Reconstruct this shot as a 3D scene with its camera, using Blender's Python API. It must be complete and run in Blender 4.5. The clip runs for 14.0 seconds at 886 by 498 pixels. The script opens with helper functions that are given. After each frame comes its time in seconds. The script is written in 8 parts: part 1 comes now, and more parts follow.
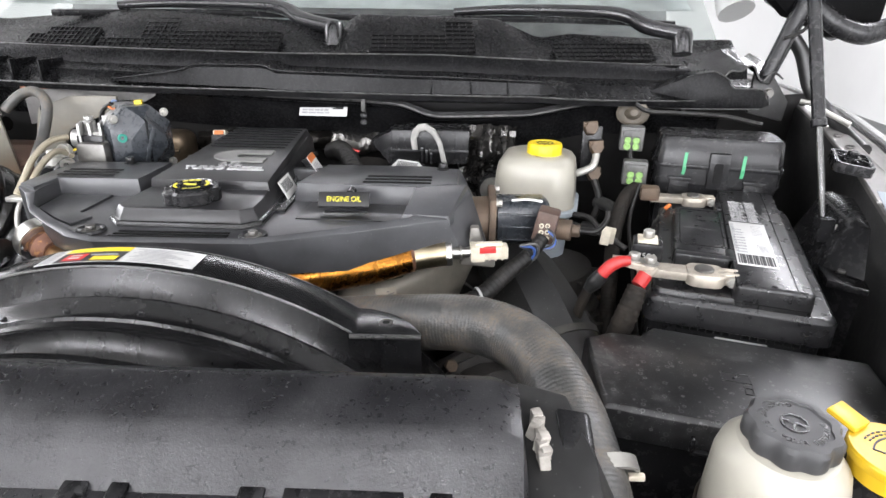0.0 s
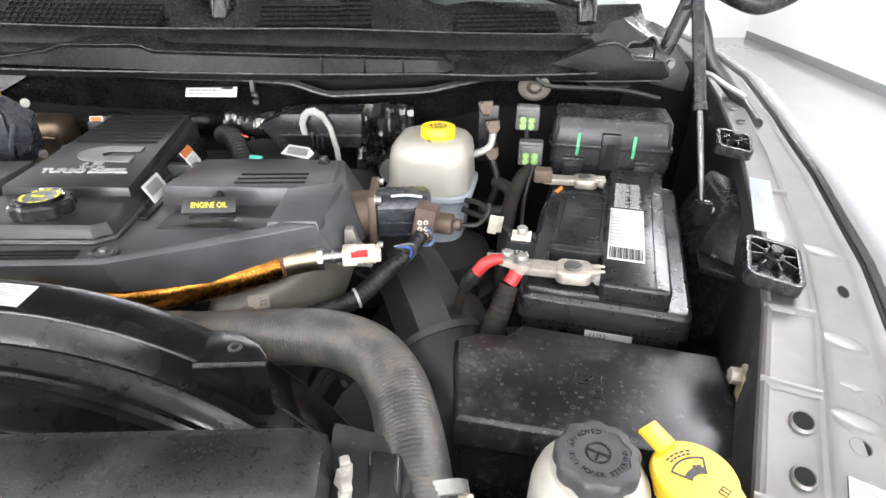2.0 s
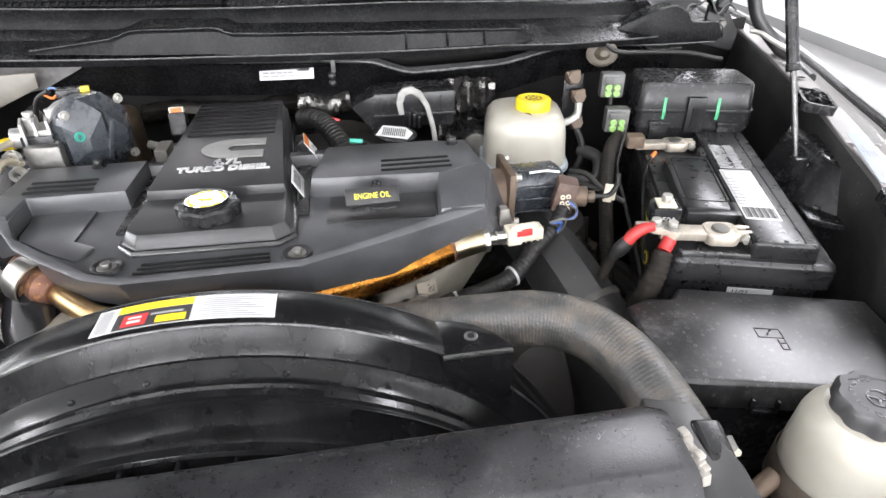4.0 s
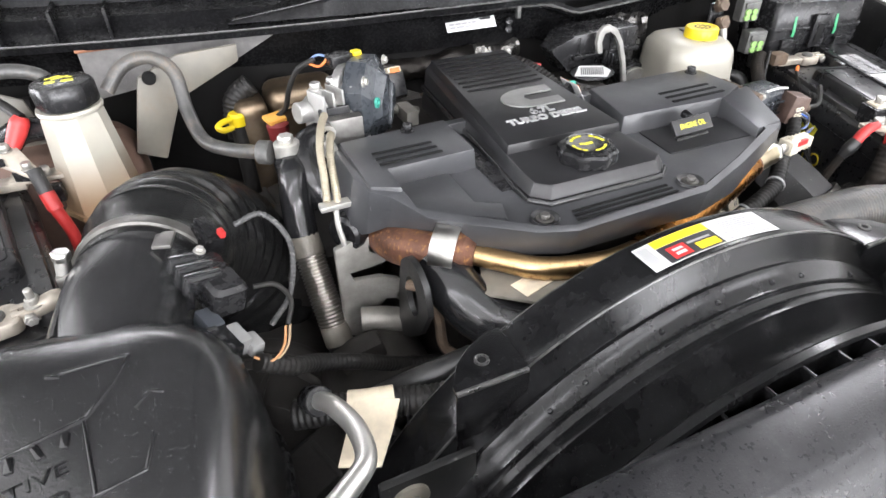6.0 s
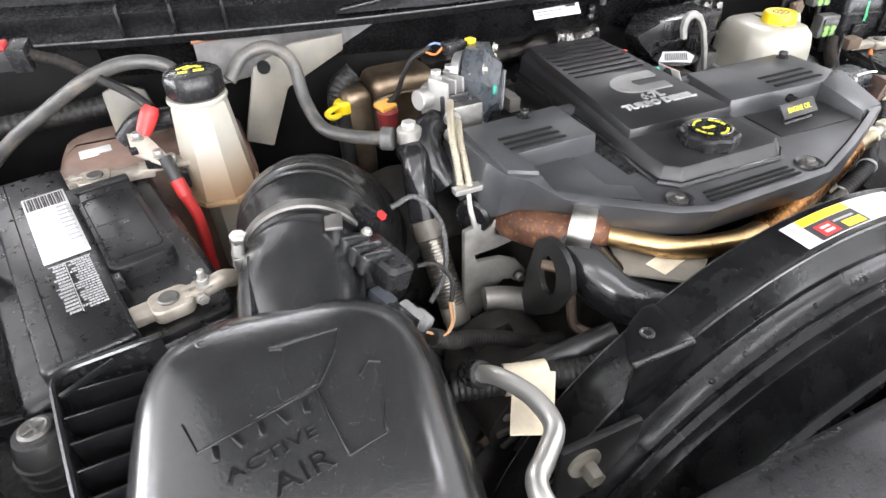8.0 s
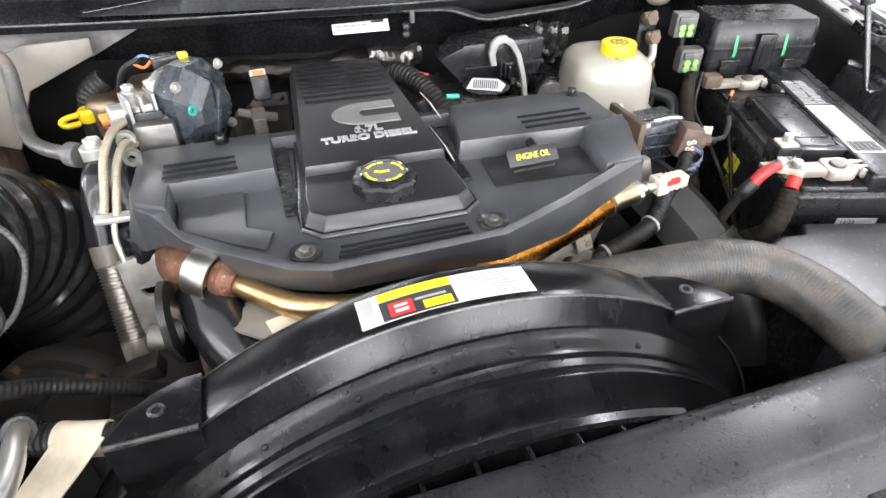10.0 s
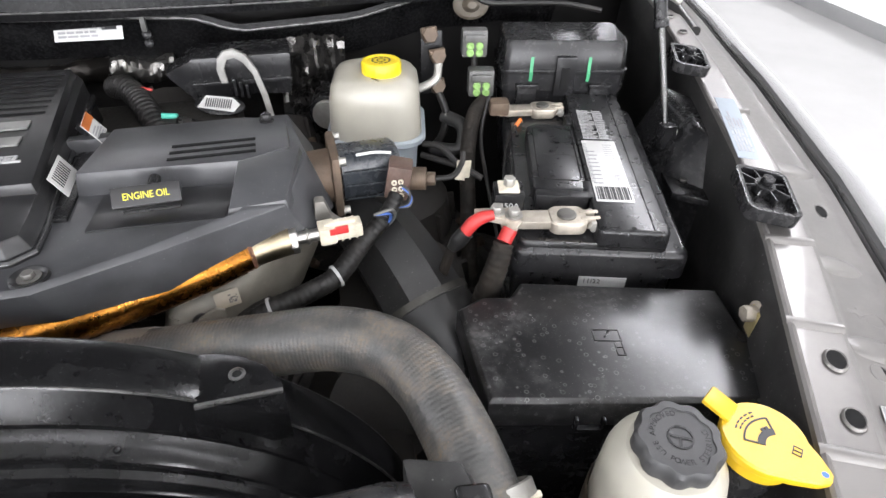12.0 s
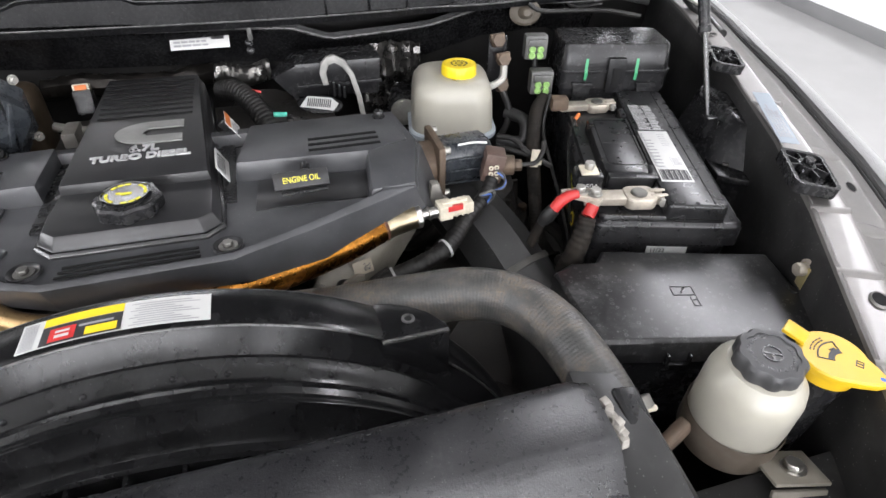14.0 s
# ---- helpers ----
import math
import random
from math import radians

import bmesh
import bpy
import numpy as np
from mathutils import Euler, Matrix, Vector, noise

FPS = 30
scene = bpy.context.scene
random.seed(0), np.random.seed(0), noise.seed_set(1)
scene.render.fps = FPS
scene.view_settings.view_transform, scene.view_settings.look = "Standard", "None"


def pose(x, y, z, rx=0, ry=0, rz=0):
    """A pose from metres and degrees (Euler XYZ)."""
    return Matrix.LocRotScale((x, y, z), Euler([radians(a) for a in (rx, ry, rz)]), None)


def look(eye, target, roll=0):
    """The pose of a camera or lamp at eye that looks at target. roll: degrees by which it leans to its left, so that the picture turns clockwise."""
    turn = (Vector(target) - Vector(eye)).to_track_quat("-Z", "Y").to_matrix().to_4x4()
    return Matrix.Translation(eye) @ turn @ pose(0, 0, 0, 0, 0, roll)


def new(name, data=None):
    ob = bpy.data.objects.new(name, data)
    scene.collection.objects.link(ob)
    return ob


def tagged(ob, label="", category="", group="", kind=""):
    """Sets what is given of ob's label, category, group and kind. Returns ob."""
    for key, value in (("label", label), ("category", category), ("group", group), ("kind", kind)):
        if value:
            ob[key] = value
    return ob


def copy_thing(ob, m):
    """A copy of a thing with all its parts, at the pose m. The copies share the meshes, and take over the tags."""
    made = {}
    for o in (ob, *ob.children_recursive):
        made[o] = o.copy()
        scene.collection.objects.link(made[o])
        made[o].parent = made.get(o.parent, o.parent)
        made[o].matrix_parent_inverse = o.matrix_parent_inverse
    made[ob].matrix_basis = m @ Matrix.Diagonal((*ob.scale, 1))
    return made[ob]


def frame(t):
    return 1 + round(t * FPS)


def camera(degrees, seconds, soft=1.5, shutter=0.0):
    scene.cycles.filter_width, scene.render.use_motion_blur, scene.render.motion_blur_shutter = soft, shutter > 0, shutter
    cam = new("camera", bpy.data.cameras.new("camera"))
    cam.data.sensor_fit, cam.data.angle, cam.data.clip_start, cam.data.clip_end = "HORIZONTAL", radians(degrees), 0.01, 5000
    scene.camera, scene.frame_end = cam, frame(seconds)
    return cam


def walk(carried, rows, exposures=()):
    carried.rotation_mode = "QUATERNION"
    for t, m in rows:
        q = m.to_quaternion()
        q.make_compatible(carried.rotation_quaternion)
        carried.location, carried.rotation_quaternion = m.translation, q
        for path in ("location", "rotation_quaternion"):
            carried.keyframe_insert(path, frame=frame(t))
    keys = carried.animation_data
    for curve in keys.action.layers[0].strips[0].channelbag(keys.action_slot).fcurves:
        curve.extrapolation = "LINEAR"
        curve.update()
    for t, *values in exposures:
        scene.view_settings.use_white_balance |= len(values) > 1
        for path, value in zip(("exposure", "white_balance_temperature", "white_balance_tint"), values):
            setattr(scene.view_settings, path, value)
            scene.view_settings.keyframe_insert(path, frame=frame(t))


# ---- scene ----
cam = camera(74.8, 14.0)
PATH = [
    (0, (0.263, 0.03, 1.454), (0.203, 1.88, 0.696), 0.6),
    (0.5, (0.288, 0.045, 1.455), (0.229, 1.894, 0.696), 0.6),
    (1, (0.315, 0.079, 1.46), (0.27, 1.9, 0.634), 0.5),
    (1.5, (0.345, 0.098, 1.473), (0.35, 1.879, 0.564), 0.4),
    (2, (0.361, 0.064, 1.513), (0.435, 1.829, 0.575), 0.6),
    (2.2, (0.358, 0.051, 1.526), (0.456, 1.812, 0.582), 0.7),
    (4.3, (0.047, 0.111, 1.533), (0.378, 1.769, 0.465), -0.4),
    (4.5, (0.003, 0.132, 1.523), (0.373, 1.774, 0.442), -0.4),
    (5, (-0.104, 0.174, 1.517), (0.382, 1.763, 0.404), -0.8),
    (5.5, (-0.226, 0.184, 1.522), (0.339, 1.721, 0.373), -1.1),
    (6, (-0.389, 0.2, 1.542), (0.261, 1.677, 0.361), -1.3),
    (6.5, (-0.496, 0.219, 1.555), (0.171, 1.672, 0.354), -1.6),
    (7, (-0.56, 0.238, 1.562), (0.108, 1.688, 0.356), -1.9),
    (7.2, (-0.57, 0.24, 1.559), (0.1, 1.686, 0.351), -1.9),
    (9.3, (-0.284, 0.212, 1.547), (0.246, 1.71, 0.333), -1.3),
    (9.5, (-0.239, 0.207, 1.543), (0.289, 1.711, 0.335), -0.9),
    (10, (-0.128, 0.166, 1.546), (0.366, 1.68, 0.335), -0.1),
    (10.5, (-0.028, 0.134, 1.545), (0.413, 1.662, 0.332), 0.2),
    (11, (0.098, 0.141, 1.541), (0.507, 1.676, 0.326), 0.6),
    (11.5, (0.195, 0.155, 1.533), (0.612, 1.692, 0.322), 0.9),
    (12, (0.268, 0.16, 1.533), (0.696, 1.697, 0.326), 1.0),
    (12.5, (0.291, 0.16, 1.534), (0.733, 1.696, 0.332), 1.1),
    (13, (0.264, 0.147, 1.554), (0.715, 1.68, 0.352), 1.0),
    (13.5, (0.244, 0.133, 1.55), (0.706, 1.664, 0.348), 0.9),
    (14, (0.117, 0.098, 1.569), (0.589, 1.624, 0.365), 0.9),
]
walk(cam, [(t, look(eye, target, roll)) for t, eye, target, roll in PATH], [(0, -0.36), (0.5, -0.16), (1, -0.06), (1.5, 0.08), (2.2, -0.06), (4.5, -0.05), (5.5, -0.02), (6.5, 0.09), (9.5, 0.12), (10.5, 0.03), (11.5, -0.08), (12.5, -0.50), (14, -0.60)])

# ---- room light ----
world = bpy.data.worlds.new("world")
scene.world = world
world.use_nodes = True
world.node_tree.nodes["Background"].inputs[0].default_value = (0.9, 0.95, 1.0, 1)
world.node_tree.nodes["Background"].inputs[1].default_value = 0.02
CEILING = 3.5
# ceiling lights: x, y, length along x, length along y, watts
LAMPS = [(-2.4, -1.0, 2.2, 0.3, 30), (0.3, -1.0, 2.2, 0.3, 22), (3.0, -1.0, 2.2, 0.3, 30), (-2.4, -3.4, 2.2, 0.3, 150), (0.9, -3.4, 2.2, 0.3, 150), (-4.4, 1.6, 0.3, 2.2, 148), (-4.4, -2.0, 0.3, 2.2, 81), (2.5, 2.1, 0.35, 2.4, 148), (4.0, 6.6, 0.3, 2.2, 96), (-0.6, 5.0, 2.2, 0.3, 89), (-3.4, 7.4, 2.2, 0.3, 89)]


def area(x, y, w, d, watts):
    lamp = bpy.data.lights.new("tube_light", "AREA")
    lamp.shape, lamp.size, lamp.size_y, lamp.energy, lamp.color = "RECTANGLE", w, d, watts, (0.945, 0.938, 1.0)
    ob = new("tube_light", lamp)
    ob.matrix_world = pose(x, y, CEILING - 0.08)
    return ob


for lamp_row in LAMPS:
    area(*lamp_row)
# added fill lamps at the blank west and south walls, as assumed window light
for wx, wy, turn, wide, watts in ((-6.35, 3.2, -90, 5.0, 470), (-2.0, -5.2, 0, 4.0, 400), (2.9, -5.2, 0, 3.6, 330)):
    day = bpy.data.lights.new("assumed_window_light", "AREA")
    day.shape, day.size, day.size_y, day.energy, day.color = "RECTANGLE", wide, 1.9, watts, (0.95, 0.955, 1.0)
    new("assumed_window_light", day).matrix_world = pose(wx, wy, 1.75, 90, 0, turn)

# ---- mesh tools ----
POSES = {}


def thing(name, label, category, m=None, group="", kind="", local=True):
    """An Empty at m that parents the parts of one thing. local: the parts' places are given in m, else in the world."""
    ob = new(name)
    m = m or Matrix()
    ob.matrix_world = m
    ob.empty_display_size = 0.02
    POSES[ob.name] = (m, local)
    return tagged(ob, label, category, group, kind)


def part(name, bm, material, parent=None, label="", angle=35, kind=""):
    mesh = bpy.data.meshes.new(name)
    bmesh.ops.recalc_face_normals(bm, faces=bm.faces)
    bm.to_mesh(mesh)
    bm.free()
    for p in mesh.polygons:
        p.use_smooth = True
    mesh.set_sharp_from_angle(angle=radians(angle))
    mesh.materials.append(material)
    ob = new(name, mesh)
    if parent:
        ob.parent = parent
        if parent.name in POSES and not POSES[parent.name][1]:
            ob.matrix_parent_inverse = POSES[parent.name][0].inverted()
    return tagged(ob, label, kind=kind)


def single(name, bm, material, label, category, group="", kind="", angle=35):
    return tagged(part(name, bm, material, None, angle=angle), label, category, group, kind)


def merge(*bms):
    out = bmesh.new()
    for b in bms:
        mesh = bpy.data.meshes.new("tmp")
        b.to_mesh(mesh)
        b.free()
        out.from_mesh(mesh)
        bpy.data.meshes.remove(mesh)
    return out


def moved(bm, m):
    bmesh.ops.transform(bm, matrix=m, verts=bm.verts)
    return bm


def bevelled(bm, width, seg=2, limit=20):
    if width > 0:
        edges = [e for e in bm.edges if len(e.link_faces) == 2 and e.calc_face_angle(0) > radians(limit)]
        bmesh.ops.bevel(bm, geom=edges, offset=width, segments=seg, profile=0.6, affect="EDGES", clamp_overlap=True)
    return bm


def box(x0, x1, y0, y1, z0, z1, bev=0.002, seg=2):
    bm = bmesh.new()
    bmesh.ops.create_cube(bm, size=1, matrix=Matrix.LocRotScale(((x0 + x1) / 2, (y0 + y1) / 2, (z0 + z1) / 2), None, (x1 - x0, y1 - y0, z1 - z0)))
    return bevelled(bm, min(bev, 0.45 * min(x1 - x0, y1 - y0, z1 - z0)), seg)


def loft(rings, bev=0.0, seg=2, closed=True, caps=True):
    """Skin over rings of as many points each."""
    bm = bmesh.new()
    vs = [[bm.verts.new(p) for p in ring] for ring in rings]
    n = len(rings[0])
    for a, b in zip(vs, vs[1:]):
        for i in range(n if closed else n - 1):
            j = (i + 1) % n
            bm.faces.new((a[i], a[j], b[j], b[i]))
    if caps and closed:
        bm.faces.new(vs[0])
        bm.faces.new(vs[-1])
    bmesh.ops.recalc_face_normals(bm, faces=bm.faces)
    return bevelled(bm, bev, seg)


def shrink(poly, d):
    """poly, run counter-clockwise, drawn in by d."""
    out, n = [], len(poly)
    for i in range(n):
        p, a, b = Vector(poly[i]), Vector(poly[i - 1]), Vector(poly[(i + 1) % n])
        e, f = (p - a).normalized(), (b - p).normalized()
        u, v = Vector((-e.y, e.x)), Vector((-f.y, f.x))
        k = 1 + u.dot(v)
        out.append(tuple(p + (u + v) * (d / max(k, 0.3))))
    return out


def prism(poly, z0, z1, bev=0.002, taper=0.0, seg=2):
    top = shrink(poly, taper) if taper else poly
    return loft([[(x, y, z0) for x, y in poly], [(x, y, z1) for x, y in top]], bev, seg)


def rounded(w, d, r, n=5):
    """A rectangle w by d about the origin with round corners."""
    out = []
    for k, (sx, sy) in enumerate(((1, -1), (1, 1), (-1, 1), (-1, -1))):
        for i in range(n + 1):
            a = radians(-90 + 90 * k + 90 * i / n)
            out.append((sx * (w / 2 - r) + r * math.cos(a), sy * (d / 2 - r) + r * math.sin(a)))
    return out


def lathe(profile, segs=32, lobes=0, amp=0.0, sharp=1.0):
    rings = []
    for r, z in profile:
        ring = []
        for i in range(segs):
            a = 2 * math.pi * i / segs
            k = 1 - amp * (0.5 - 0.5 * math.cos(lobes * a)) ** sharp if lobes else 1
            ring.append((max(r, 1e-4) * k * math.cos(a), max(r, 1e-4) * k * math.sin(a), z))
        rings.append(ring)
    if profile[0][0] > 5e-4 and profile[-1][0] > 5e-4:
        return loft([*rings, rings[0]], caps=False)
    return loft(rings)


def spline(points, res=8):
    ps = [Vector(p) for p in points]
    if len(ps) < 3:
        return [ps[0].lerp(ps[-1], i / res) for i in range(res + 1)]
    ps = [2 * ps[0] - ps[1], *ps, 2 * ps[-1] - ps[-2]]
    out = []
    for i in range(1, len(ps) - 2):
        a, b, c, d = ps[i - 1:i + 3]
        for k in range(res):
            t = k / res
            out.append(0.5 * (2 * b + (c - a) * t + (2 * a - 5 * b + 4 * c - d) * t * t + (3 * b - a - 3 * c + d) * t ** 3))
    return [*out, ps[-2]]


def tube(points, r, segs=12, res=8, rib=0.0, amp=0.0, r1=None, smooth=True, caps=True):
    """A round rod along a curve; rib: the pitch of rings of height amp on it."""
    path = spline(points, res) if smooth else [Vector(p) for p in points]
    if rib:
        fine, step = [path[0]], rib / 4
        for a, b in zip(path, path[1:]):
            n = max(1, round((b - a).length / step))
            fine += [a.lerp(b, (i + 1) / n) for i in range(n)]
        path = fine
    rings, up = [], Vector((0, 0, 1))
    n = len(path)
    for i, p in enumerate(path):
        d = (path[min(i + 1, n - 1)] - path[max(i - 1, 0)]).normalized()
        if i == 0:
            side = d.cross(up if abs(d.z) < 0.9 else Vector((1, 0, 0))).normalized()
        else:
            side = (side - d * side.dot(d)).normalized()
        top = side.cross(d)
        if isinstance(r, (list, tuple)):
            f = i / (n - 1) * (len(r) - 1)
            k = min(int(f), len(r) - 2)
            rad = r[k] + (r[k + 1] - r[k]) * (f - k)
        else:
            rad = r if r1 is None else r + (r1 - r) * i / (n - 1)
        if rib and i % 4 in (1, 2):
            rad += amp
        rings.append([p + (side * math.cos(2 * math.pi * k / segs) + top * math.sin(2 * math.pi * k / segs)) * rad for k in range(segs)])
    return loft(rings, caps=caps)


def along(a, b):
    """A pose at a whose z axis points to b."""
    a, b = Vector(a), Vector(b)
    return Matrix.Translation(a) @ (b - a).to_track_quat("Z", "Y").to_matrix().to_4x4()


def rod(a, b, r, segs=16, bev=0.001, r1=None):
    h = (Vector(b) - Vector(a)).length
    r1 = r if r1 is None else r1
    return moved(lathe([(0, 0), (r - bev, 0), (r, bev), (r1, h - bev), (r1 - bev, h), (0, h)], segs), along(a, b))


def hexbolt(r, h, washer=0.0, wh=0.0015):
    bms = [bevelled(lathe([(0, 0), (r, 0), (r, h), (0, h)], 6), r * 0.08, 1)]
    if washer:
        bms.append(lathe([(0, -wh), (washer, -wh), (washer, 0), (0, 0)], 20))
    return merge(*bms)


def lettering(text, size, depth=0.0006, align="CENTER", bold=0.0):
    """Raised letters in the xy plane, as a bmesh."""
    cu = bpy.data.curves.new("letters", "FONT")
    cu.body, cu.size, cu.extrude, cu.align_x, cu.align_y = text, size, depth, align, "CENTER"
    cu.offset = bold
    ob = bpy.data.objects.new("letters", cu)
    scene.collection.objects.link(ob)
    bpy.context.view_layer.update()
    mesh = bpy.data.meshes.new_from_object(ob.evaluated_get(bpy.context.evaluated_depsgraph_get()))
    bm = bmesh.new()
    bm.from_mesh(mesh)
    bpy.data.meshes.remove(mesh)
    bpy.data.objects.remove(ob)
    bpy.data.curves.remove(cu)
    return bm


def bars(w, d, rows, seed, h=0.0004, fill=0.55, words=(2, 5)):
    """Rows of short flat bars in a field w by d, for small print."""
    rnd = random.Random(seed)
    bms = []
    for i in range(rows):
        y = d / 2 - (i + 0.5) * d / rows
        x = -w / 2
        end = w / 2 * rnd.uniform(0.3, 1.0)
        while x < end:
            l = rnd.uniform(0.06, 0.22) * w
            bms.append(box(x, min(x + l, w / 2), y - fill * d / rows / 2, y + fill * d / rows / 2, 0, h, 0))
            x += l + 0.03 * w
    return merge(*bms)

# ---- materials ----
def surface(name, color, rough=0.5, metal=0.0, dust=0.0, dust_color=(0.30, 0.295, 0.285), grain=0.12, grain_scale=900.0, patch=14.0, vary=0.25, spec=0.5, second=None, second_at=0.55, coat=0.0, streak=1.0, speck=0.0, speck_scale=330.0, rings=0.0):
    """Principled surface with patches of wear, dust and a fine grain."""
    m = bpy.data.materials.new(name)
    m.use_nodes = True
    t = m.node_tree
    b = t.nodes["Principled BSDF"]

    def node(kind, **kw):
        n = t.nodes.new(kind)
        for k, v in kw.items():
            n.inputs[k].default_value = v
        return n

    co = t.nodes.new("ShaderNodeTexCoord")
    mp = t.nodes.new("ShaderNodeMapping")
    mp.inputs["Scale"].default_value = (1, 1, streak)
    t.links.new(co.outputs["Object"], mp.inputs["Vector"])

    def noise_of(scale, detail=4.0, rough_=0.6):
        n = node("ShaderNodeTexNoise", Scale=scale, Detail=detail, Roughness=rough_)
        t.links.new(mp.outputs["Vector"], n.inputs["Vector"])
        return n

    def ramp(src, a, c, lo=0.0, hi=1.0):
        n = node("ShaderNodeMapRange")
        n.interpolation_type = "SMOOTHSTEP"
        for k, v in zip(("From Min", "From Max", "To Min", "To Max"), (a, c, lo, hi)):
            n.inputs[k].default_value = v
        t.links.new(src, n.inputs["Value"])
        return n.outputs["Result"]

    def mix(fac, a, c):
        n = t.nodes.new("ShaderNodeMix")
        n.data_type = "RGBA"
        for sock, v in ((n.inputs[0], fac), (n.inputs[6], a), (n.inputs[7], c)):
            if isinstance(v, (int, float)):
                sock.default_value = v
            elif isinstance(v, tuple):
                sock.default_value = (*v, 1)
            else:
                t.links.new(v, sock)
        return n.outputs[2]

    big, mid, fine = noise_of(patch), noise_of(patch * 9), noise_of(grain_scale, 2.0)
    col = mix(ramp(big.outputs[0], 0.3, 0.7), tuple(c * (1 - vary) for c in color), tuple(min(1, c * (1 + vary)) for c in color))
    if second:
        col = mix(ramp(mid.outputs[0], second_at - 0.08, second_at + 0.12), col, second)
    if dust:
        d1 = ramp(big.outputs[0], 0.42, 0.75, 0.0, dust)
        d2 = ramp(mid.outputs[0], 0.35, 0.75, 0.15, 1.0)
        mul = t.nodes.new("ShaderNodeMath")
        mul.operation = "MULTIPLY"
        t.links.new(d1, mul.inputs[0])
        t.links.new(d2, mul.inputs[1])
        col = mix(mul.outputs[0], col, dust_color)
        rr = node("ShaderNodeMath")
        rr.operation = "ADD"
        t.links.new(mul.outputs[0], rr.inputs[0])
        t.links.new(ramp(mid.outputs[0], 0.3, 0.7, rough * 0.95, min(1, rough * 1.06)), rr.inputs[1])
        t.links.new(rr.outputs[0], b.inputs["Roughness"])
    else:
        t.links.new(ramp(mid.outputs[0], 0.3, 0.7, rough * 0.93, min(1, rough * 1.08)), b.inputs["Roughness"])
    def voronoi(scale):
        n = node("ShaderNodeTexVoronoi", Scale=scale)
        t.links.new(co.outputs["Object"], n.inputs["Vector"])
        return n

    def times(a, c):
        n = t.nodes.new("ShaderNodeMath")
        n.operation = "MULTIPLY"
        t.links.new(a, n.inputs[0])
        t.links.new(c, n.inputs[1])
        return n.outputs[0]

    if speck:
        v = voronoi(speck_scale)
        sep = t.nodes.new("ShaderNodeSeparateColor")
        t.links.new(v.outputs["Color"], sep.inputs[0])
        dot = times(ramp(v.outputs["Distance"], 0.10, 0.26, 1.0, 0.0), ramp(sep.outputs[0], 0.72, 0.98, 0.0, speck))
        col = mix(times(dot, ramp(big.outputs[0], 0.35, 0.65, 0.25, 1.0)), col, dust_color)
    if rings:
        v = voronoi(150.0)
        sep = t.nodes.new("ShaderNodeSeparateColor")
        t.links.new(v.outputs["Color"], sep.inputs[0])
        ring_ = times(ramp(v.outputs["Distance"], 0.20, 0.28), ramp(v.outputs["Distance"], 0.30, 0.38, 1.0, 0.0))
        col = mix(times(ring_, ramp(sep.outputs[1], 0.55, 0.9, 0.0, rings)), col, dust_color)
    if isinstance(col, tuple):
        b.inputs["Base Color"].default_value = (*col, 1)
    else:
        t.links.new(col, b.inputs["Base Color"])
    b.inputs["Metallic"].default_value = metal
    b.inputs["Specular IOR Level"].default_value = spec
    b.inputs["Coat Weight"].default_value = coat
    if grain:
        bump = node("ShaderNodeBump", Strength=grain, Distance=0.0006)
        t.links.new(fine.outputs[0], bump.inputs["Height"])
        t.links.new(bump.outputs[0], b.inputs["Normal"])
    return m


BLACK = surface("black_plastic", (0.013, 0.013, 0.0138), 0.26, dust=0.05, speck=0.35, speck_scale=500, spec=0.34, grain=0.08, grain_scale=700)
COWL = surface("cowl_plastic", (0.006, 0.006, 0.0064), 0.27, dust=0.015, patch=26, speck=0.5, speck_scale=420, spec=0.12, grain=0.02, grain_scale=650)
FIREWALL = surface("sooty_firewall_paint", (0.0075, 0.0073, 0.0071), 0.55, spec=0.12, dust=0.08, dust_color=(0.04, 0.034, 0.030), patch=16, speck=0.4)
# pale colour on thin beads draws the edges' reflected highlights; dust patches on top
EDGE = surface("edge_highlight_paint", (0.035, 0.034, 0.033), 0.28, spec=0.9, vary=0.5, patch=60, dust=0.3, grain=0.05)
BLACK_DUSTY = surface("dusty_black_plastic", (0.017, 0.017, 0.0168), 0.36, dust=0.09, patch=10, speck=0.6, spec=0.4, grain=0.12)
BLACK_GLOSS = surface("glossy_black_plastic", (0.013, 0.013, 0.014), 0.18, spec=0.6, dust=0.02, grain=0.06, patch=9, speck=0.25, speck_scale=700)
SHROUD = surface("shroud_plastic", (0.0085, 0.0085, 0.009), 0.18, speck=0.55, speck_scale=520, dust=0.05, dust_color=(0.12, 0.12, 0.118), grain=0.12, grain_scale=600, patch=34, streak=0.5, spec=0.30)
COVER = surface("engine_cover_plastic", (0.049, 0.050, 0.053), 0.31, dust=0.02, grain=0.08, grain_scale=1400, speck=0.25, speck_scale=300)
COVER_DARK = surface("dark_cover_plastic", (0.016, 0.016, 0.017), 0.30, dust=0.03, grain=0)
DARK_ZINC = surface("dark_zinc", (0.16, 0.155, 0.145), 0.42, metal=0.8, dust=0.2, patch=40)
SLOT = surface("slot_shadow_plastic", (0.008, 0.008, 0.008), 0.8, grain=0, spec=0.2)
RUBBER = surface("weathered_rubber", (0.055, 0.0545, 0.052), 0.38, dust=0.65, dust_color=(0.22, 0.165, 0.105), patch=34, grain=1.0, grain_scale=300, speck=0.6, speck_scale=420, spec=0.6)
RUBBER_BLACK = surface("black_rubber", (0.018, 0.018, 0.0178), 0.32, dust=0.12, grain=0.25)
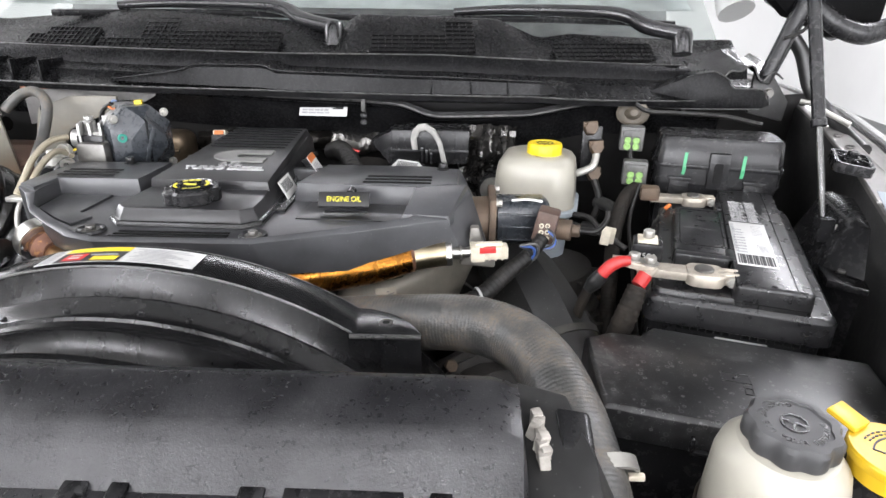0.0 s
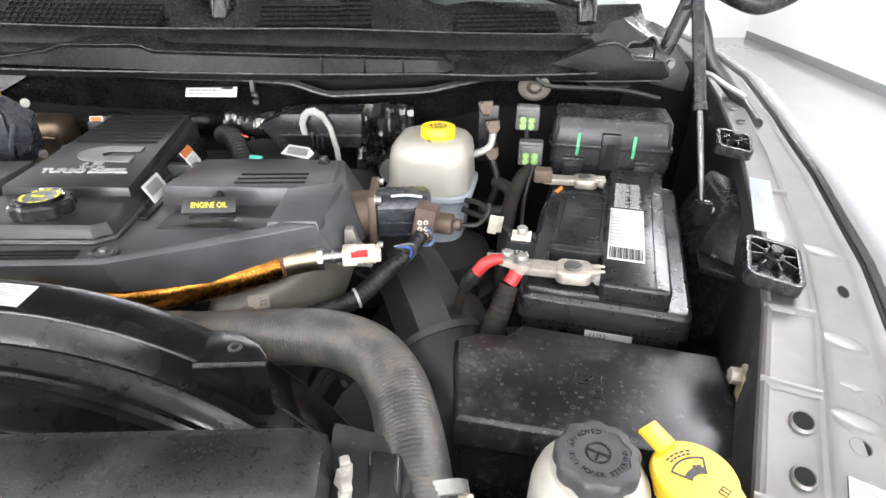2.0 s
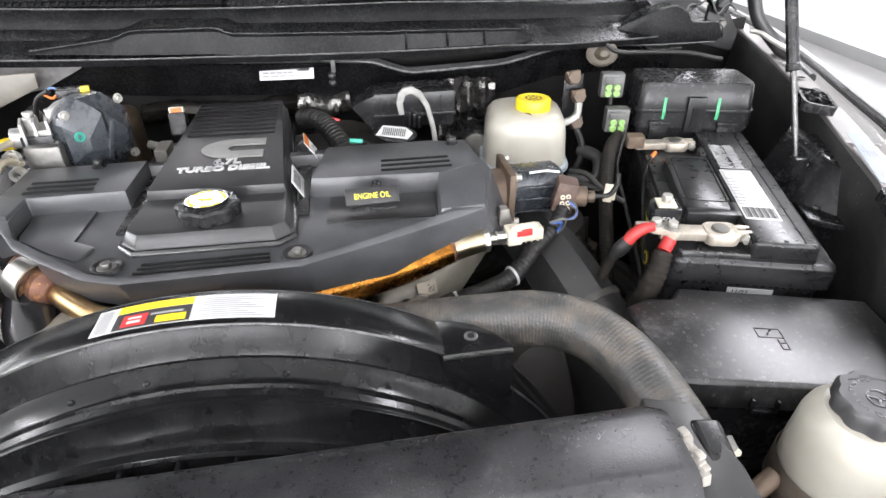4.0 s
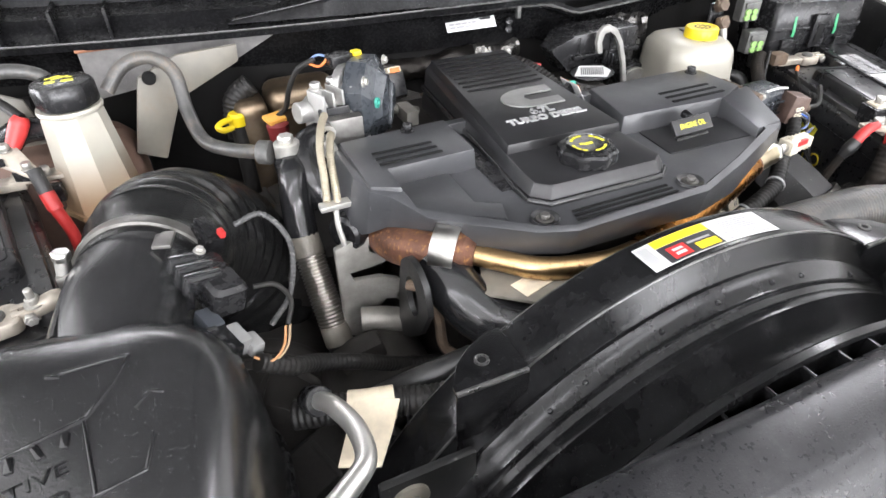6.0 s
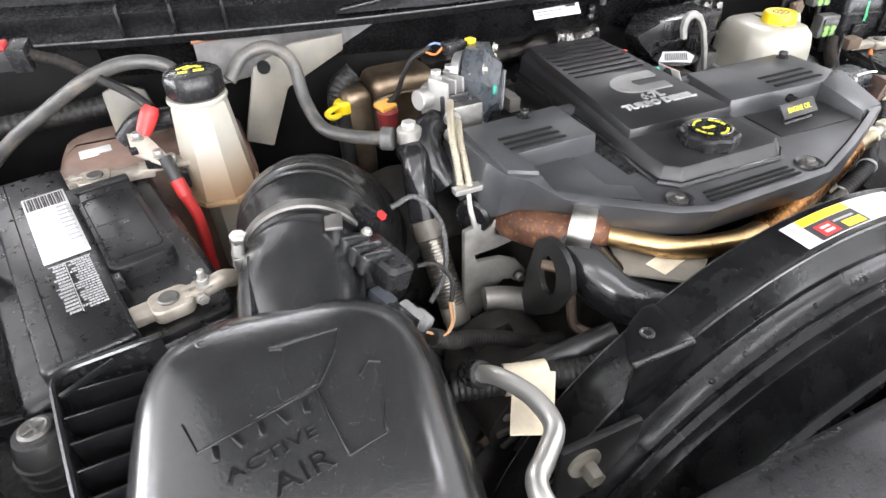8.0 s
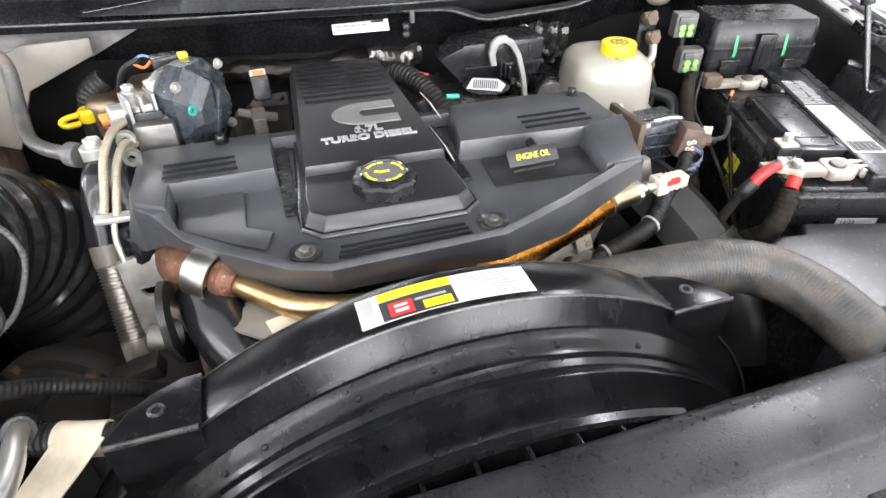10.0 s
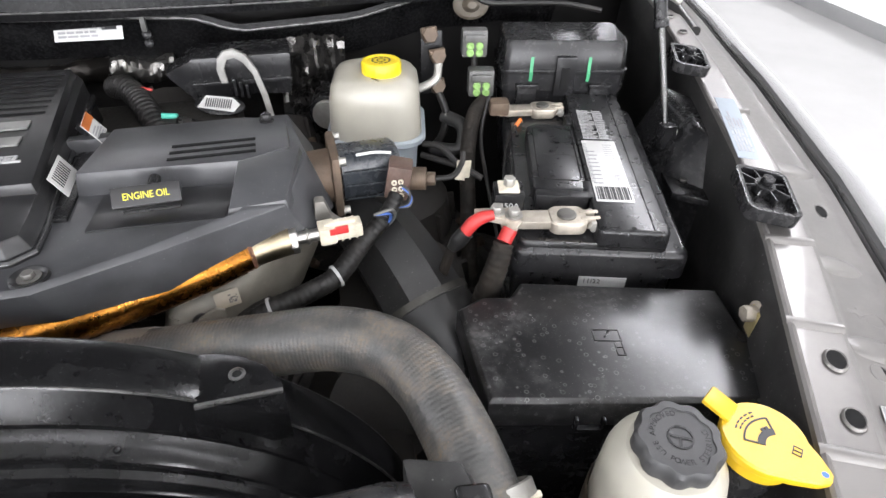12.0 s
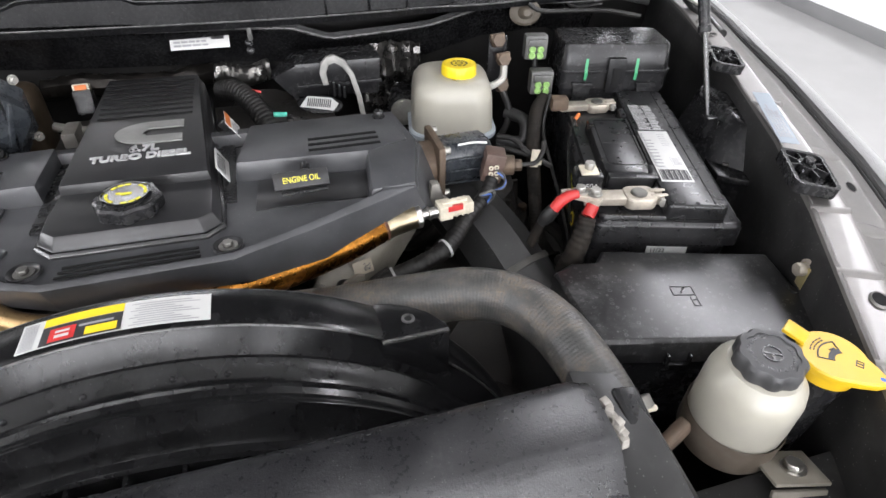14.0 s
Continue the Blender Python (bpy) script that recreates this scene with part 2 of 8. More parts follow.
LOOM = surface("black_loom_tape", (0.011, 0.0105, 0.010), 0.5, dust=0.10, dust_color=(0.16, 0.14, 0.11), patch=40, grain=0.5, grain_scale=320, spec=0.35)
BATTERY_CASE = surface("battery_case_plastic", (0.012, 0.012, 0.0128), 0.28, spec=0.45, patch=11, vary=0.2, dust=0.07, dust_color=(0.22, 0.22, 0.215), speck=0.9, speck_scale=620, grain=0.06)
AIR_BOX = surface("air_box_plastic", (0.017, 0.017, 0.0176), 0.225, spec=1.0, dust=0.015, grain=0.16, grain_scale=420, patch=9, speck=0.35, speck_scale=620)
EMBOSS = surface("polished_emboss", (0.013, 0.013, 0.0136), 0.12, spec=1.0, grain=0.02)
STAINED = surface("brown_stained_plastic", (0.34, 0.22, 0.12), 0.42, vary=0.3, dust=0.5, dust_color=(0.22, 0.09, 0.04), patch=18)
WHITE_TANK = surface("milky_plastic", (0.35, 0.335, 0.285), 0.30, dust=0.12, dust_color=(0.45, 0.38, 0.25), grain=0.1, vary=0.06)
TANK_FLUID = surface("milky_plastic_over_fluid", (0.34, 0.38, 0.41), 0.34, vary=0.06, grain=0.08)
YELLOWED = surface("yellowed_milky_plastic", (0.25, 0.23, 0.19), 0.42, dust=0.30, dust_color=(0.30, 0.17, 0.07), patch=12, vary=0.1)
YELLOW = surface("yellow_plastic", (0.72, 0.54, 0.014), 0.36, vary=0.06, grain=0.1)
YELLOW_INK = surface("yellow_ink", (0.75, 0.68, 0.05), 0.5, vary=0.05, grain=0)
PAPER = surface("white_label", (0.56, 0.56, 0.545), 0.45, vary=0.04, grain=0.03)
INK = surface("dark_ink", (0.03, 0.03, 0.032), 0.5, grain=0)
INK_GREY = surface("grey_ink", (0.30, 0.30, 0.31), 0.5, grain=0)
STICKER_YELLOW = surface("yellow_sticker", (0.82, 0.60, 0.02), 0.4, vary=0.04, grain=0)
AMBER = surface("amber_yellow_plastic", (0.58, 0.37, 0.016), 0.36, vary=0.06, grain=0.1)
DUSTY_TAPE = surface("dusty_loom_tape", (0.016, 0.014, 0.012), 0.7, spec=0.2, dust=0.3, dust_color=(0.060, 0.045, 0.032), patch=45, grain=0.6, grain_scale=240)
RED = surface("red_plastic", (0.46, 0.03, 0.028), 0.42, dust=0.1, grain=0.1)
ORANGE = surface("orange_plastic", (0.55, 0.15, 0.03), 0.5, grain=0)
GREEN_PAINT = surface("green_paint_mark", (0.04, 0.30, 0.13), 0.45, grain=0)
GREEN_SEAL = surface("pale_green_seal", (0.17, 0.30, 0.09), 0.45, grain=0)
CONN_GREY = surface("grey_connector_plastic", (0.075, 0.075, 0.071), 0.42, dust=0.2, patch=40)
CONN_BEIGE = surface("ivory_connector_plastic", (0.58, 0.53, 0.42), 0.5, dust=0.25, patch=40)
CONN_BROWN = surface("brown_connector_plastic", (0.085, 0.052, 0.04), 0.5, dust=0.25, patch=40)
LEAD = surface("dull_lead", (0.42, 0.38, 0.32), 0.5, metal=0.55, dust=0.3, dust_color=(0.55, 0.50, 0.42), patch=40)
STEEL = surface("bare_steel", (0.52, 0.51, 0.48), 0.32, metal=1.0, vary=0.15, patch=30)
ZINC = surface("dull_zinc", (0.40, 0.39, 0.36), 0.45, metal=0.7, dust=0.2, patch=30)
ALLOY = surface("cast_alloy", (0.25, 0.238, 0.215), 0.5, metal=0.6, dust=0.35, patch=20, grain=0.5, grain_scale=500)
ALLOY_BEIGE = surface("beige_painted_alloy", (0.19, 0.175, 0.145), 0.5, metal=0.15, dust=0.2, patch=16)
ALUMINIUM = surface("aluminium_pipe", (0.72, 0.71, 0.67), 0.35, metal=0.85, vary=0.08)
HEATED = surface("heat_coloured_steel", (0.30, 0.125, 0.022), 0.27, metal=1.0, vary=0.45, patch=11, second=(0.10, 0.040, 0.014), second_at=0.60, grain=0.10, grain_scale=260, dust=0.15, dust_color=(0.05, 0.035, 0.025), speck=0.5, speck_scale=420)
BRONZED = surface("straw_coloured_steel", (0.50, 0.34, 0.17), 0.30, metal=1.0, vary=0.25, patch=16, second=(0.26, 0.13, 0.06), second_at=0.62, grain=0.05)
RUST = surface("rusty_casting", (0.15, 0.07, 0.045), 0.55, metal=0.5, vary=0.45, second=(0.34, 0.17, 0.06), second_at=0.6, dust=0.3, dust_color=(0.40, 0.22, 0.10), patch=22, grain=0.5, grain_scale=500)
BROWN_CAST = surface("brown_casting", (0.115, 0.085, 0.062), 0.6, metal=0.4, dust=0.3, dust_color=(0.25, 0.15, 0.08), patch=40, grain=0.5, grain_scale=500)
SLATE = surface("slate_plastic", (0.026, 0.030, 0.035), 0.27, dust=0.06, grain=0.08, spec=0.6, speck=0.3)
FOIL = surface("crumpled_foil", (0.09, 0.087, 0.084), 0.24, metal=0.9, vary=0.4, patch=30, dust=0.6, dust_color=(0.03, 0.027, 0.024), grain=0.3, grain_scale=120)
# right end of the blanket, its bright reflection put into the colour
FOIL_REFLECTING_BRIGHT = surface("foil_reflecting_bright", (0.20, 0.195, 0.185), 0.28, metal=0.95, vary=0.3, patch=30, dust=0.4, dust_color=(0.10, 0.09, 0.08), grain=0.4, grain_scale=160)
BODY = surface("grey_metallic_paint", (0.15, 0.143, 0.136), 0.40, speck=0.15, speck_scale=600, metal=0.45, vary=0.1, dust=0.06, dust_color=(0.26, 0.235, 0.20), patch=18, grain=0.05, coat=0.15)
BODY_OUT = surface("polished_metallic_paint", (0.20, 0.20, 0.20), 0.22, metal=0.6, grain=0.03, coat=0.8, vary=0.05)
BAY = surface("dark_bay_metal", (0.020, 0.0197, 0.0195), 0.5, spec=0.30, dust=0.14, patch=12, speck=0.9)
DEEP = surface("grimy_machinery", (0.024, 0.022, 0.020), 0.5, spec=0.4, dust=0.5, dust_color=(0.06, 0.052, 0.043), patch=25, grain=0.7, grain_scale=300, speck=0.5)
TAPE = surface("cream_tape", (0.66, 0.58, 0.44), 0.6, dust=0.25, dust_color=(0.45, 0.33, 0.2), patch=24)
BROWN_TANK = surface("brown_tank_plastic", (0.16, 0.10, 0.075), 0.5, dust=0.3, patch=14)
BRAID = surface("braided_sleeve", (0.36, 0.32, 0.24), 0.5, metal=0.5, grain=1.0, grain_scale=420)
FLOOR = surface("grey_epoxy_floor", (0.36, 0.356, 0.35), 0.16, vary=0.04, patch=1.2, grain=0.02, grain_scale=60, coat=0.3)
WALL = surface("white_wall_paint", (0.82, 0.82, 0.81), 0.7, vary=0.02, patch=1.0, grain=0.1, grain_scale=120)
SKIRT = surface("grey_baseboard", (0.22, 0.22, 0.22), 0.5, vary=0.05, patch=2)


def glass():
    m = bpy.data.materials.new("windscreen_glass")
    m.use_nodes = True
    b = m.node_tree.nodes["Principled BSDF"]
    b.inputs["Base Color"].default_value = (0.80, 0.93, 0.88, 1)
    b.inputs["Roughness"].default_value = 0.02
    b.inputs["IOR"].default_value = 1.5
    b.inputs["Transmission Weight"].default_value = 1.0
    return m


GLASS = glass()

# ---- the room ----
single("floor", box(-6.5, 6.45, -5.5, 11.3, -0.2, 0.0, 0), FLOOR, "shiny grey epoxy showroom floor", "floor", kind="structure")
single("ceiling", box(-6.5, 6.45, -5.5, 11.3, CEILING, CEILING + 0.2, 0), WALL, "white showroom ceiling", "ceiling", kind="structure")
single("wall_north", box(-6.5, 6.45, 11.1, 11.3, 0, CEILING, 0), WALL, "plain white showroom wall", "wall", kind="structure")
single("wall_south", box(-6.5, 6.2, -5.5, -5.3, 0, CEILING, 0), WALL, "plain white showroom wall", "wall", kind="structure")
single("wall_east", moved(box(0, 0.2, -17, 0, 0, CEILING, 0), pose(6.36, 11.1, 0, 0, 0, -9)), WALL, "plain white showroom wall", "wall", kind="structure")
single("wall_west", box(-6.7, -6.5, -5.3, 11.1, 0, CEILING, 0), WALL, "plain white showroom wall", "wall", kind="structure")
single("baseboard", moved(box(-0.015, 0, -17, 0, 0, 0.12, 0.003), pose(6.36, 11.1, 0, 0, 0, -9)), SKIRT, "grey baseboard along the showroom wall", "baseboard", kind="structure")
for lx, ly, lw, ld, _ in LAMPS:
    single("ceiling_light", box(lx - lw / 2 - 0.05, lx + lw / 2 + 0.05, ly - ld / 2 - 0.05, ly + ld / 2 + 0.05, CEILING - 0.07, CEILING, 0.005), WALL, "long white ceiling light fixture", "light", group="ceiling lights")

# ---- the truck's body round the engine bay ----
def side_strip(section, along_u, mirror=1):
    """A strip along the fender: section gives (v, dz); along_u rows of x, y, z, and the outward direction."""
    rings = []
    for x, y, z, ox, oy in along_u:
        rings.append([(mirror * (x + ox * v), y + oy * v, z + dz) for v, dz in section])
    return loft(rings, closed=False)


RAIL_LINE = [(0.455, 0.10, 1.165), (0.558, 0.28, 1.185), (0.615, 0.385, 1.196), (0.680, 0.505, 1.210), (0.741, 0.638, 1.226), (0.820, 0.855, 1.250), (0.885, 1.07, 1.272), (0.945, 1.30, 1.29), (0.985, 1.55, 1.30), (1.005, 1.90, 1.31)]


def rail_rows(line):
    rows = []
    for i, (x, y, z) in enumerate(line):
        a, b = line[max(i - 1, 0)], line[min(i + 1, len(line) - 1)]
        d = Vector((b[0] - a[0], b[1] - a[1])).normalized()
        rows.append((x, y, z, d.y, -d.x))
    return rows


RAIL = []
for i in range(len(RAIL_LINE) - 1):
    for k in range(4):
        RAIL.append(tuple(p + (q - p) * k / 4 for p, q in zip(RAIL_LINE[i], RAIL_LINE[i + 1])))
RAIL.append(RAIL_LINE[-1])

for name, sgn in (("fender", 1), ("fender", -1)):
    f = thing(name, "grey metallic front fender with stamped inner rail" if sgn > 0 else "grey metallic front fender beside the intake box", "fender", pose(sgn * 0.7, 0.6, 0.9), local=False)
    rows = [(x + (0.0 if sgn > 0 else 0.024), y, z, ox, oy) for x, y, z, ox, oy in rail_rows(RAIL)]
    flare = [1.10 - 0.20 * max(0.0, min(1.0, (y - 0.5) / 0.5)) for x, y, z, ox, oy in rows]
    wide = [(x, y, z, ox * k, oy * k) for (x, y, z, ox, oy), k in zip(rows, flare)]
    part("inner_wall", side_strip([(0.0, 0.0), (-0.004, -0.006), (-0.006, -0.05), (-0.012, -0.25), (-0.02, -0.55), (-0.02, -0.80)], rows, sgn), BAY, f, "black inner fender wall")
    part("rail", side_strip([(-0.001, 0.0), (0.0005, 0.0035), (0.003, 0.0045), (0.0055, 0.003), (0.007, 0.0012), (0.034, 0.0015), (0.038, 0.0025), (0.042, 0.0005), (0.046, -0.008), (0.050, -0.0135), (0.055, -0.0155), (0.086, -0.021), (0.091, -0.0225), (0.095, -0.0240), (0.104, -0.0245)], wide, sgn), BODY, f, "stamped grey metal rail")
    part("seal", side_strip([(0.104, -0.0245), (0.1048, -0.0225), (0.106, -0.0218), (0.1072, -0.0225), (0.108, -0.0245)], wide, sgn), RUBBER_BLACK, f, "black rubber edge seal")
    part("outer_panel", side_strip([(0.108, -0.025), (0.1092, -0.0175), (0.113, -0.0145), (0.128, -0.016), (0.148, -0.026), (0.17, -0.07), (0.19, -0.16), (0.20, -0.40), (0.19, -0.70)], wide, sgn), BODY_OUT, f, "polished outer fender panel")

# ---- cowl and firewall ----
def bow(x):
    return 0.085 * (abs(x) / 0.62) ** 2


def cross_strip(section, x0, x1, n=24, wob=None):
    """A strip across the bay: section gives (y, z)."""
    rings = []
    for i in range(n + 1):
        x = x0 + (x1 - x0) * i / n
        rings.append([(x, y + bow(x), z + (wob(x, k) if wob else 0)) for k, (y, z) in enumerate(section)])
    return loft(rings, closed=False)


single("firewall", cross_strip([(1.045, 1.31), (1.04, 1.25), (1.06, 1.10), (1.03, 0.8), (0.98, 0.55)], -0.95, 0.95), FIREWALL, "black firewall behind the engine", "firewall", kind="structure")
cowl = thing("cowl", "black plastic cowl with louvred vents under the windscreen", "cowl panel", pose(0, 1.05, 1.3), local=False)


def bent(x, pts):
    """Straight runs between bends."""
    for (x0, v0), (x1, v1) in zip(pts, pts[1:]):
        if x <= x1:
            return v0 + (v1 - v0) * max(0.0, min(1.0, (x - x0) / (x1 - x0)))
    return pts[-1][1]


def crest(x):
    return bent(x, [(-0.58, 0.001), (-0.04, -0.006), (0.21, -0.006), (0.41, -0.015), (0.66, -0.025)])


def lip(x, k):
    return bent(x, [(-0.6, 0.0), (-0.05, -0.002), (0.16, -0.006), (0.40, -0.011), (0.45, -0.016), (0.66, -0.022)]) if k > 5 else crest(x)


def brow(x, k):
    return crest(x) if k < 2 else (crest(x) * 0.4 if k == 2 else 0.0) + (bent(x, [(-0.65, -0.004), (-0.337, 0.016), (-0.06, -0.001), (-0.005, -0.008), (0.012, -0.024), (0.030, -0.024), (0.062, 0.011), (0.32, 0.005), (0.40, -0.028), (0.46, -0.020), (0.69, -0.031)]) * (0.6 if k == 2 else 1.0))


part("front_panel", cross_strip([(1.075, 1.388), (1.066, 1.392), (1.058, 1.386), (1.050, 1.366), (1.035, 1.362), (1.012, 1.358), (1.004, 1.348), (0.992, 1.340), (0.984, 1.336), (0.985, 1.326), (1.03, 1.318)], -0.74, 0.80, 80, lip), COWL, cowl)
part("shelf", loft([[(x, 0.986 + bow(x), zb - 0.003), (x, 0.981 + bow(x), zb), (x, 0.983 + bow(x), zt - 0.004), (x, 0.987 + bow(x), zt), (x, 1.056 + bow(x), zt + 0.003)] for x, zt, zb in ((-0.325, 1.345, 1.343), (-0.206, 1.361, 1.341), (-0.195, 1.364, 1.341), (-0.176, 1.371, 1.340), (-0.165, 1.372, 1.340), (-0.062, 1.372, 1.338), (-0.052, 1.370, 1.337), (-0.038, 1.364, 1.336), (0.0, 1.363, 1.335), (0.159, 1.358, 1.332), (0.385, 1.350, 1.328), (0.400, 1.347, 1.328), (0.416, 1.337, 1.330))], 0.0, closed=False), COWL, cowl, "stepped shelf")
part("shelf_edge", tube([(-0.318, 0.988 + bow(0.318), 1.346), (-0.206, 0.987 + bow(0.206), 1.361), (-0.174, 0.987 + bow(0.174), 1.371), (-0.115, 0.987, 1.372), (-0.060, 0.987, 1.372), (-0.038, 0.987, 1.364), (0.06, 0.987, 1.361), (0.159, 0.987 + bow(0.159), 1.358), (0.28, 0.987 + bow(0.28), 1.354), (0.397, 0.987 + bow(0.397), 1.348)], 0.0014, 6, 3), BLACK_GLOSS, cowl, "glossy rounded edge")
for sx, top_ in ((0.21, 1.356), (0.275, 1.353), (0.335, 1.351)):
    part("rib", box(sx - 0.0015, sx + 0.0015, 0.980 + bow(sx), 0.988 + bow(sx), 1.330, top_ - 0.001, 0.0008), COWL, cowl)
for sx in (-0.46, -0.52, -0.58):
    part("rib", box(sx - 0.002, sx + 0.002, 0.985 + bow(sx), 1.05 + bow(sx), 1.336, 1.372, 0.001), COWL, cowl)
part("upper_panel", cross_strip([(1.075, 1.388), (1.085, 1.392), (1.115, 1.412), (1.150, 1.436), (1.160, 1.438), (1.168, 1.430), (1.170, 1.40)], -0.80, 0.80, 90, brow), COWL, cowl)
single("windscreen", cross_strip([(1.172, 1.400), (1.45, 1.595), (1.95, 1.90)], -0.78, 0.78, 16), GLASS, "curved greenish windscreen glass", "windscreen", kind="structure")
# unseen dashboard; its pale colour stands in for the ceiling reflected in the glass
single("dashboard", cross_strip([(1.30, 1.44), (1.5, 1.46), (1.75, 1.40), (1.76, 0.9)], -0.75, 0.75, 10), surface("dashboard_for_glass_reflection", (0.35, 0.36, 0.36), 0.6), "unseen dashboard, pale for the reflection on the windscreen", "dashboard", kind="structure")
# pale beads that put the cowl's edge highlights into colour
for by, bz in ((0.9842, 1.3355), (1.0655, 1.3915)):
    part("edge_bead", tube([(x, by + bow(x), bz + lip(x, 6 if bz < 1.34 else 0)) for x in [i * 0.05 - 0.72 for i in range(31)]], 0.0015, 6, 2), EDGE, cowl, "glossy rounded edge")

# ---- the depths of the bay ----
single("bay_floor", box(-0.9, 0.9, -0.06, 1.2, 0.50, 0.52, 0), DEEP, "grimy dark underside of the engine bay", "undertray", kind="structure")
single("radiator_support", box(-0.62, 0.62, 0.10, 0.30, 0.52, 1.10, 0.01), BAY, "black radiator support frame", "radiator support", kind="structure")
block = thing("engine_block", "grimy dark diesel engine block under the cover", "engine", pose(0, 0.75, 0.6), local=False)
part("block", box(-0.20, 0.22, 0.60, 1.00, 0.55, 1.13, 0.02), DEEP, block)
part("head", box(-0.17, 0.20, 0.63, 0.98, 1.12, 1.215, 0.012), DEEP, block)
part("front_gear_case", box(-0.15, 0.16, 0.555, 0.62, 0.70, 1.12, 0.015), DEEP, block)
part("intake_casting", loft([[(0.12, 0.60, 1.06), (0.165, 0.605, 1.06), (0.25, 0.74, 1.06), (0.12, 0.76, 1.06)], [(0.12, 0.59, 1.14), (0.170, 0.600, 1.145), (0.285, 0.70, 1.165), (0.12, 0.74, 1.17)], [(0.13, 0.60, 1.160), (0.205, 0.632, 1.172), (0.268, 0.68, 1.188), (0.13, 0.72, 1.19)]], 0.012, 3), ALLOY_BEIGE, block, "beige intake casting")
part("code_plate", moved(box(-0.0115, 0.0115, -0.008, 0.008, 0, 0.001, 0.0003), pose(0.181, 0.6085, 1.160, 62, 0, 16)), surface("tan_plate", (0.24, 0.21, 0.16), 0.5), block, "tan code plate")
rq = random.Random(3)
part("code_squares", merge(*[moved(box(0.0010 + 0.0014 * i, 0.0022 + 0.0014 * i, -0.0045 + 0.0014 * j, -0.0033 + 0.0014 * j, 0.001, 0.0014, 0), pose(0.181, 0.6085, 1.160, 62, 0, 16)) for i in range(6) for j in range(6) if rq.random() < 0.55]), INK, block)
part("casting_boss", moved(lathe([(0, 0.004), (0.0055, 0.004), (0.0065, 0.002), (0.0085, 0.002), (0.0095, 0.0), (0.0095, -0.004), (0, -0.004)], 24), pose(0.157, 0.590, 1.150, 62, 0, 0)), RUBBER_BLACK, block, "black rubber plug")
part("casting_web", loft([[(0.120, y, 1.125), (0.182, y, 1.128), (0.180, y, 1.164), (0.172, y, 1.166), (0.120, y, 1.136)] for y in (0.588, 0.592)], 0.001), ALLOY_BEIGE, block, "beige cast web")
part("corrugated_loom", tube([(0.079, 0.622, 1.150), (0.084, 0.612, 1.130), (0.088, 0.604, 1.105), (0.090, 0.60, 1.06)], 0.0075, 14, 6, rib=0.0045, amp=0.0012), LOOM, block, "black corrugated loom")
part("thermostat_housing", tube([(0.05, 0.58, 1.13), (0.09, 0.56, 1.148), (0.125, 0.548, 1.156)], 0.028, 20, 5), ALLOY, block)
part("idler_boss", rod((0.10, 0.575, 1.10), (0.10, 0.548, 1.10), 0.045), DEEP, block)
alt = thing("alternator", "dirty alternator below the radiator hose", "alternator", pose(-0.26, 0.56, 1.0), local=False)
part("housing", rod((-0.28, 0.66, 1.035), (-0.275, 0.55, 1.03), 0.062), DEEP, alt)
for k in range(12):
    a = radians(30 * k)
    part("vent_fin", moved(box(0.030, 0.055, -0.004, 0.004, 0, 0.004, 0.001), along((-0.275, 0.5505, 1.03), (-0.2745, 0.54, 1.0295)) @ pose(0, 0, 0, 0, 0, 30 * k)), ALLOY, alt)
part("pulley", rod((-0.2745, 0.548, 1.03), (-0.274, 0.525, 1.029), 0.030), BLACK, alt)
fan = thing("cooling_fan", "black engine fan inside the shroud", "fan", pose(-0.02, 0.50, 0.9), local=False)
part("hub", rod((-0.021, 0.50, 0.899), (-0.021, 0.46, 0.899), 0.08), DEEP, fan)
for k in range(9):
    part("blade", moved(box(-0.05, 0.05, -0.002, 0.002, 0.07, 0.325, 0.001), Matrix.Translation((-0.021, 0.475, 0.899)) @ pose(0, 0, 0, 0, 40 * k + 12, 0) @ pose(0, 0, 0, 0, 0, 30)), BLACK, fan)
lump = random.Random(11)
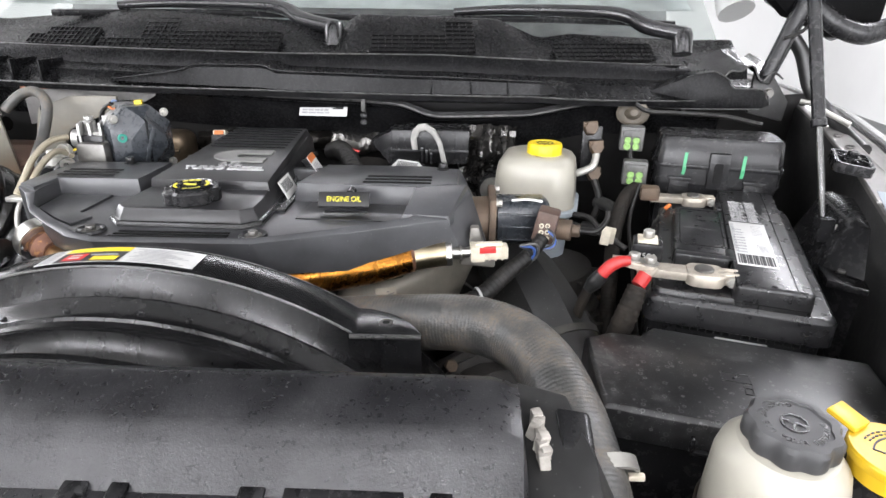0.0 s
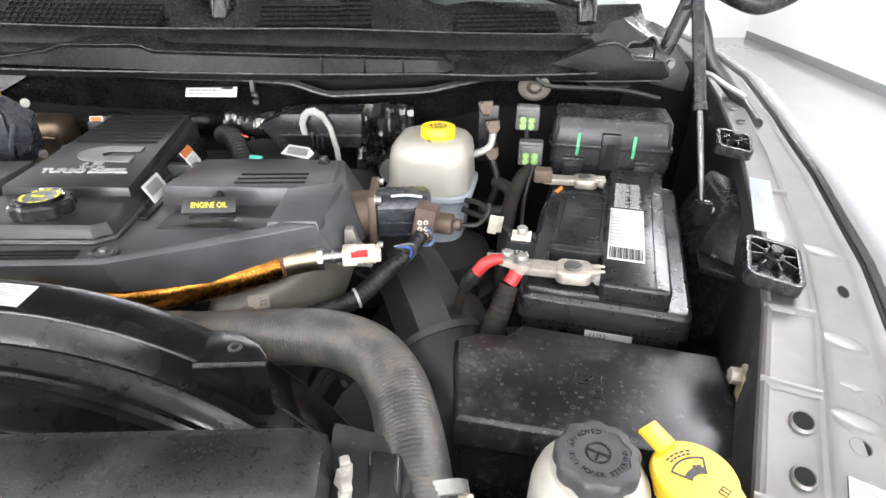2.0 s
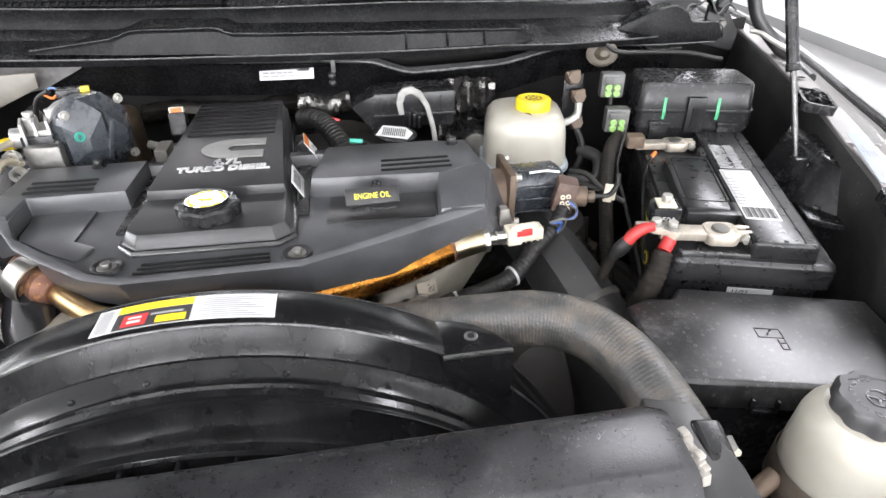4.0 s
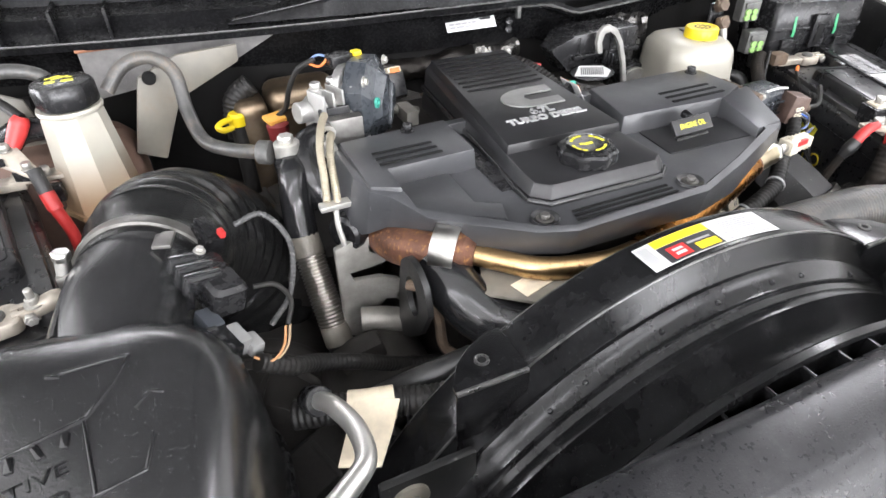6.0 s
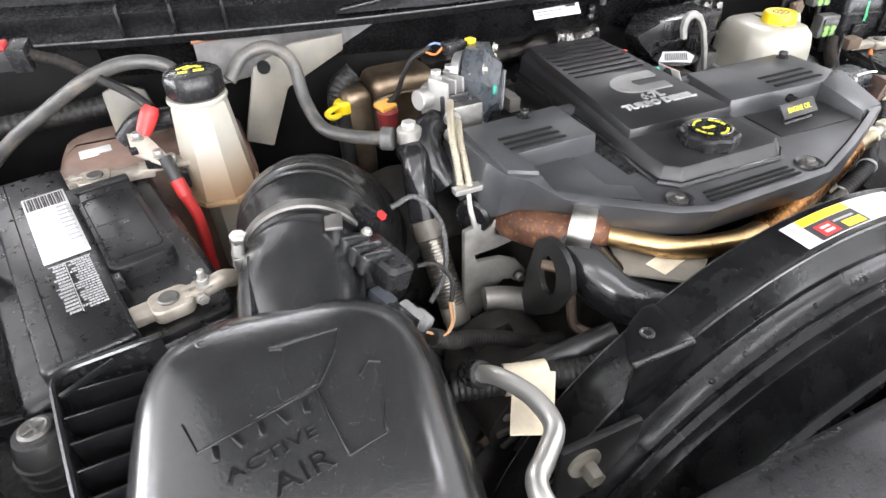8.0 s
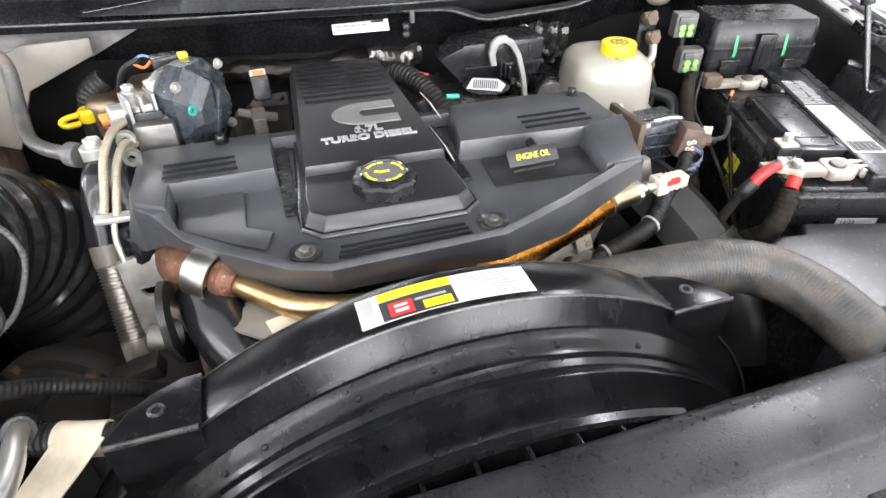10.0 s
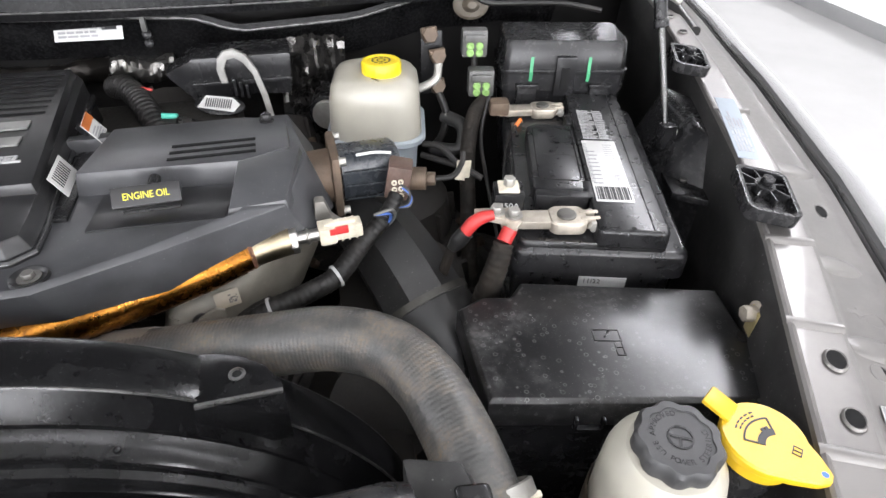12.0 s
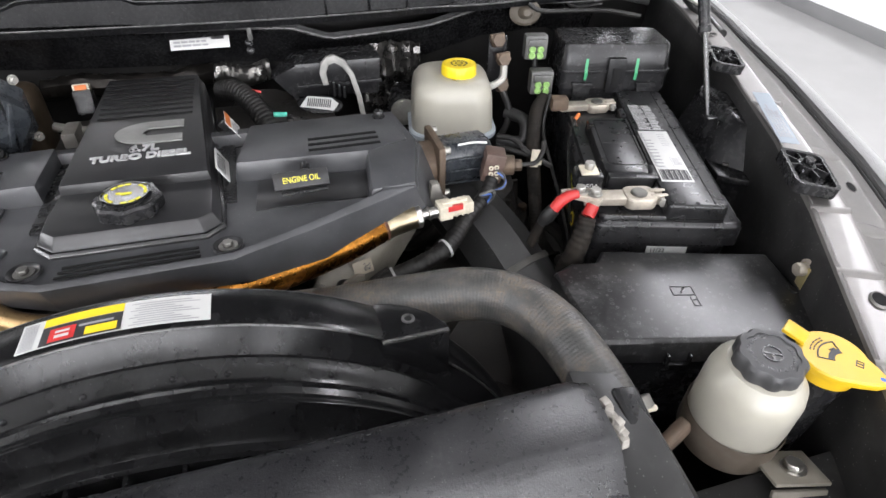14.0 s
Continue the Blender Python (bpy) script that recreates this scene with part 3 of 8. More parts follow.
for k, (lx, ly, lz, ls) in enumerate([(0.38, 0.72, 0.98, 0.10), (0.40, 0.86, 1.02, 0.09), (0.30, 0.86, 1.08, 0.08), (0.30, 0.62, 0.98, 0.09), (0.50, 0.80, 0.92, 0.10), (-0.40, 0.70, 0.98, 0.09), (-0.42, 0.92, 1.02, 0.10), (-0.30, 0.86, 1.08, 0.085), (-0.34, 0.60, 0.92, 0.09), (0.10, 0.50, 0.93, 0.07), (0.28, 0.50, 0.95, 0.07), (-0.20, 0.50, 0.95, 0.05), (-0.55, 0.66, 0.92, 0.10), (0.10, 1.0, 1.12, 0.09), (-0.10, 1.0, 1.12, 0.09), (0.24, 0.98, 1.10, 0.07)]):
    lump_pose = pose(lx, ly, lz, lump.uniform(-80, 80), lump.uniform(-60, 60), lump.uniform(0, 180)) @ Matrix.Diagonal((ls, ls, ls, 1))
    lump_ob = thing("engine_component", "grimy dark cast engine component", "engine part", lump_pose)
    part("casting", lathe([(0, -1), (0.8, -1), (0.9, -0.9), (0.95, -0.2), (0.95, 0.2), (0.85, 0.25), (0.8, 0.8), (0.5, 0.9), (0, 0.92)], 20), DEEP, lump_ob)
    part("flange", lathe([(0.90, -0.14), (1.04, -0.14), (1.06, -0.10), (1.06, 0.10), (1.04, 0.14), (0.90, 0.14)], 24), DEEP, lump_ob)
    for turn in range(0, 360, 60):
        part("flange_bolt", moved(hexbolt(0.09, 0.10), pose(0.98 * math.cos(radians(turn)), 0.98 * math.sin(radians(turn)), 0.14)), BROWN_CAST, lump_ob)
    for turn in range(20, 360, 45):
        part("rib", moved(box(0.78, 0.90, -0.03, 0.03, 0.20, 0.75, 0.012), pose(0, 0, 0, 0, 0, turn)), DEEP, lump_ob)
for k in range(14):
    x, y = lump.uniform(-0.45, 0.5), lump.uniform(0.55, 0.95)
    z = lump.uniform(0.95, 1.10)
    q = [(x, y, z)]
    for j in range(3):
        q.append((q[-1][0] + lump.uniform(-0.12, 0.12), q[-1][1] + lump.uniform(-0.10, 0.10), q[-1][2] + lump.uniform(-0.06, 0.03)))
    single("dark_hose", tube(q, lump.uniform(0.006, 0.013), 10, 6, rib=0.006 if k % 2 else 0, amp=0.0012), LOOM, "dusty black hose deep in the engine bay", "hose")

# ---- engine cover ----
cover = thing("engine_cover", "grey moulded plastic cover over the diesel engine", "engine cover", pose(0, 0.67, 1.2), local=False)
BOT = [(-0.283, 0.700, 1.196), (-0.262, 0.680, 1.204), (-0.243, 0.672, 1.212), (-0.199, 0.632, 1.212), (-0.192, 0.612, 1.205), (-0.144, 0.580, 1.206), (-0.098, 0.561, 1.206), (0.066, 0.562, 1.203), (0.140, 0.584, 1.199), (0.268, 0.638, 1.197), (0.294, 0.69, 1.196), (0.283, 0.81, 1.21), (-0.278, 0.80, 1.21)]
RIM = [(-0.264, 0.702, 1.259), (-0.259, 0.670, 1.259), (-0.242, 0.656, 1.256), (-0.217, 0.624, 1.244), (-0.185, 0.597, 1.243), (-0.135, 0.559, 1.242), (-0.100, 0.546, 1.242), (0.058, 0.549, 1.242), (0.134, 0.577, 1.243), (0.247, 0.626, 1.244), (0.274, 0.70, 1.254), (0.260, 0.80, 1.256), (-0.262, 0.79, 1.256)]
INNER = [(-0.229, 0.722, 1.260), (-0.228, 0.690, 1.260), (-0.227, 0.655, 1.259), (-0.222, 0.641, 1.2475), (-0.178, 0.604, 1.2465), (-0.128, 0.563, 1.246), (-0.099, 0.552, 1.246), (0.057, 0.555, 1.246), (0.132, 0.584, 1.247), (0.208, 0.617, 1.250), (0.246, 0.690, 1.258), (0.240, 0.78, 1.258), (-0.233, 0.78, 1.256)]
FOOT = shrink([(x, y) for x, y, z in INNER], 0.0012)
part("skirt", loft([BOT, RIM, [(x, y, z) for x, y, z in INNER], [(x, y, 1.2385) for x, y in FOOT]], 0.0014, caps=False), COVER, cover)
part("floor", prism(shrink(FOOT, 0.0006), 1.236, 1.2405, 0.0008), COVER, cover, "recessed floor of the cover")
part("floor_groove", loft([[(x, y, 1.2412) for x, y in FOOT], [(x, y, 1.2412) for x, y in shrink(FOOT, 0.0022)]], caps=False), SLOT, cover, "dark groove along the rim")
part("floor_plate", prism([(-0.226, 0.697), (-0.163, 0.697), (-0.164, 0.632), (-0.141, 0.617), (-0.150, 0.592), (-0.178, 0.610), (-0.219, 0.643)], 1.239, 1.2432, 0.0012), COVER, cover, "raised plate of the floor")
PAD_L = [(-0.2585, 0.671), (-0.2275, 0.653), (-0.2265, 0.696), (-0.128, 0.697), (-0.126, 0.785), (-0.258, 0.780)]
part("raised_pad", prism(PAD_L, 1.236, 1.263, 0.0015, 0.002), COVER, cover)
PAD_R = [(0.060, 0.692), (0.213, 0.683), (0.262, 0.705), (0.262, 0.778), (0.215, 0.792), (0.080, 0.792)]
part("raised_pad", prism(PAD_R, 1.236, 1.263, 0.003, 0.004), COVER, cover)
part("right_shoulder", loft([[(0.196, 0.616, 1.239), (0.252, 0.628, 1.236), (0.275, 0.705, 1.238), (0.204, 0.694, 1.238)], [(0.200, 0.620, 1.2515), (0.249, 0.630, 1.2475), (0.2685, 0.705, 1.2625), (0.209, 0.690, 1.2625)]], 0.0015), COVER, cover, "sloping shoulder beside the recess")
part("recess", prism([(0.080, 0.628), (0.195, 0.624), (0.203, 0.674), (0.175, 0.682), (0.085, 0.688)], 1.2395, 1.2420, 0.0005), COVER_DARK, cover, "darker recess behind the dipstick handle")
for k in range(3):
    part("vent_slot", box(0.146 - 0.001 * k, 0.226, 0.727 - 0.0135 * k, 0.732 - 0.0135 * k, 1.2632, 1.2642, 0.0004), SLOT, cover)
    part("vent_slot", box(-0.234, -0.166 + 0.001 * k, 0.730 - 0.0125 * k, 0.7345 - 0.0125 * k, 1.2642, 1.2652, 0.0004), SLOT, cover)
for k in range(3):
    part("vent_slot", box(-0.088 - 0.002 * k, 0.027 + 0.001 * k, 0.5745 - 0.007 * k, 0.5775 - 0.007 * k, 1.2417, 1.2430, 0.0004), SLOT, cover)
for bx, by in ((-0.118, 0.577), (0.053, 0.571)):
    seat = part("bolt_seat", moved(lathe([(0.009, 0), (0.0145, 0), (0.0135, 0.003), (0.010, 0.0015), (0.009, 0.0)], 24), pose(bx, by, 1.2415)), COVER_DARK, cover)
    part("cover_bolt", moved(hexbolt(0.0050, 0.0045, 0.0088), pose(bx, by, 1.2432, 0, 0, 12)), DARK_ZINC, cover, "dull metal bolt with washer")
part("stud", moved(hexbolt(0.006, 0.007, 0.008), pose(0.238, 0.772, 1.264)), BLACK, cover)
part("stud", moved(hexbolt(0.006, 0.007, 0.008), pose(-0.178, 0.772, 1.265)), BLACK, cover)

# raised black centre over the valve cover
def hump_ring(f, z0, z1, zr):
    """Outline drawn in by f; z at the front, at the step and at the rear."""
    pts = [(-0.113 + f, 0.640), (-0.113 + f, 0.612 + f * 0.5), (-0.098 + f * 0.6, 0.597 + f), (0.032 - f * 0.6, 0.594 + f), (0.047 - f, 0.606 + f * 0.5), (0.047 - f, 0.640), (0.044 - f, 0.678), (0.030 - f, 0.925 - f), (-0.090 + f, 0.930 - f), (-0.108 + f, 0.684)]
    zs = [z0, z0, z0, z0, z0, z0, z1, zr, zr, z1]
    return [(x, y, z) for (x, y), z in zip(pts, zs)]


part("centre_hump", loft([hump_ring(-0.004, 1.222, 1.222, 1.215), hump_ring(-0.004, 1.243, 1.243, 1.225), hump_ring(0.0, 1.247, 1.248, 1.255), hump_ring(0.001, 1.250, 1.252, 1.270), hump_ring(0.006, 1.259, 1.260, 1.280)], 0.0012), COVER_DARK, cover, "black raised centre of the cover")
part("front_band", loft([hump_ring(-0.0052, 1.2435, 1.244, 1.243), hump_ring(-0.003, 1.2465, 1.247, 1.25)], 0.0006), BLACK_GLOSS, cover, "glossy lower band")
HT = 1.2700
# black strips over the floor, for the deep shade between hump and pads
part("gap_shade_strip", box(-0.1285, -0.1125, 0.640, 0.800, 1.2395, 1.2440, 0.001), BLACK, cover, "black strip for the shade in the gap beside the centre")
part("gap_shade_strip", box(0.046, 0.0620, 0.650, 0.800, 1.2395, 1.2440, 0.001), BLACK, cover, "black strip for the shade in the gap beside the centre")
part("upper_plate", loft([[(-0.103, 0.676, 1.258), (0.040, 0.671, 1.258), (0.026, 0.918, 1.276), (-0.086, 0.922, 1.276)], [(-0.1015, 0.6775, HT), (0.0385, 0.6725, HT), (0.024, 0.914, 1.2865), (-0.084, 0.918, 1.2865)]], 0.0015), COVER_DARK, cover)
slope = math.degrees(math.atan2(1.2865 - HT, 0.238))


def on_plate(x, y, lift=0.0004):
    return pose(x, y, HT + (y - 0.676) * math.tan(radians(slope)) + lift, slope, 0, -1.5)


for k in range(8):
    y = 0.808 + 0.013 * k
    part("groove", moved(box(-0.052, 0.052, -0.0012, 0.0012, 0, 0.001, 0.0003), on_plate(-0.0315, y)), SLOT, cover)
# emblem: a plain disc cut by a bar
emb = [(0.036 * math.cos(radians(a)), 0.024 * math.sin(radians(a))) for a in range(90, 271, 12)]
emb = emb + [(0.036, -0.024), (0.036, -0.008), (-0.002, -0.008), (-0.006, 0.0), (-0.002, 0.008), (0.036, 0.008), (0.036, 0.024)]
part("emblem", moved(loft([[(x, y, 0) for x, y in emb], [(x, y, 0.002) for x, y in emb]], 0.0003, 1), on_plate(-0.024, 0.765)), surface("satin_emblem", (0.26, 0.26, 0.25), 0.4, metal=0.5), cover, "satin silver emblem")
LETTER = surface("silver_letters", (0.5, 0.5, 0.5), 0.35, metal=0.5)
part("lettering", moved(lettering("6.7L", 0.0175, 0.0008, bold=0.0006), on_plate(-0.027, 0.732, 0.001)), LETTER, cover, "raised silver letters")
part("lettering", moved(moved(lettering("TURBO DIESEL", 0.0145, 0.0008, bold=0.0006), Matrix.Diagonal((1.05, 1, 1, 1))), on_plate(-0.029, 0.716, 0.001)), LETTER, cover, "raised silver letters")
part("side_tag", moved(box(-0.012, 0.012, -0.024, 0.024, 0, 0.001, 0.0004), pose(0.0490, 0.712, 1.2535, 0, 62, 2)), PAPER, cover, "white barcode tag")
TAGM = pose(0.0620, 0.797, 1.262, 0, 58, 4)
part("side_tag", moved(box(-0.013, 0.013, -0.018, 0.018, 0, 0.001, 0.0004), TAGM), PAPER, cover, "white and orange warning tag")
part("tag_heading", moved(box(-0.013, -0.004, -0.018, 0.018, 0.001, 0.0013, 0), TAGM), ORANGE, cover, "orange heading")
part("tag_print", moved(bars(0.030, 0.012, 4, 31), TAGM @ pose(0.005, 0, 0.001, 0, 0, 90)), INK_GREY, cover)
part("tag_holder", moved(box(-0.012, 0.012, -0.004, 0.004, -0.012, 0, 0.001), TAGM), BLACK, cover)
for i in range(9):
    part("barcode_bar", moved(box(-0.009, 0.004, -0.018 + 0.004 * i, -0.0162 + 0.004 * i, 0.001, 0.0013, 0), pose(0.0490, 0.712, 1.2535, 0, 62, 2)), INK, cover)

oil_cap = thing("oil_filler_cap", "black lobed oil filler cap with yellow markings", "cap", pose(-0.033, 0.634, 1.2595))
part("skirt", lathe([(0, 0), (0.030, 0), (0.0315, 0.002), (0.0315, 0.012), (0.029, 0.0145), (0.020, 0.0155)], 64, 8, 0.10, 1.0), BLACK, oil_cap)
part("dished_top", lathe([(0, 0.0155), (0.0215, 0.0155), (0.0225, 0.0175), (0.021, 0.0182), (0.0205, 0.017), (0, 0.0168)], 40), surface("polished_cap_plastic", (0.013, 0.013, 0.0135), 0.10, spec=1.0, coat=1.0, grain=0.02, speck=0.2), oil_cap)
ring_bars = []
for k in range(16):
    if k % 4 != 3:
        ring_bars.append(moved(box(-0.0026, 0.0026, 0.0158, 0.0185, 0.0170, 0.01745, 0), pose(0, 0, 0, 0, 0, 22.5 * k)))
ring_bars.append(box(-0.005, 0.005, -0.002, 0.0015, 0.0170, 0.01745, 0))
ring_bars.append(box(-0.009, -0.005, 0.0, 0.003, 0.0170, 0.01745, 0))
part("marking", merge(*ring_bars), YELLOW_INK, oil_cap, "yellow printed ring")

dip = thing("oil_dipstick_handle", "black oil dipstick handle with yellow words", "dipstick", pose(0.130, 0.654, 1.256, 48, 0, 2) @ Matrix.Diagonal((0.88, 0.88, 0.88, 1)))
part("handle", box(-0.033, 0.033, -0.0105, 0.0105, -0.003, 0.002, 0.0015), COVER_DARK, dip)
part("lettering", moved(moved(lettering("ENGINE OIL", 0.0098, 0.0003), Matrix.Diagonal((0.84, 1.05, 1, 1))), pose(0, -0.0005, 0.0022)), YELLOW_INK, dip, "yellow letters")
part("stem", rod((0.006, 0.008, -0.004), (0.008, 0.020, -0.014), 0.006), BLACK, dip)
part("lower_grip", box(-0.026, 0.030, -0.030, -0.012, -0.012, -0.006, 0.002), BLACK_GLOSS, dip)

# ---- exhaust crossover in front of the cover ----
xo = thing("exhaust_crossover_pipe", "heat-coloured golden steel exhaust pipe round the engine front", "pipe", pose(0, 0.55, 1.15), local=False)
part("pale_pipe", tube([(-0.186, 0.607, 1.205), (-0.158, 0.578, 1.204), (-0.125, 0.556, 1.200), (-0.064, 0.545, 1.194), (-0.02, 0.548, 1.191)], [0.0105, 0.0105, 0.0115, 0.0125, 0.0135], 20, 8), BRONZED, xo, "pale bronze stretch")
part("pipe", tube([(-0.024, 0.5475, 1.191), (0.010, 0.559, 1.188), (0.045, 0.572, 1.187), (0.080, 0.5835, 1.187), (0.121, 0.5965, 1.189), (0.166, 0.6095, 1.1935), (0.208, 0.6225, 1.2000)], [0.0140, 0.0165, 0.0185, 0.0190, 0.0190, 0.0185, 0.0165], 28, 8), HEATED, xo)
part("steel_end", tube([(0.205, 0.6215, 1.1995), (0.226, 0.6255, 1.2020), (0.247, 0.628, 1.204)], [0.0150, 0.0146, 0.0140], 20, 4), surface("straw_steel_end", (0.34, 0.29, 0.20), 0.30, metal=1.0, vary=0.2, patch=40, second=(0.16, 0.11, 0.06), second_at=0.66, grain=0.08), xo, "pale steel pipe end")
for k in range(9):
    part("stamped_mark", moved(box(-0.0011, 0.0011, -0.0016, 0.0016, 0.0188, 0.0195, 0.0002), pose(0.092 + 0.0036 * k, 0.5875 + 0.0012 * k, 1.1875 + 0.0002 * k, -8, 0, 17)), BROWN_CAST, xo)
part("weld_bead", moved(lathe([(0.0150, -0.003), (0.0172, 0), (0.0150, 0.003)], 20), along((0.209, 0.6225, 1.2003), (0.228, 0.6265, 1.2025))), RUST, xo)
part("clamp_band", moved(lathe([(0.0235, 0), (0.0250, 0), (0.0255, 0.003), (0.0255, 0.021), (0.0250, 0.024), (0.0235, 0.024)], 32), along((-0.212, 0.622, 1.213), (-0.190, 0.603, 1.210))), STEEL, xo, "bright steel band clamp")
part("rusty_elbow", tube([(-0.196, 0.608, 1.204), (-0.218, 0.632, 1.200), (-0.234, 0.662, 1.194), (-0.240, 0.70, 1.186)], 0.0205, 20, 6, r1=0.021), RUST, xo, "rusty cast elbow")
part("reducer", moved(lathe([(0.0, 0.005), (0.0115, 0.005), (0.021, -0.004), (0.022, -0.012), (0.0, -0.012)], 24), along((-0.182, 0.602, 1.207), (-0.158, 0.578, 1.207))), RUST, xo)

sensor = thing("exhaust_sensor", "ivory sensor plug screwed into the exhaust pipe", "sensor", pose(0.3, 0.631, 1.2), local=False)
PLUG = along((0.276, 0.6295, 1.2055), (0.330, 0.632, 1.208)) @ Matrix.Diagonal((0.9, 0.9, 1, 1))
part("hex_nut", moved(hexbolt(0.0145, 0.008), along((0.246, 0.6275, 1.2035), (0.262, 0.6285, 1.2048))), STEEL, sensor)
part("barrel", rod((0.252, 0.628, 1.204), (0.278, 0.6295, 1.2055), 0.0062), STEEL, sensor)
part("barrel_ring", rod((0.262, 0.6285, 1.2045), (0.265, 0.6287, 1.2047), 0.0082), STEEL, sensor)
part("plug_body", moved(merge(box(-0.011, 0.011, -0.010, 0.010, -0.002, 0.014, 0.002), box(-0.009, 0.009, -0.008, 0.008, 0.012, 0.040, 0.002)), PLUG), CONN_BEIGE, sensor, "ivory plug")
part("latch", moved(box(-0.004, 0.004, 0.008, 0.012, 0.004, 0.034, 0.001), PLUG), CONN_BEIGE, sensor)
for k in range(3):
    part("plug_rib", moved(box(-0.0095, 0.0095, -0.0088, 0.0088, 0.018 + 0.007 * k, 0.020 + 0.007 * k, 0.0005), PLUG), CONN_BEIGE, sensor)
part("lock_tab", moved(box(-0.0115, -0.007, 0.002, 0.0095, 0.008, 0.026, 0.0005), PLUG), RED, sensor, "red lock tab")

# ---- fan shroud ----
SC = Vector((-0.021, 0.899))
shroud = thing("fan_shroud", "dusty black plastic fan shroud with stepped arch", "fan shroud", pose(-0.02, 0.43, 0.9), local=False)


def arch(profile, a0, a1, n=64):
    rings = []
    for i in range(n + 1):
        a = radians(a0 + (a1 - a0) * i / n)
        rings.append([(SC.x + r * math.sin(a), y, SC.y + r * math.cos(a)) for y, r in profile])
    return loft(rings, closed=False)


part("arch_band", arch([(0.500, 0.335), (0.498, 0.356), (0.496, 0.360), (0.490, 0.361), (0.458, 0.3615), (0.454, 0.360), (0.452, 0.356)], -75, 75), SHROUD, shroud)
part("sloped_face", arch([(0.452, 0.3565), (0.446, 0.344), (0.442, 0.338), (0.438, 0.339), (0.433, 0.336), (0.427, 0.331), (0.421, 0.330), (0.4195, 0.332), (0.417, 0.3325), (0.4155, 0.330), (0.410, 0.3285), (0.402, 0.3315), (0.399, 0.3310), (0.397, 0.326), (0.388, 0.312), (0.376, 0.302), (0.366, 0.300), (0.362, 0.306)], -80, 80), SHROUD, shroud)
part("front_flange", arch([(0.362, 0.310), (0.362, 0.334), (0.360, 0.336), (0.354, 0.3355), (0.352, 0.333), (0.352, 0.300)], -60, 24), SHROUD, shroud)
for a in (-38, -31, -24, -17, -10.5, -4.5, 1.5, 7.5, 13.5, 19):
    part("flange_rib", moved(box(-0.0015, 0.0015, 0.340, 0.353, 0.302, 0.332, 0.0006), Matrix.Translation((SC.x, 0, SC.y)) @ pose(0, 0, 0, 0, a, 0)), SHROUD, shroud)
for a in (-33, -27, -14.5, -5, 5.4, 12, 26):
    part("rivet", moved(lathe([(0, 0.002), (0.0018, 0.0015), (0.0027, 0), (0.0027, -0.002), (0, -0.002)], 12), Matrix.Translation((SC.x, 0, SC.y)) @ pose(0, 0, 0, 0, a, 0) @ pose(0, 0.4285, 0.332, 14, 0, 0)), BLACK, shroud)
for sgn, ex, ez in ((1, 0.202, 1.203), (-1, -0.242, 1.211)):
    ear = [(ex - sgn * 0.032, 0.4490), (ex + sgn * 0.030, 0.4490), (ex + sgn * 0.0295, 0.455), (ex + sgn * 0.018, 0.474), (ex + sgn * 0.002, 0.487), (ex - sgn * 0.018, 0.496), (ex - sgn * 0.032, 0.497)]
    ear = ear if sgn > 0 else ear[::-1]
    x0, x1 = sorted((ex - sgn * 0.031, ex + sgn * 0.030))
    part("mounting_ear", prism(ear, ez - 0.004, ez, 0.0012), SHROUD, shroud)
    part("ear_web", box(x0, x1, 0.4465, 0.4492, ez - 0.055, ez - 0.001, 0.0008), SHROUD, shroud)
    part("ear_ridge", tube([(ex - sgn * 0.030, 0.4478, ez - 0.001), (ex + sgn * 0.0295, 0.4478, ez - 0.0005)], 0.0022, 8, 3), EDGE, shroud, "scuffed ridge painted pale for its edge highlight")
    part("ear_eyelet", moved(lathe([(0.0035, 0), (0.0062, 0), (0.0062, 0.0008), (0.005, 0.0013), (0.0035, 0.0008)], 20), pose(ex - sgn * 0.002, 0.470, ez)), EDGE, shroud)
    part("eyelet_hole", moved(lathe([(0, 0.0002), (0.0036, 0.0002), (0.0036, 0.0005), (0, 0.0005)], 16), pose(ex - sgn * 0.002, 0.470, ez)), SLOT, shroud)
# thin pale beads painting the bright line along both arch edges
part("edge_highlight", tube([(SC.x + 0.3600 * math.sin(radians(a)), 0.4525, SC.y + 0.3600 * math.cos(radians(a))) for a in range(-70, 71, 2)], 0.0011, 6, 1), EDGE, shroud, "pale bead painting the highlight on the arch edge")
part("edge_highlight", tube([(SC.x + 0.3590 * math.sin(radians(a)), 0.4970, SC.y + 0.3590 * math.cos(radians(a))) for a in range(-70, 71, 2)], 0.0009, 6, 1), EDGE, shroud, "pale bead painting the highlight on the arch edge")

warn = thing("warning_label", "white yellow and black warning label on the fan shroud", "label", pose(-0.02, 0.47, 1.26), local=False)


def curved_patch(x0, x1, y0, y1, lift=0.0006):
    a0, a1 = (math.degrees(math.asin((x - SC.x) / 0.3615)) for x in (x0, x1))
    return arch([(y1, 0.3615 + lift), (y0, 0.3615 + lift)], a0, a1, 10)


part("paper", curved_patch(-0.092, 0.042, 0.4575, 0.4885), PAPER, warn)
part("yellow_field", curved_patch(-0.076, -0.020, 0.4790, 0.4880, 0.0009), STICKER_YELLOW, warn)
part("black_field", curved_patch(-0.076, -0.020, 0.4585, 0.4785, 0.0009), INK, warn)
part("yellow_panel", curved_patch(-0.045, -0.023, 0.4600, 0.4685, 0.0012), STICKER_YELLOW, warn)
part("grey_blade", curved_patch(-0.050, -0.026, 0.4705, 0.4730, 0.0012), INK_GREY, warn)
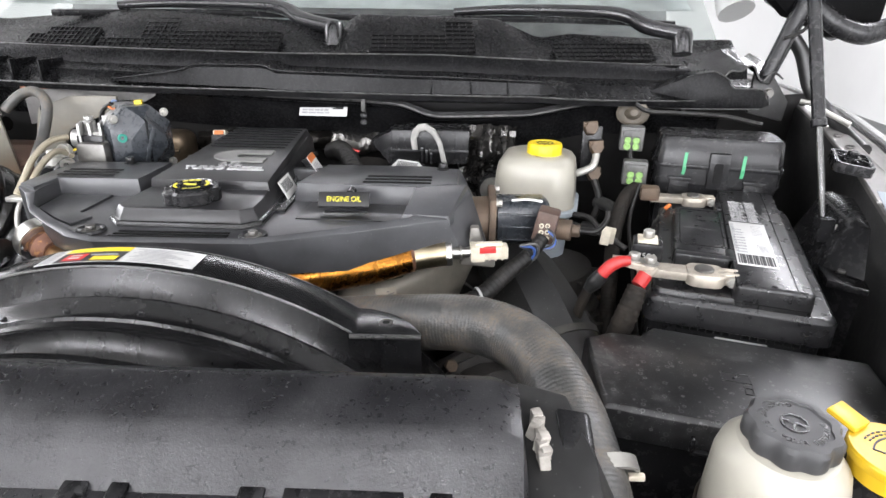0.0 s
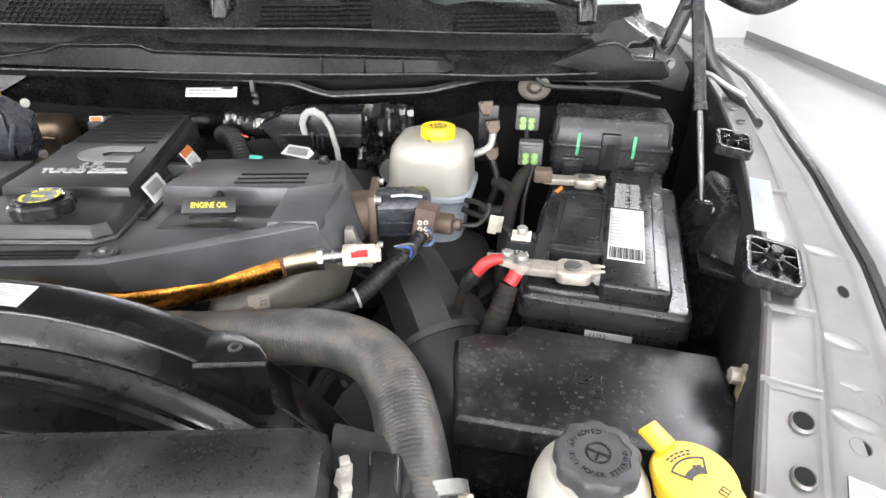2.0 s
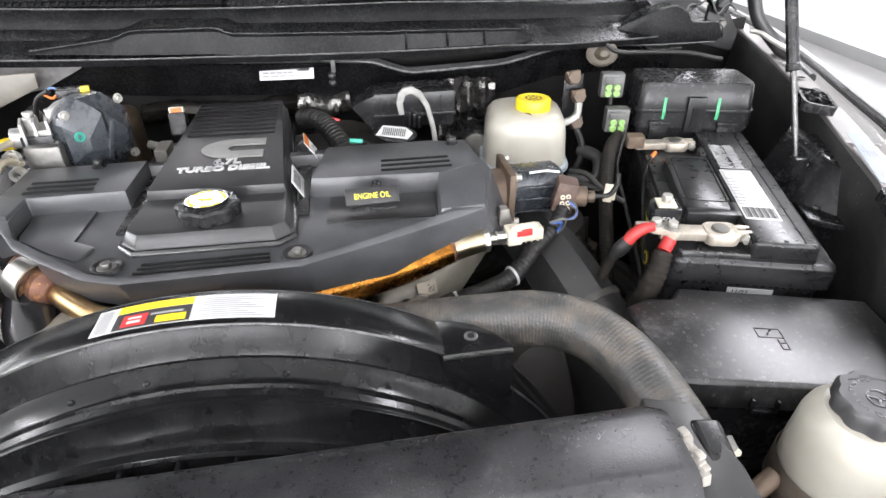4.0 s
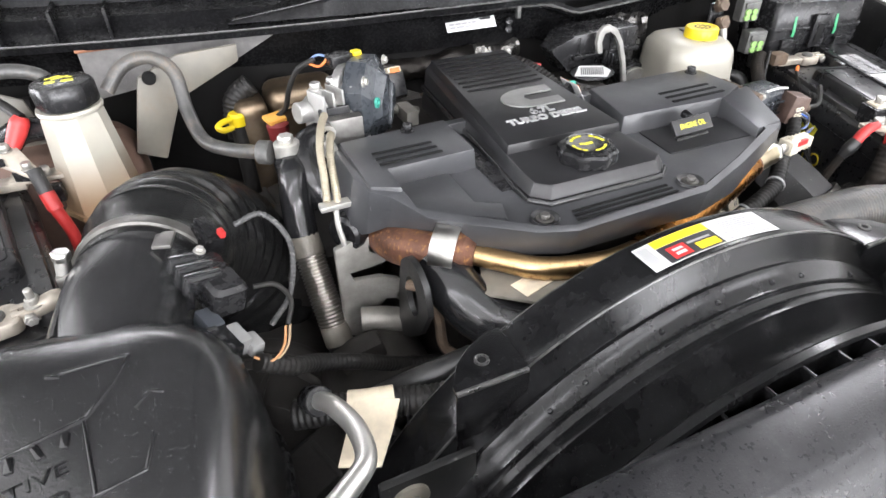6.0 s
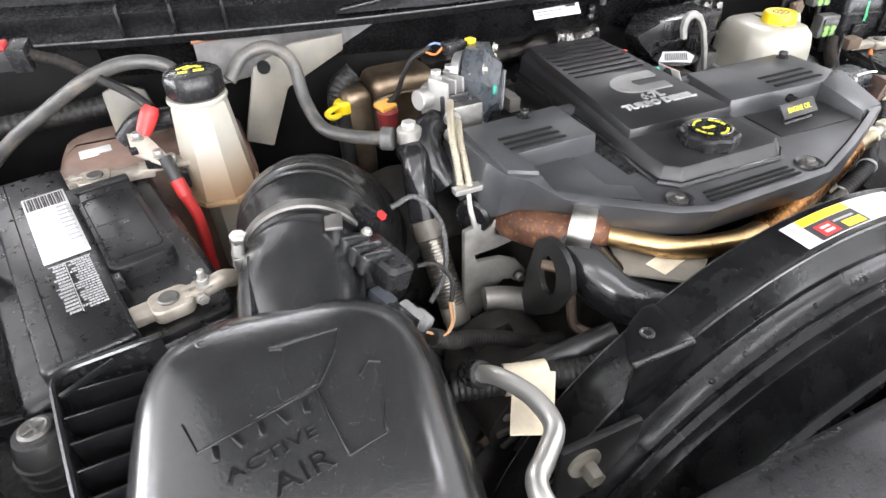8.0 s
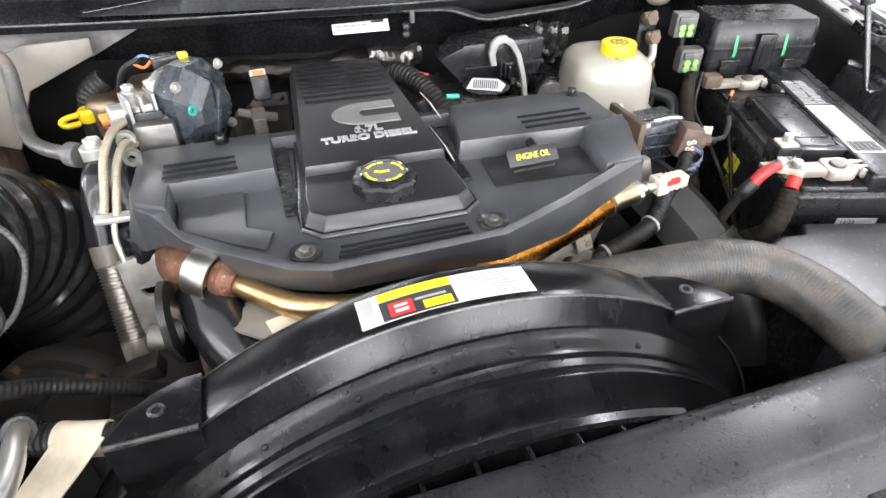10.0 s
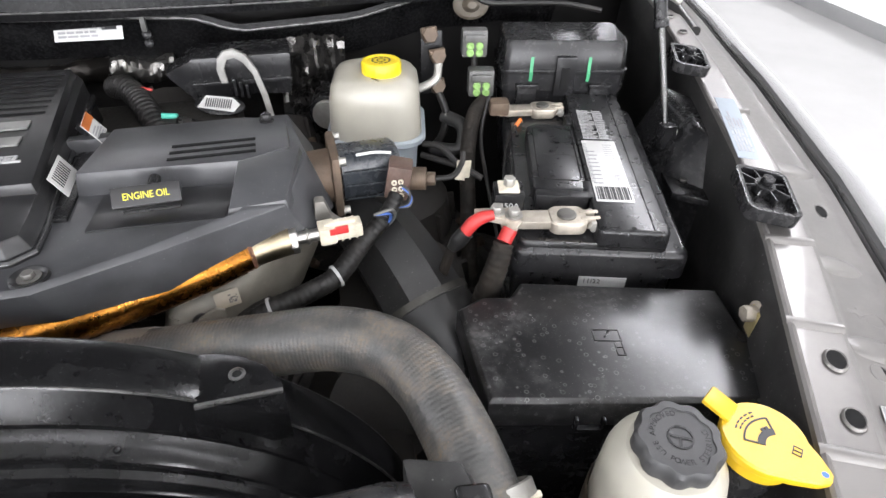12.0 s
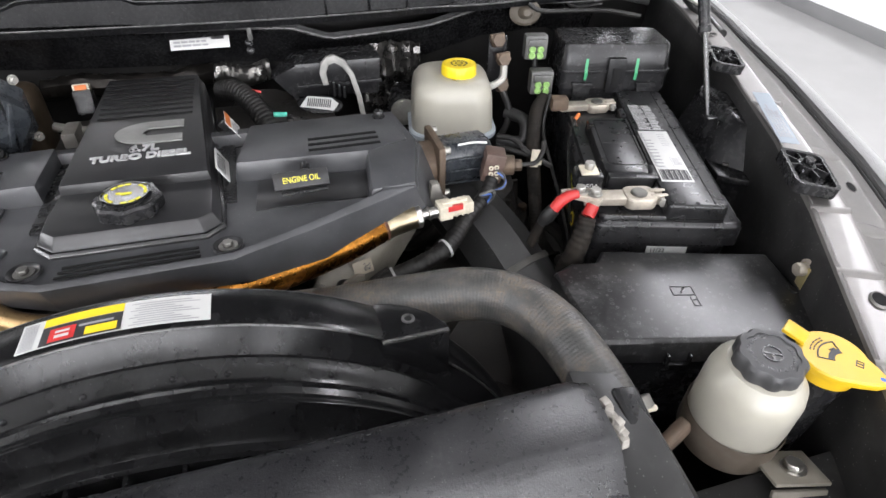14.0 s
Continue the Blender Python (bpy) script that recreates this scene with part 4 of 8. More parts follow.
RD = surface("red_ink", (0.6, 0.03, 0.03), 0.5, grain=0)
part("red_sign", arch([(0.4605 + 0.0, 0.3615 + 0.0012), (0.4745, 0.3615 + 0.0012)], *[math.degrees(math.asin((x - SC.x) / 0.3615)) for x in (-0.070, -0.052)], 6), RD, warn)
part("sign_mark", curved_patch(-0.066, -0.056, 0.4635, 0.4715, 0.0015), PAPER, warn)
part("sign_bar", curved_patch(-0.067, -0.055, 0.4665, 0.4685, 0.0018), RD, warn)
part("barcode", merge(*[curved_patch(-0.0905, -0.080, 0.4595 + 0.0016 * k, 0.4603 + 0.0016 * k, 0.0009) for k in range(17)]), INK_GREY, warn)
part("print_line", merge(*[curved_patch(-0.015 + 0.003 * (k % 3), 0.034 - 0.006 * ((k * 5) % 4), 0.4600 + 0.0026 * k, 0.4610 + 0.0026 * k, 0.0009) for k in range(10)]), INK_GREY, warn)

# ---- radiator top cover ----
rc = thing("radiator_cover", "black plastic radiator support cover with embossed shapes", "cover panel", pose(0, 0.2, 1.1), local=False)
RC = [(0.352, 1.14), (0.345, 1.215), (0.336, 1.242), (0.331, 1.247), (0.322, 1.249), (0.289, 1.2435), (0.283, 1.241), (0.276, 1.233), (0.262, 1.214), (0.15, 1.195), (0.02, 1.19), (-0.04, 1.14), (-0.06, 1.0)]


def rc_section(x, drop=0.0, back=0.0):
    return [(x, y - back, z - drop) for y, z in RC]


part("panel", loft([rc_section(-0.362, 0.03), rc_section(-0.357, 0.006), rc_section(-0.345), rc_section(-0.1), rc_section(0.1), rc_section(0.286), rc_section(0.300, 0.006), rc_section(0.304, 0.03)], closed=False), surface("radiator_cover_plastic", (0.016, 0.016, 0.0175), 0.28, dust=0.12, dust_color=(0.18, 0.178, 0.172), patch=26, grain=0.3, grain_scale=700, spec=0.40, speck=0.55, speck_scale=520), rc)
for bx0, bx1 in ((-0.07, -0.005), (0.052, 0.066), (0.078, 0.088), (0.148, 0.162), (0.172, 0.236), (0.250, 0.262)):
    part("embossed_bar", moved(box(bx0, bx1, -0.004, 0.004, 0, 0.003, 0.001), pose(0, 0.262, 1.2145, 9, 0, 0)), BLACK, rc)
    part("embossed_bar", moved(box(bx0, bx0 + 0.01, -0.05, 0.004, 0, 0.003, 0.001), pose(0, 0.262, 1.2145, 9, 0, 0)), BLACK, rc)
part("end_ledge", loft([[(0.300, 0.36, 1.225), (0.335, 0.35, 1.222), (0.345, 0.30, 1.215), (0.345, 0.20, 1.19), (0.300, 0.20, 1.19)], [(0.300, 0.36, 1.15), (0.355, 0.35, 1.15), (0.38, 0.30, 1.14), (0.39, 0.18, 1.12), (0.300, 0.18, 1.12)]], 0.004), BLACK_DUSTY, rc)
foam = thing("foam_seal", "crumbling white foam strip at the cover's end", "seal", pose(0.305, 0.29, 1.22), local=False)
rnd = random.Random(4)
part("foam", merge(*[moved(box(-0.0034, 0.0034, -0.0034, 0.0034, -0.012, 0.002 + rnd.uniform(-0.002, 0.002), 0.0016), pose(0.3145 - 0.0003 * k + rnd.uniform(-0.0012, 0.0012), 0.296 + 0.0033 * k, 1.219 + 0.0010 * k, rnd.uniform(-12, 12), rnd.uniform(-12, 12), rnd.uniform(0, 90))) for k in range(9)]), surface("old_foam", (0.30, 0.28, 0.25), 0.8, dust=0.3, patch=60, grain=0.6, grain_scale=250), foam)

# ---- upper radiator hose ----
hose = thing("radiator_hose", "thick weathered grey rubber radiator hose with ribbed weave", "hose", pose(0.3, 0.48, 1.1), local=False)
part("hose", tube([(0.09, 0.555, 1.150), (0.15, 0.540, 1.162), (0.215, 0.524, 1.174), (0.272, 0.510, 1.182), (0.313, 0.488, 1.181), (0.337, 0.452, 1.176), (0.349, 0.410, 1.167), (0.356, 0.368, 1.154), (0.361, 0.325, 1.13), (0.364, 0.29, 1.09)], 0.0268, 36, 12, rib=0.0034, amp=0.00022), RUBBER, hose)
part("clamp", moved(lathe([(0.0272, -0.006), (0.0295, -0.005), (0.0295, 0.005), (0.0272, 0.006)], 28), along((0.366, 0.362, 1.146), (0.371, 0.33, 1.126))), ZINC, hose, "grey spring clamp")
part("clamp_ear", box(0.386, 0.398, 0.353, 0.358, 1.146, 1.151, 0.0015), CONN_BEIGE, hose, "pale clamp end")
bh = thing("cover_end_bracket", "black plastic bracket block at the radiator cover's end", "bracket", pose(0.325, 0.318, 1.22), local=False)
part("block", loft([[(0.322, 0.300, 1.185), (0.352, 0.300, 1.175), (0.354, 0.340, 1.185), (0.322, 0.342, 1.195)], [(0.326, 0.306, 1.214), (0.346, 0.304, 1.212), (0.347, 0.334, 1.221), (0.326, 0.336, 1.223)]], 0.004, 3), BLACK, bh)

# ---- driver's side: battery ----
BM = pose(0.607, 0.740, 1.010, 2.6, 0, -18)
bat = thing("car_battery", "black car battery with white labels and dusty lid", "battery", BM)
part("case", loft([[(x, y, 0.0) for x, y in rounded(0.168, 0.296, 0.008)], [(x, y, 0.138) for x, y in rounded(0.174, 0.304, 0.008)]], 0.0015), BATTERY_CASE, bat)
part("rim", loft([[(x, y, z) for x, y in rounded(0.184 - d, 0.336 - d, 0.012)] for z, d in ((0.138, 0.004), (0.1395, 0.0), (0.164, 0.0), (0.1665, 0.002), (0.170, 0.010))], 0.0), BATTERY_CASE, bat, "projecting rim")
part("post_deck", loft([[(x - 0.030, y, z) for x, y in rounded(0.112 - d, 0.324 - d, 0.008)] for z, d in ((0.166, 0.0), (0.1745, 0.001), (0.1765, 0.004))], 0.0), BATTERY_CASE, bat, "lower deck round the posts")
part("lid", loft([[(x + 0.0305, y, z) for x, y in rounded(0.075 - d, 0.326 - d, 0.007)] for z, d in ((0.166, 0.0), (0.1905, 0.001), (0.1930, 0.003), (0.1945, 0.007))], 0.0), BATTERY_CASE, bat, "raised lid")
part("vent_cover", loft([[(x - 0.0365, y - 0.012, z) for x, y in rounded(0.0625 - d, 0.158 - d, 0.010)] for z, d in ((0.172, 0.0), (0.1895, 0.001), (0.1925, 0.003), (0.1942, 0.008))], 0.0), BATTERY_CASE, bat, "smooth vent cover")
vent_in, vent_out = [(x - 0.036, y - 0.008) for x, y in rounded(0.0475, 0.122, 0.006)], [(x - 0.036, y - 0.008) for x, y in rounded(0.0500, 0.1245, 0.007)]
part("cover_seam", loft([[(x, y, 0.1938) for x, y in vent_in], [(x, y, 0.1949) for x, y in vent_in], [(x, y, 0.1949) for x, y in vent_out], [(x, y, 0.1938) for x, y in vent_out]], caps=False), SLOT, bat, "dark seam round the vent panel")
part("cover_crease", box(-0.058, -0.014, -0.0135, -0.0125, 0.1938, 0.1947, 0.0003), BATTERY_CASE, bat)
part("handle_rib", merge(box(-0.066, -0.002, -0.104, -0.091, 0.170, 0.1955, 0.003), box(-0.012, -0.002, -0.104, -0.070, 0.170, 0.1955, 0.003)), BATTERY_CASE, bat, "raised handle rib")
part("rear_tab", box(-0.014, -0.003, 0.070, 0.098, 0.170, 0.1940, 0.003), BATTERY_CASE, bat)
part("lid_hole", moved(lathe([(0, 0), (0.0028, 0), (0.0028, 0.0006), (0, 0.0006)], 12), pose(0.030, -0.156, 0.1942)), SLOT, bat)
part("lid_groove", box(0.0500, 0.0512, -0.158, 0.158, 0.1940, 0.1950, 0.0003), SLOT, bat)
part("lid_groove", box(-0.0062, -0.0050, -0.160, 0.162, 0.1905, 0.1945, 0.0003), SLOT, bat)
part("front_seam", box(-0.005, 0.064, -0.1636, -0.1626, 0.1745, 0.1757, 0.0002), SLOT, bat)
part("label", box(-0.001, 0.040, -0.110, 0.022, 0.1946, 0.1954, 0.0002), PAPER, bat, "white barcode label")
part("label_print", moved(bars(0.012, 0.078, 9, 5, fill=0.30), pose(0.007, -0.040, 0.1953)), INK_GREY, bat)
part("label_print", moved(bars(0.004, 0.090, 26, 15, fill=0.45), pose(0.0015, -0.030, 0.1953)), INK_GREY, bat)
part("label_box", merge(box(0.024, 0.037, -0.074, -0.0735, 0.1953, 0.1956, 0), box(0.024, 0.037, -0.0505, -0.050, 0.1953, 0.1956, 0), box(0.024, 0.0245, -0.074, -0.050, 0.1953, 0.1956, 0), box(0.0365, 0.037, -0.074, -0.050, 0.1953, 0.1956, 0)), INK_GREY, bat)
part("label_print", moved(bars(0.010, 0.018, 6, 25, fill=0.4), pose(0.031, -0.062, 0.1953)), INK_GREY, bat)
part("label_print", moved(bars(0.012, 0.036, 7, 19, fill=0.2), pose(0.029, -0.004, 0.1953)), INK_GREY, bat)
for k in range(17):
    part("barcode_bar", box(0.001 + 0.0022 * k, 0.0022 + 0.0022 * k + 0.0004 * (k % 3), -0.107, -0.082, 0.1954, 0.1957, 0), INK, bat)
PRINT = surface("worn_white_print", (0.42, 0.42, 0.42), 0.5)
part("spec_label", moved(bars(0.020, 0.078, 20, 8, fill=0.5), pose(0.013, 0.068, 0.1945)), PRINT, bat, "white printed panel")
part("spec_label", moved(bars(0.012, 0.078, 15, 18, fill=0.55), pose(0.031, 0.068, 0.1945)), PRINT, bat, "white printed panel")
part("spec_frame", merge(box(0.0236, 0.0244, 0.028, 0.108, 0.1945, 0.1949, 0), box(0.002, 0.038, 0.0282, 0.0290, 0.1945, 0.1949, 0), box(0.002, 0.038, 0.0660, 0.0668, 0.1945, 0.1949, 0)), PRINT, bat)
for k in range(7):
    for x0 in (-0.052, 0.016):
        part("grip_notch", moved(box(-0.0030, 0.0030, -0.0006, 0.0006, -0.0050, 0.0050, 0.0005), pose(x0 + 0.0080 * k, -0.1540, 0.1325, 0, 0, 0)), SLOT, bat)
        part("grip_edge", box(x0 + 0.0080 * k + 0.0032, x0 + 0.0080 * k + 0.0042, -0.1552, -0.1530, 0.1275, 0.1375, 0.0003), BATTERY_CASE, bat)
part("front_sticker", moved(box(-0.026, 0.026, 0, 0.001, -0.02, 0.006, 0.0003), pose(0.012, -0.1528, 0.117)), PAPER, bat, "white date sticker")
part("date_print", moved(lettering("11/22", 0.0088, 0.0002), pose(0.0, -0.1533, 0.1172, 90, 0, 0)), INK, bat, "printed date")
part("side_emblem", merge(*[moved(box(-0.0004, 0.0004, -0.005, 0.005, -0.016, 0.016, 0), pose(-0.0868, -0.01 + 0.012 * k, 0.110, 14, 0, 0)) for k in range(3)]), YELLOW_INK, bat, "yellow slanted emblem bars")
part("side_print", moved(lettering("PRO", 0.030, 0.0004), pose(-0.0868, -0.020, 0.078, 90, 0, -90)), surface("yellow_print", (0.6, 0.45, 0.03), 0.5), bat, "yellow letters")


def battery_clamp(parent_name, label, m, mirror=1):
    c = thing(parent_name, label, "battery clamp", m)
    part("post_ring", loft([[(x + 0.001, y, z) for x, y in rounded(0.034 - d, 0.029 - d, 0.008)] for z, d in ((0.0, 0.001), (0.0015, 0.0), (0.0105, 0.0), (0.0120, 0.002))]), LEAD, c)
    part("post", lathe([(0, -0.004), (0.0095, -0.004), (0.0088, 0.0135), (0.0075, 0.0145), (0, 0.0145)], 20), DARK_ZINC, c, "round lead post")
    part("jaw", merge(box(0.012, 0.030, -0.0075, -0.002, 0.001, 0.013, 0.0015), box(0.012, 0.030, 0.002, 0.0075, 0.001, 0.013, 0.0015)), LEAD, c)
    part("pinch_bolt", merge(rod((0.024, -0.014, 0.007), (0.024, 0.014, 0.007), 0.003), moved(hexbolt(0.0055, 0.005), pose(0.024, -0.0085, 0.007, 90, 0, 0))), ZINC, c)
    part("arm", box(-0.060, -0.012, -0.0095, 0.0095, 0.002, 0.011, 0.002), LEAD, c)
    return c


fc = battery_clamp("battery_clamp", "oxidised lead battery clamp with link bar and fuse", BM @ pose(-0.036, -0.136, 0.180, 0, 0, 4) @ Matrix.Diagonal((1.15, 1.15, 1.15, 1)))
part("link_bar", loft([[(-0.084, -0.004, 0.010), (-0.045, -0.012, 0.006), (-0.045, 0.010, 0.006), (-0.084, 0.006, 0.010)], [(-0.084, -0.004, 0.015), (-0.045, -0.012, 0.014), (-0.045, 0.010, 0.014), (-0.084, 0.006, 0.015)]], 0.001), LEAD, fc, "flat lead link")
for bx, by in ((-0.064, 0.001), (-0.049, -0.004)):
    part("link_bolt", moved(hexbolt(0.0055, 0.006, 0.008), pose(bx, by, 0.0155)), ZINC, fc)
part("fuse_block", box(-0.066, -0.038, 0.008, 0.032, 0.006, 0.028, 0.002), BLACK, fc, "black fuse block")
part("fuse_print", moved(lettering("250A", 0.0085, 0.0002), pose(-0.052, 0.0075, 0.016, 90, 0, 0)), PAPER, fc, "white rating print")
part("fuse_cap", box(-0.062, -0.043, 0.011, 0.029, 0.028, 0.0305, 0.0006), CONN_BEIGE, fc, "pale fuse top")
part("fuse_nut", moved(hexbolt(0.0055, 0.008), pose(-0.052, 0.021, 0.0305)), ZINC, fc)
bc = battery_clamp("battery_clamp", "oxidised lead battery clamp at the battery's rear", BM @ pose(-0.041, 0.124, 0.178, 0, 0, 8) @ Matrix.Diagonal((1.0, 1.0, 1.1, 1)))
part("cable_lug", box(-0.075, -0.048, -0.012, 0.010, 0.004, 0.022, 0.004), BROWN_CAST, bc, "brown cable lug")

cable = thing("battery_cable", "taped black cable bundle with red sleeves", "cable", pose(0.45, 0.6, 1.1), local=False)
part("taped_sleeve", tube([(0.457, 0.606, 1.179), (0.450, 0.599, 1.160), (0.442, 0.598, 1.130), (0.432, 0.612, 1.06), (0.43, 0.63, 0.98)], [0.0100, 0.0120, 0.0130, 0.0135, 0.0135], 16, 14, rib=0.011, amp=0.0008), DUSTY_TAPE, cable, "dusty taped bundle")
part("red_sleeve", tube([(0.4655, 0.612, 1.191), (0.461, 0.609, 1.185), (0.457, 0.606, 1.180)], 0.0080, 14, 4), RED, cable)
part("flat_lug", moved(box(-0.006, 0.006, -0.0025, 0.0025, -0.004, 0.018, 0.0015), along((0.463, 0.610, 1.188), (0.484, 0.624, 1.202))), LEAD, cable, "oxidised cable lug")
part("red_sleeve", tube([(0.422, 0.630, 1.180), (0.430, 0.630, 1.191), (0.440, 0.629, 1.198), (0.452, 0.628, 1.200)], [0.0070, 0.0074, 0.0068, 0.0055], 14, 4), RED, cable)
part("boot", tube([(0.410, 0.634, 1.160), (0.416, 0.632, 1.170), (0.424, 0.630, 1.182)], [0.006, 0.0092, 0.0085], 12, 4), RUBBER_BLACK, cable)
part("thin_cable", tube([(0.411, 0.634, 1.162), (0.404, 0.640, 1.13), (0.40, 0.65, 1.08), (0.40, 0.66, 1.0)], 0.006, 10, 5), DUSTY_TAPE, cable)

rear_loom = thing("wiring_loom", "black corrugated loom along the battery", "wiring", pose(0.5, 0.8, 1.0), local=False)
part("loom", tube([(0.53, 0.895, 1.208), (0.510, 0.880, 1.195), (0.490, 0.84, 1.16), (0.478, 0.79, 1.10), (0.47, 0.74, 1.02), (0.47, 0.70, 0.95)], 0.0105, 14, 8, rib=0.005, amp=0.0004), DUSTY_TAPE, rear_loom)
part("wire", tube([(0.530, 0.880, 1.220), (0.515, 0.86, 1.17), (0.505, 0.80, 1.14), (0.500, 0.72, 1.08), (0.50, 0.66, 1.0)], 0.0028, 8, 8), LOOM, rear_loom)
part("wire", tube([(0.556, 0.838, 1.192), (0.53, 0.80, 1.17), (0.515, 0.745, 1.10), (0.51, 0.70, 1.0)], 0.003, 8, 8), LOOM, rear_loom)
part("orange_wires", tube([(0.556, 0.838, 1.192), (0.566, 0.846, 1.197)], 0.003, 8, 3), ORANGE, rear_loom)

# ---- power distribution box in front of the battery ----
pdc = thing("power_distribution_box", "dusty black plastic fuse box lid with embossed emblem", "fuse box", pose(0.5, 0.48, 1.0), local=False)
LID = [(0.388, 0.444), (0.634, 0.382), (0.664, 0.524), (0.470, 0.584), (0.452, 0.566), (0.424, 0.572), (0.394, 0.560)]
part("base", prism(shrink(LID, 0.006), 0.96, 1.122, 0.004), BLACK, pdc)
part("lid", loft([[(x, y, 1.112) for x, y in LID], [(x, y, 1.140) for x, y in shrink(LID, 0.001)], [(x, y, 1.1435) for x, y in shrink(LID, 0.005)]], 0.001), surface("dusty_lid_plastic", (0.010, 0.010, 0.0105), 0.29, dust=0.26, dust_color=(0.34, 0.34, 0.33), speck=1.0, speck_scale=760, rings=0.22, patch=16, grain=0.10, grain_scale=520), pdc)
part("latch", moved(merge(box(-0.013, 0.013, -0.006, 0.0, -0.012, -0.008, 0.001), box(-0.013, -0.010, -0.006, 0.0, -0.012, 0.004, 0.001), box(0.010, 0.013, -0.006, 0.0, -0.012, 0.004, 0.001)), pose(0.470, 0.419, 1.128, 0, 0, -14.5)), BLACK, pdc)
EM = pose(0.520, 0.490, 1.1437, 0, 0, -15) @ Matrix.Diagonal((0.8, 0.8, 1, 1))
for x0, x1, y0, y1 in ((-0.016, 0.016, 0.008, 0.0095), (-0.016, -0.0145, -0.008, 0.0095), (0.0145, 0.016, -0.008, 0.0095), (-0.016, 0.016, -0.0095, -0.008), (0.006, 0.0075, -0.030, -0.012), (0.006, 0.016, -0.0195, -0.018), (0.006, 0.016, -0.0315, -0.030), (0.0145, 0.016, -0.030, -0.012)):
    part("embossed_line", moved(box(x0, x1, y0, y1, -0.001, 0.0005, 0.0003), EM), BLACK_DUSTY, pdc)
part("embossed_bolt", moved(moved(box(-0.0012, 0.0012, -0.006, 0.006, 0, 0.0012, 0.0004), pose(0, 0.001, 0, 0, 0, -35)), EM), BLACK, pdc)

# ---- rear fuse box ----
FBM = pose(0.655, 0.935, 1.165, 0, 0, -13.5)
fb = thing("relay_box", "black relay box with two green paint marks", "fuse box", FBM)
part("base", loft([[(x, y, z) for x, y in rounded(0.170 + d, 0.090 + d, 0.01)] for z, d in ((-0.09, -0.02), (0.03, 0.0), (0.055, 0.004))], 0.0), BLACK, fb)
part("lid", loft([[(x, y, z) for x, y in rounded(0.178 - d, 0.098 - d, 0.012)] for z, d in ((0.050, 0.0), (0.075, 0.001), (0.084, 0.002), (0.1155, 0.007), (0.1195, 0.012))], 0.0), BLACK, fb, "lid")
part("lid_band", loft([[(x, y, z) for x, y in rounded(0.1815, 0.1015, 0.013)] for z in (0.074, 0.080)], 0.0008), BLACK, fb)
part("latch", box(-0.014, 0.014, -0.056, -0.046, 0.045, 0.100, 0.002), BLACK, fb)
part("latch_eye", box(-0.006, 0.006, -0.0575, -0.055, 0.055, 0.085, 0.001), SLOT, fb)
for x in (-0.052, 0.052):
    part("side_clip", box(x - 0.014, x + 0.014, -0.055, -0.045, 0.032, 0.060, 0.002), BLACK, fb)
    part("clip_eye", box(x - 0.008, x + 0.008, -0.0562, -0.054, 0.038, 0.047, 0.0008), SLOT, fb)
    part("clip_bar", box(x - 0.016, x + 0.016, -0.0575, -0.050, 0.056, 0.0615, 0.0012), BLACK, fb)
for x in (-0.047, 0.034):
    part("paint_mark", merge(moved(box(-0.0022, 0.0022, -0.001, 0.0004, -0.018, 0.018, 0), pose(x, -0.0475, 0.090, -12, 3, 0)), moved(box(-0.0022, 0.0022, -0.001, 0.0004, -0.006, 0.006, 0), pose(x - 0.0006, -0.0513, 0.071, 0, 6, 0))), GREEN_PAINT, fb, "green paint mark")
part("embossed_frame", merge(box(-0.040, -0.012, 0.010, 0.011, 0.1195, 0.1208, 0), box(-0.040, -0.012, -0.004, -0.003, 0.1195, 0.1208, 0), box(-0.040, -0.039, -0.004, 0.011, 0.1195, 0.1208, 0), box(0.004, 0.030, 0.004, 0.011, 0.1195, 0.1208, 0)), BLACK, fb)

# ---- two grey connectors with green seals ----
def connector(m, label):
    c = thing("wire_connector", label, "connector", m, group="connectors beside the relay box")
    part("shell", box(-0.021, 0.021, -0.012, 0.014, -0.022, 0.022, 0.005), CONN_GREY, c)
    part("lock_bridge", box(-0.016, 0.016, -0.016, -0.011, 0.004, 0.016, 0.002), CONN_GREY, c)
    for x in (-0.0075, 0.0075):
        for z in (-0.013, -0.002):
            part("seal_plug", moved(lathe([(0, -0.002), (0.0062, -0.002), (0.0062, 0.003), (0.0045, 0.004), (0, 0.003)], 16), pose(x, -0.0125, z, 90, 0, 0)), GREEN_SEAL, c)
    part("wire_stub", rod((0.0, -0.006, -0.020), (0.002, -0.008, -0.05), 0.005), LOOM, c)
    return c


connector(pose(0.527, 0.945, 1.274, 0, 0, -12) @ Matrix.Diagonal((0.86, 0.86, 0.86, 1)), "dusty grey wire connector with green seals, the upper one")
connector(pose(0.531, 0.920, 1.226, 0, 0, -12) @ Matrix.Diagonal((0.88, 0.88, 0.88, 1)), "dusty grey wire connector with green seals, the lower one")

# ---- brake fluid reservoir ----
br = thing("brake_fluid_reservoir", "milky brake fluid reservoir half full with yellow cap", "reservoir", pose(0.380, 0.920, 1.09, 0, 0, -12))
part("lower_tank", loft([[(x, y, z) for x, y in rounded(0.108 + d, 0.118 + d, 0.030, 8)] for z, d in ((0.0, -0.014), (0.006, -0.004), (0.070, 0.004), (0.082, 0.006))]), TANK_FLUID, br, "fluid-filled lower half")
part("seam_flange", loft([[(x, y, z) for x, y in rounded(0.130 + d, 0.140 + d, 0.036, 8)] for z, d in ((0.082, 0.0), (0.084, 0.004), (0.090, 0.004), (0.092, 0.0))]), TANK_FLUID, br)
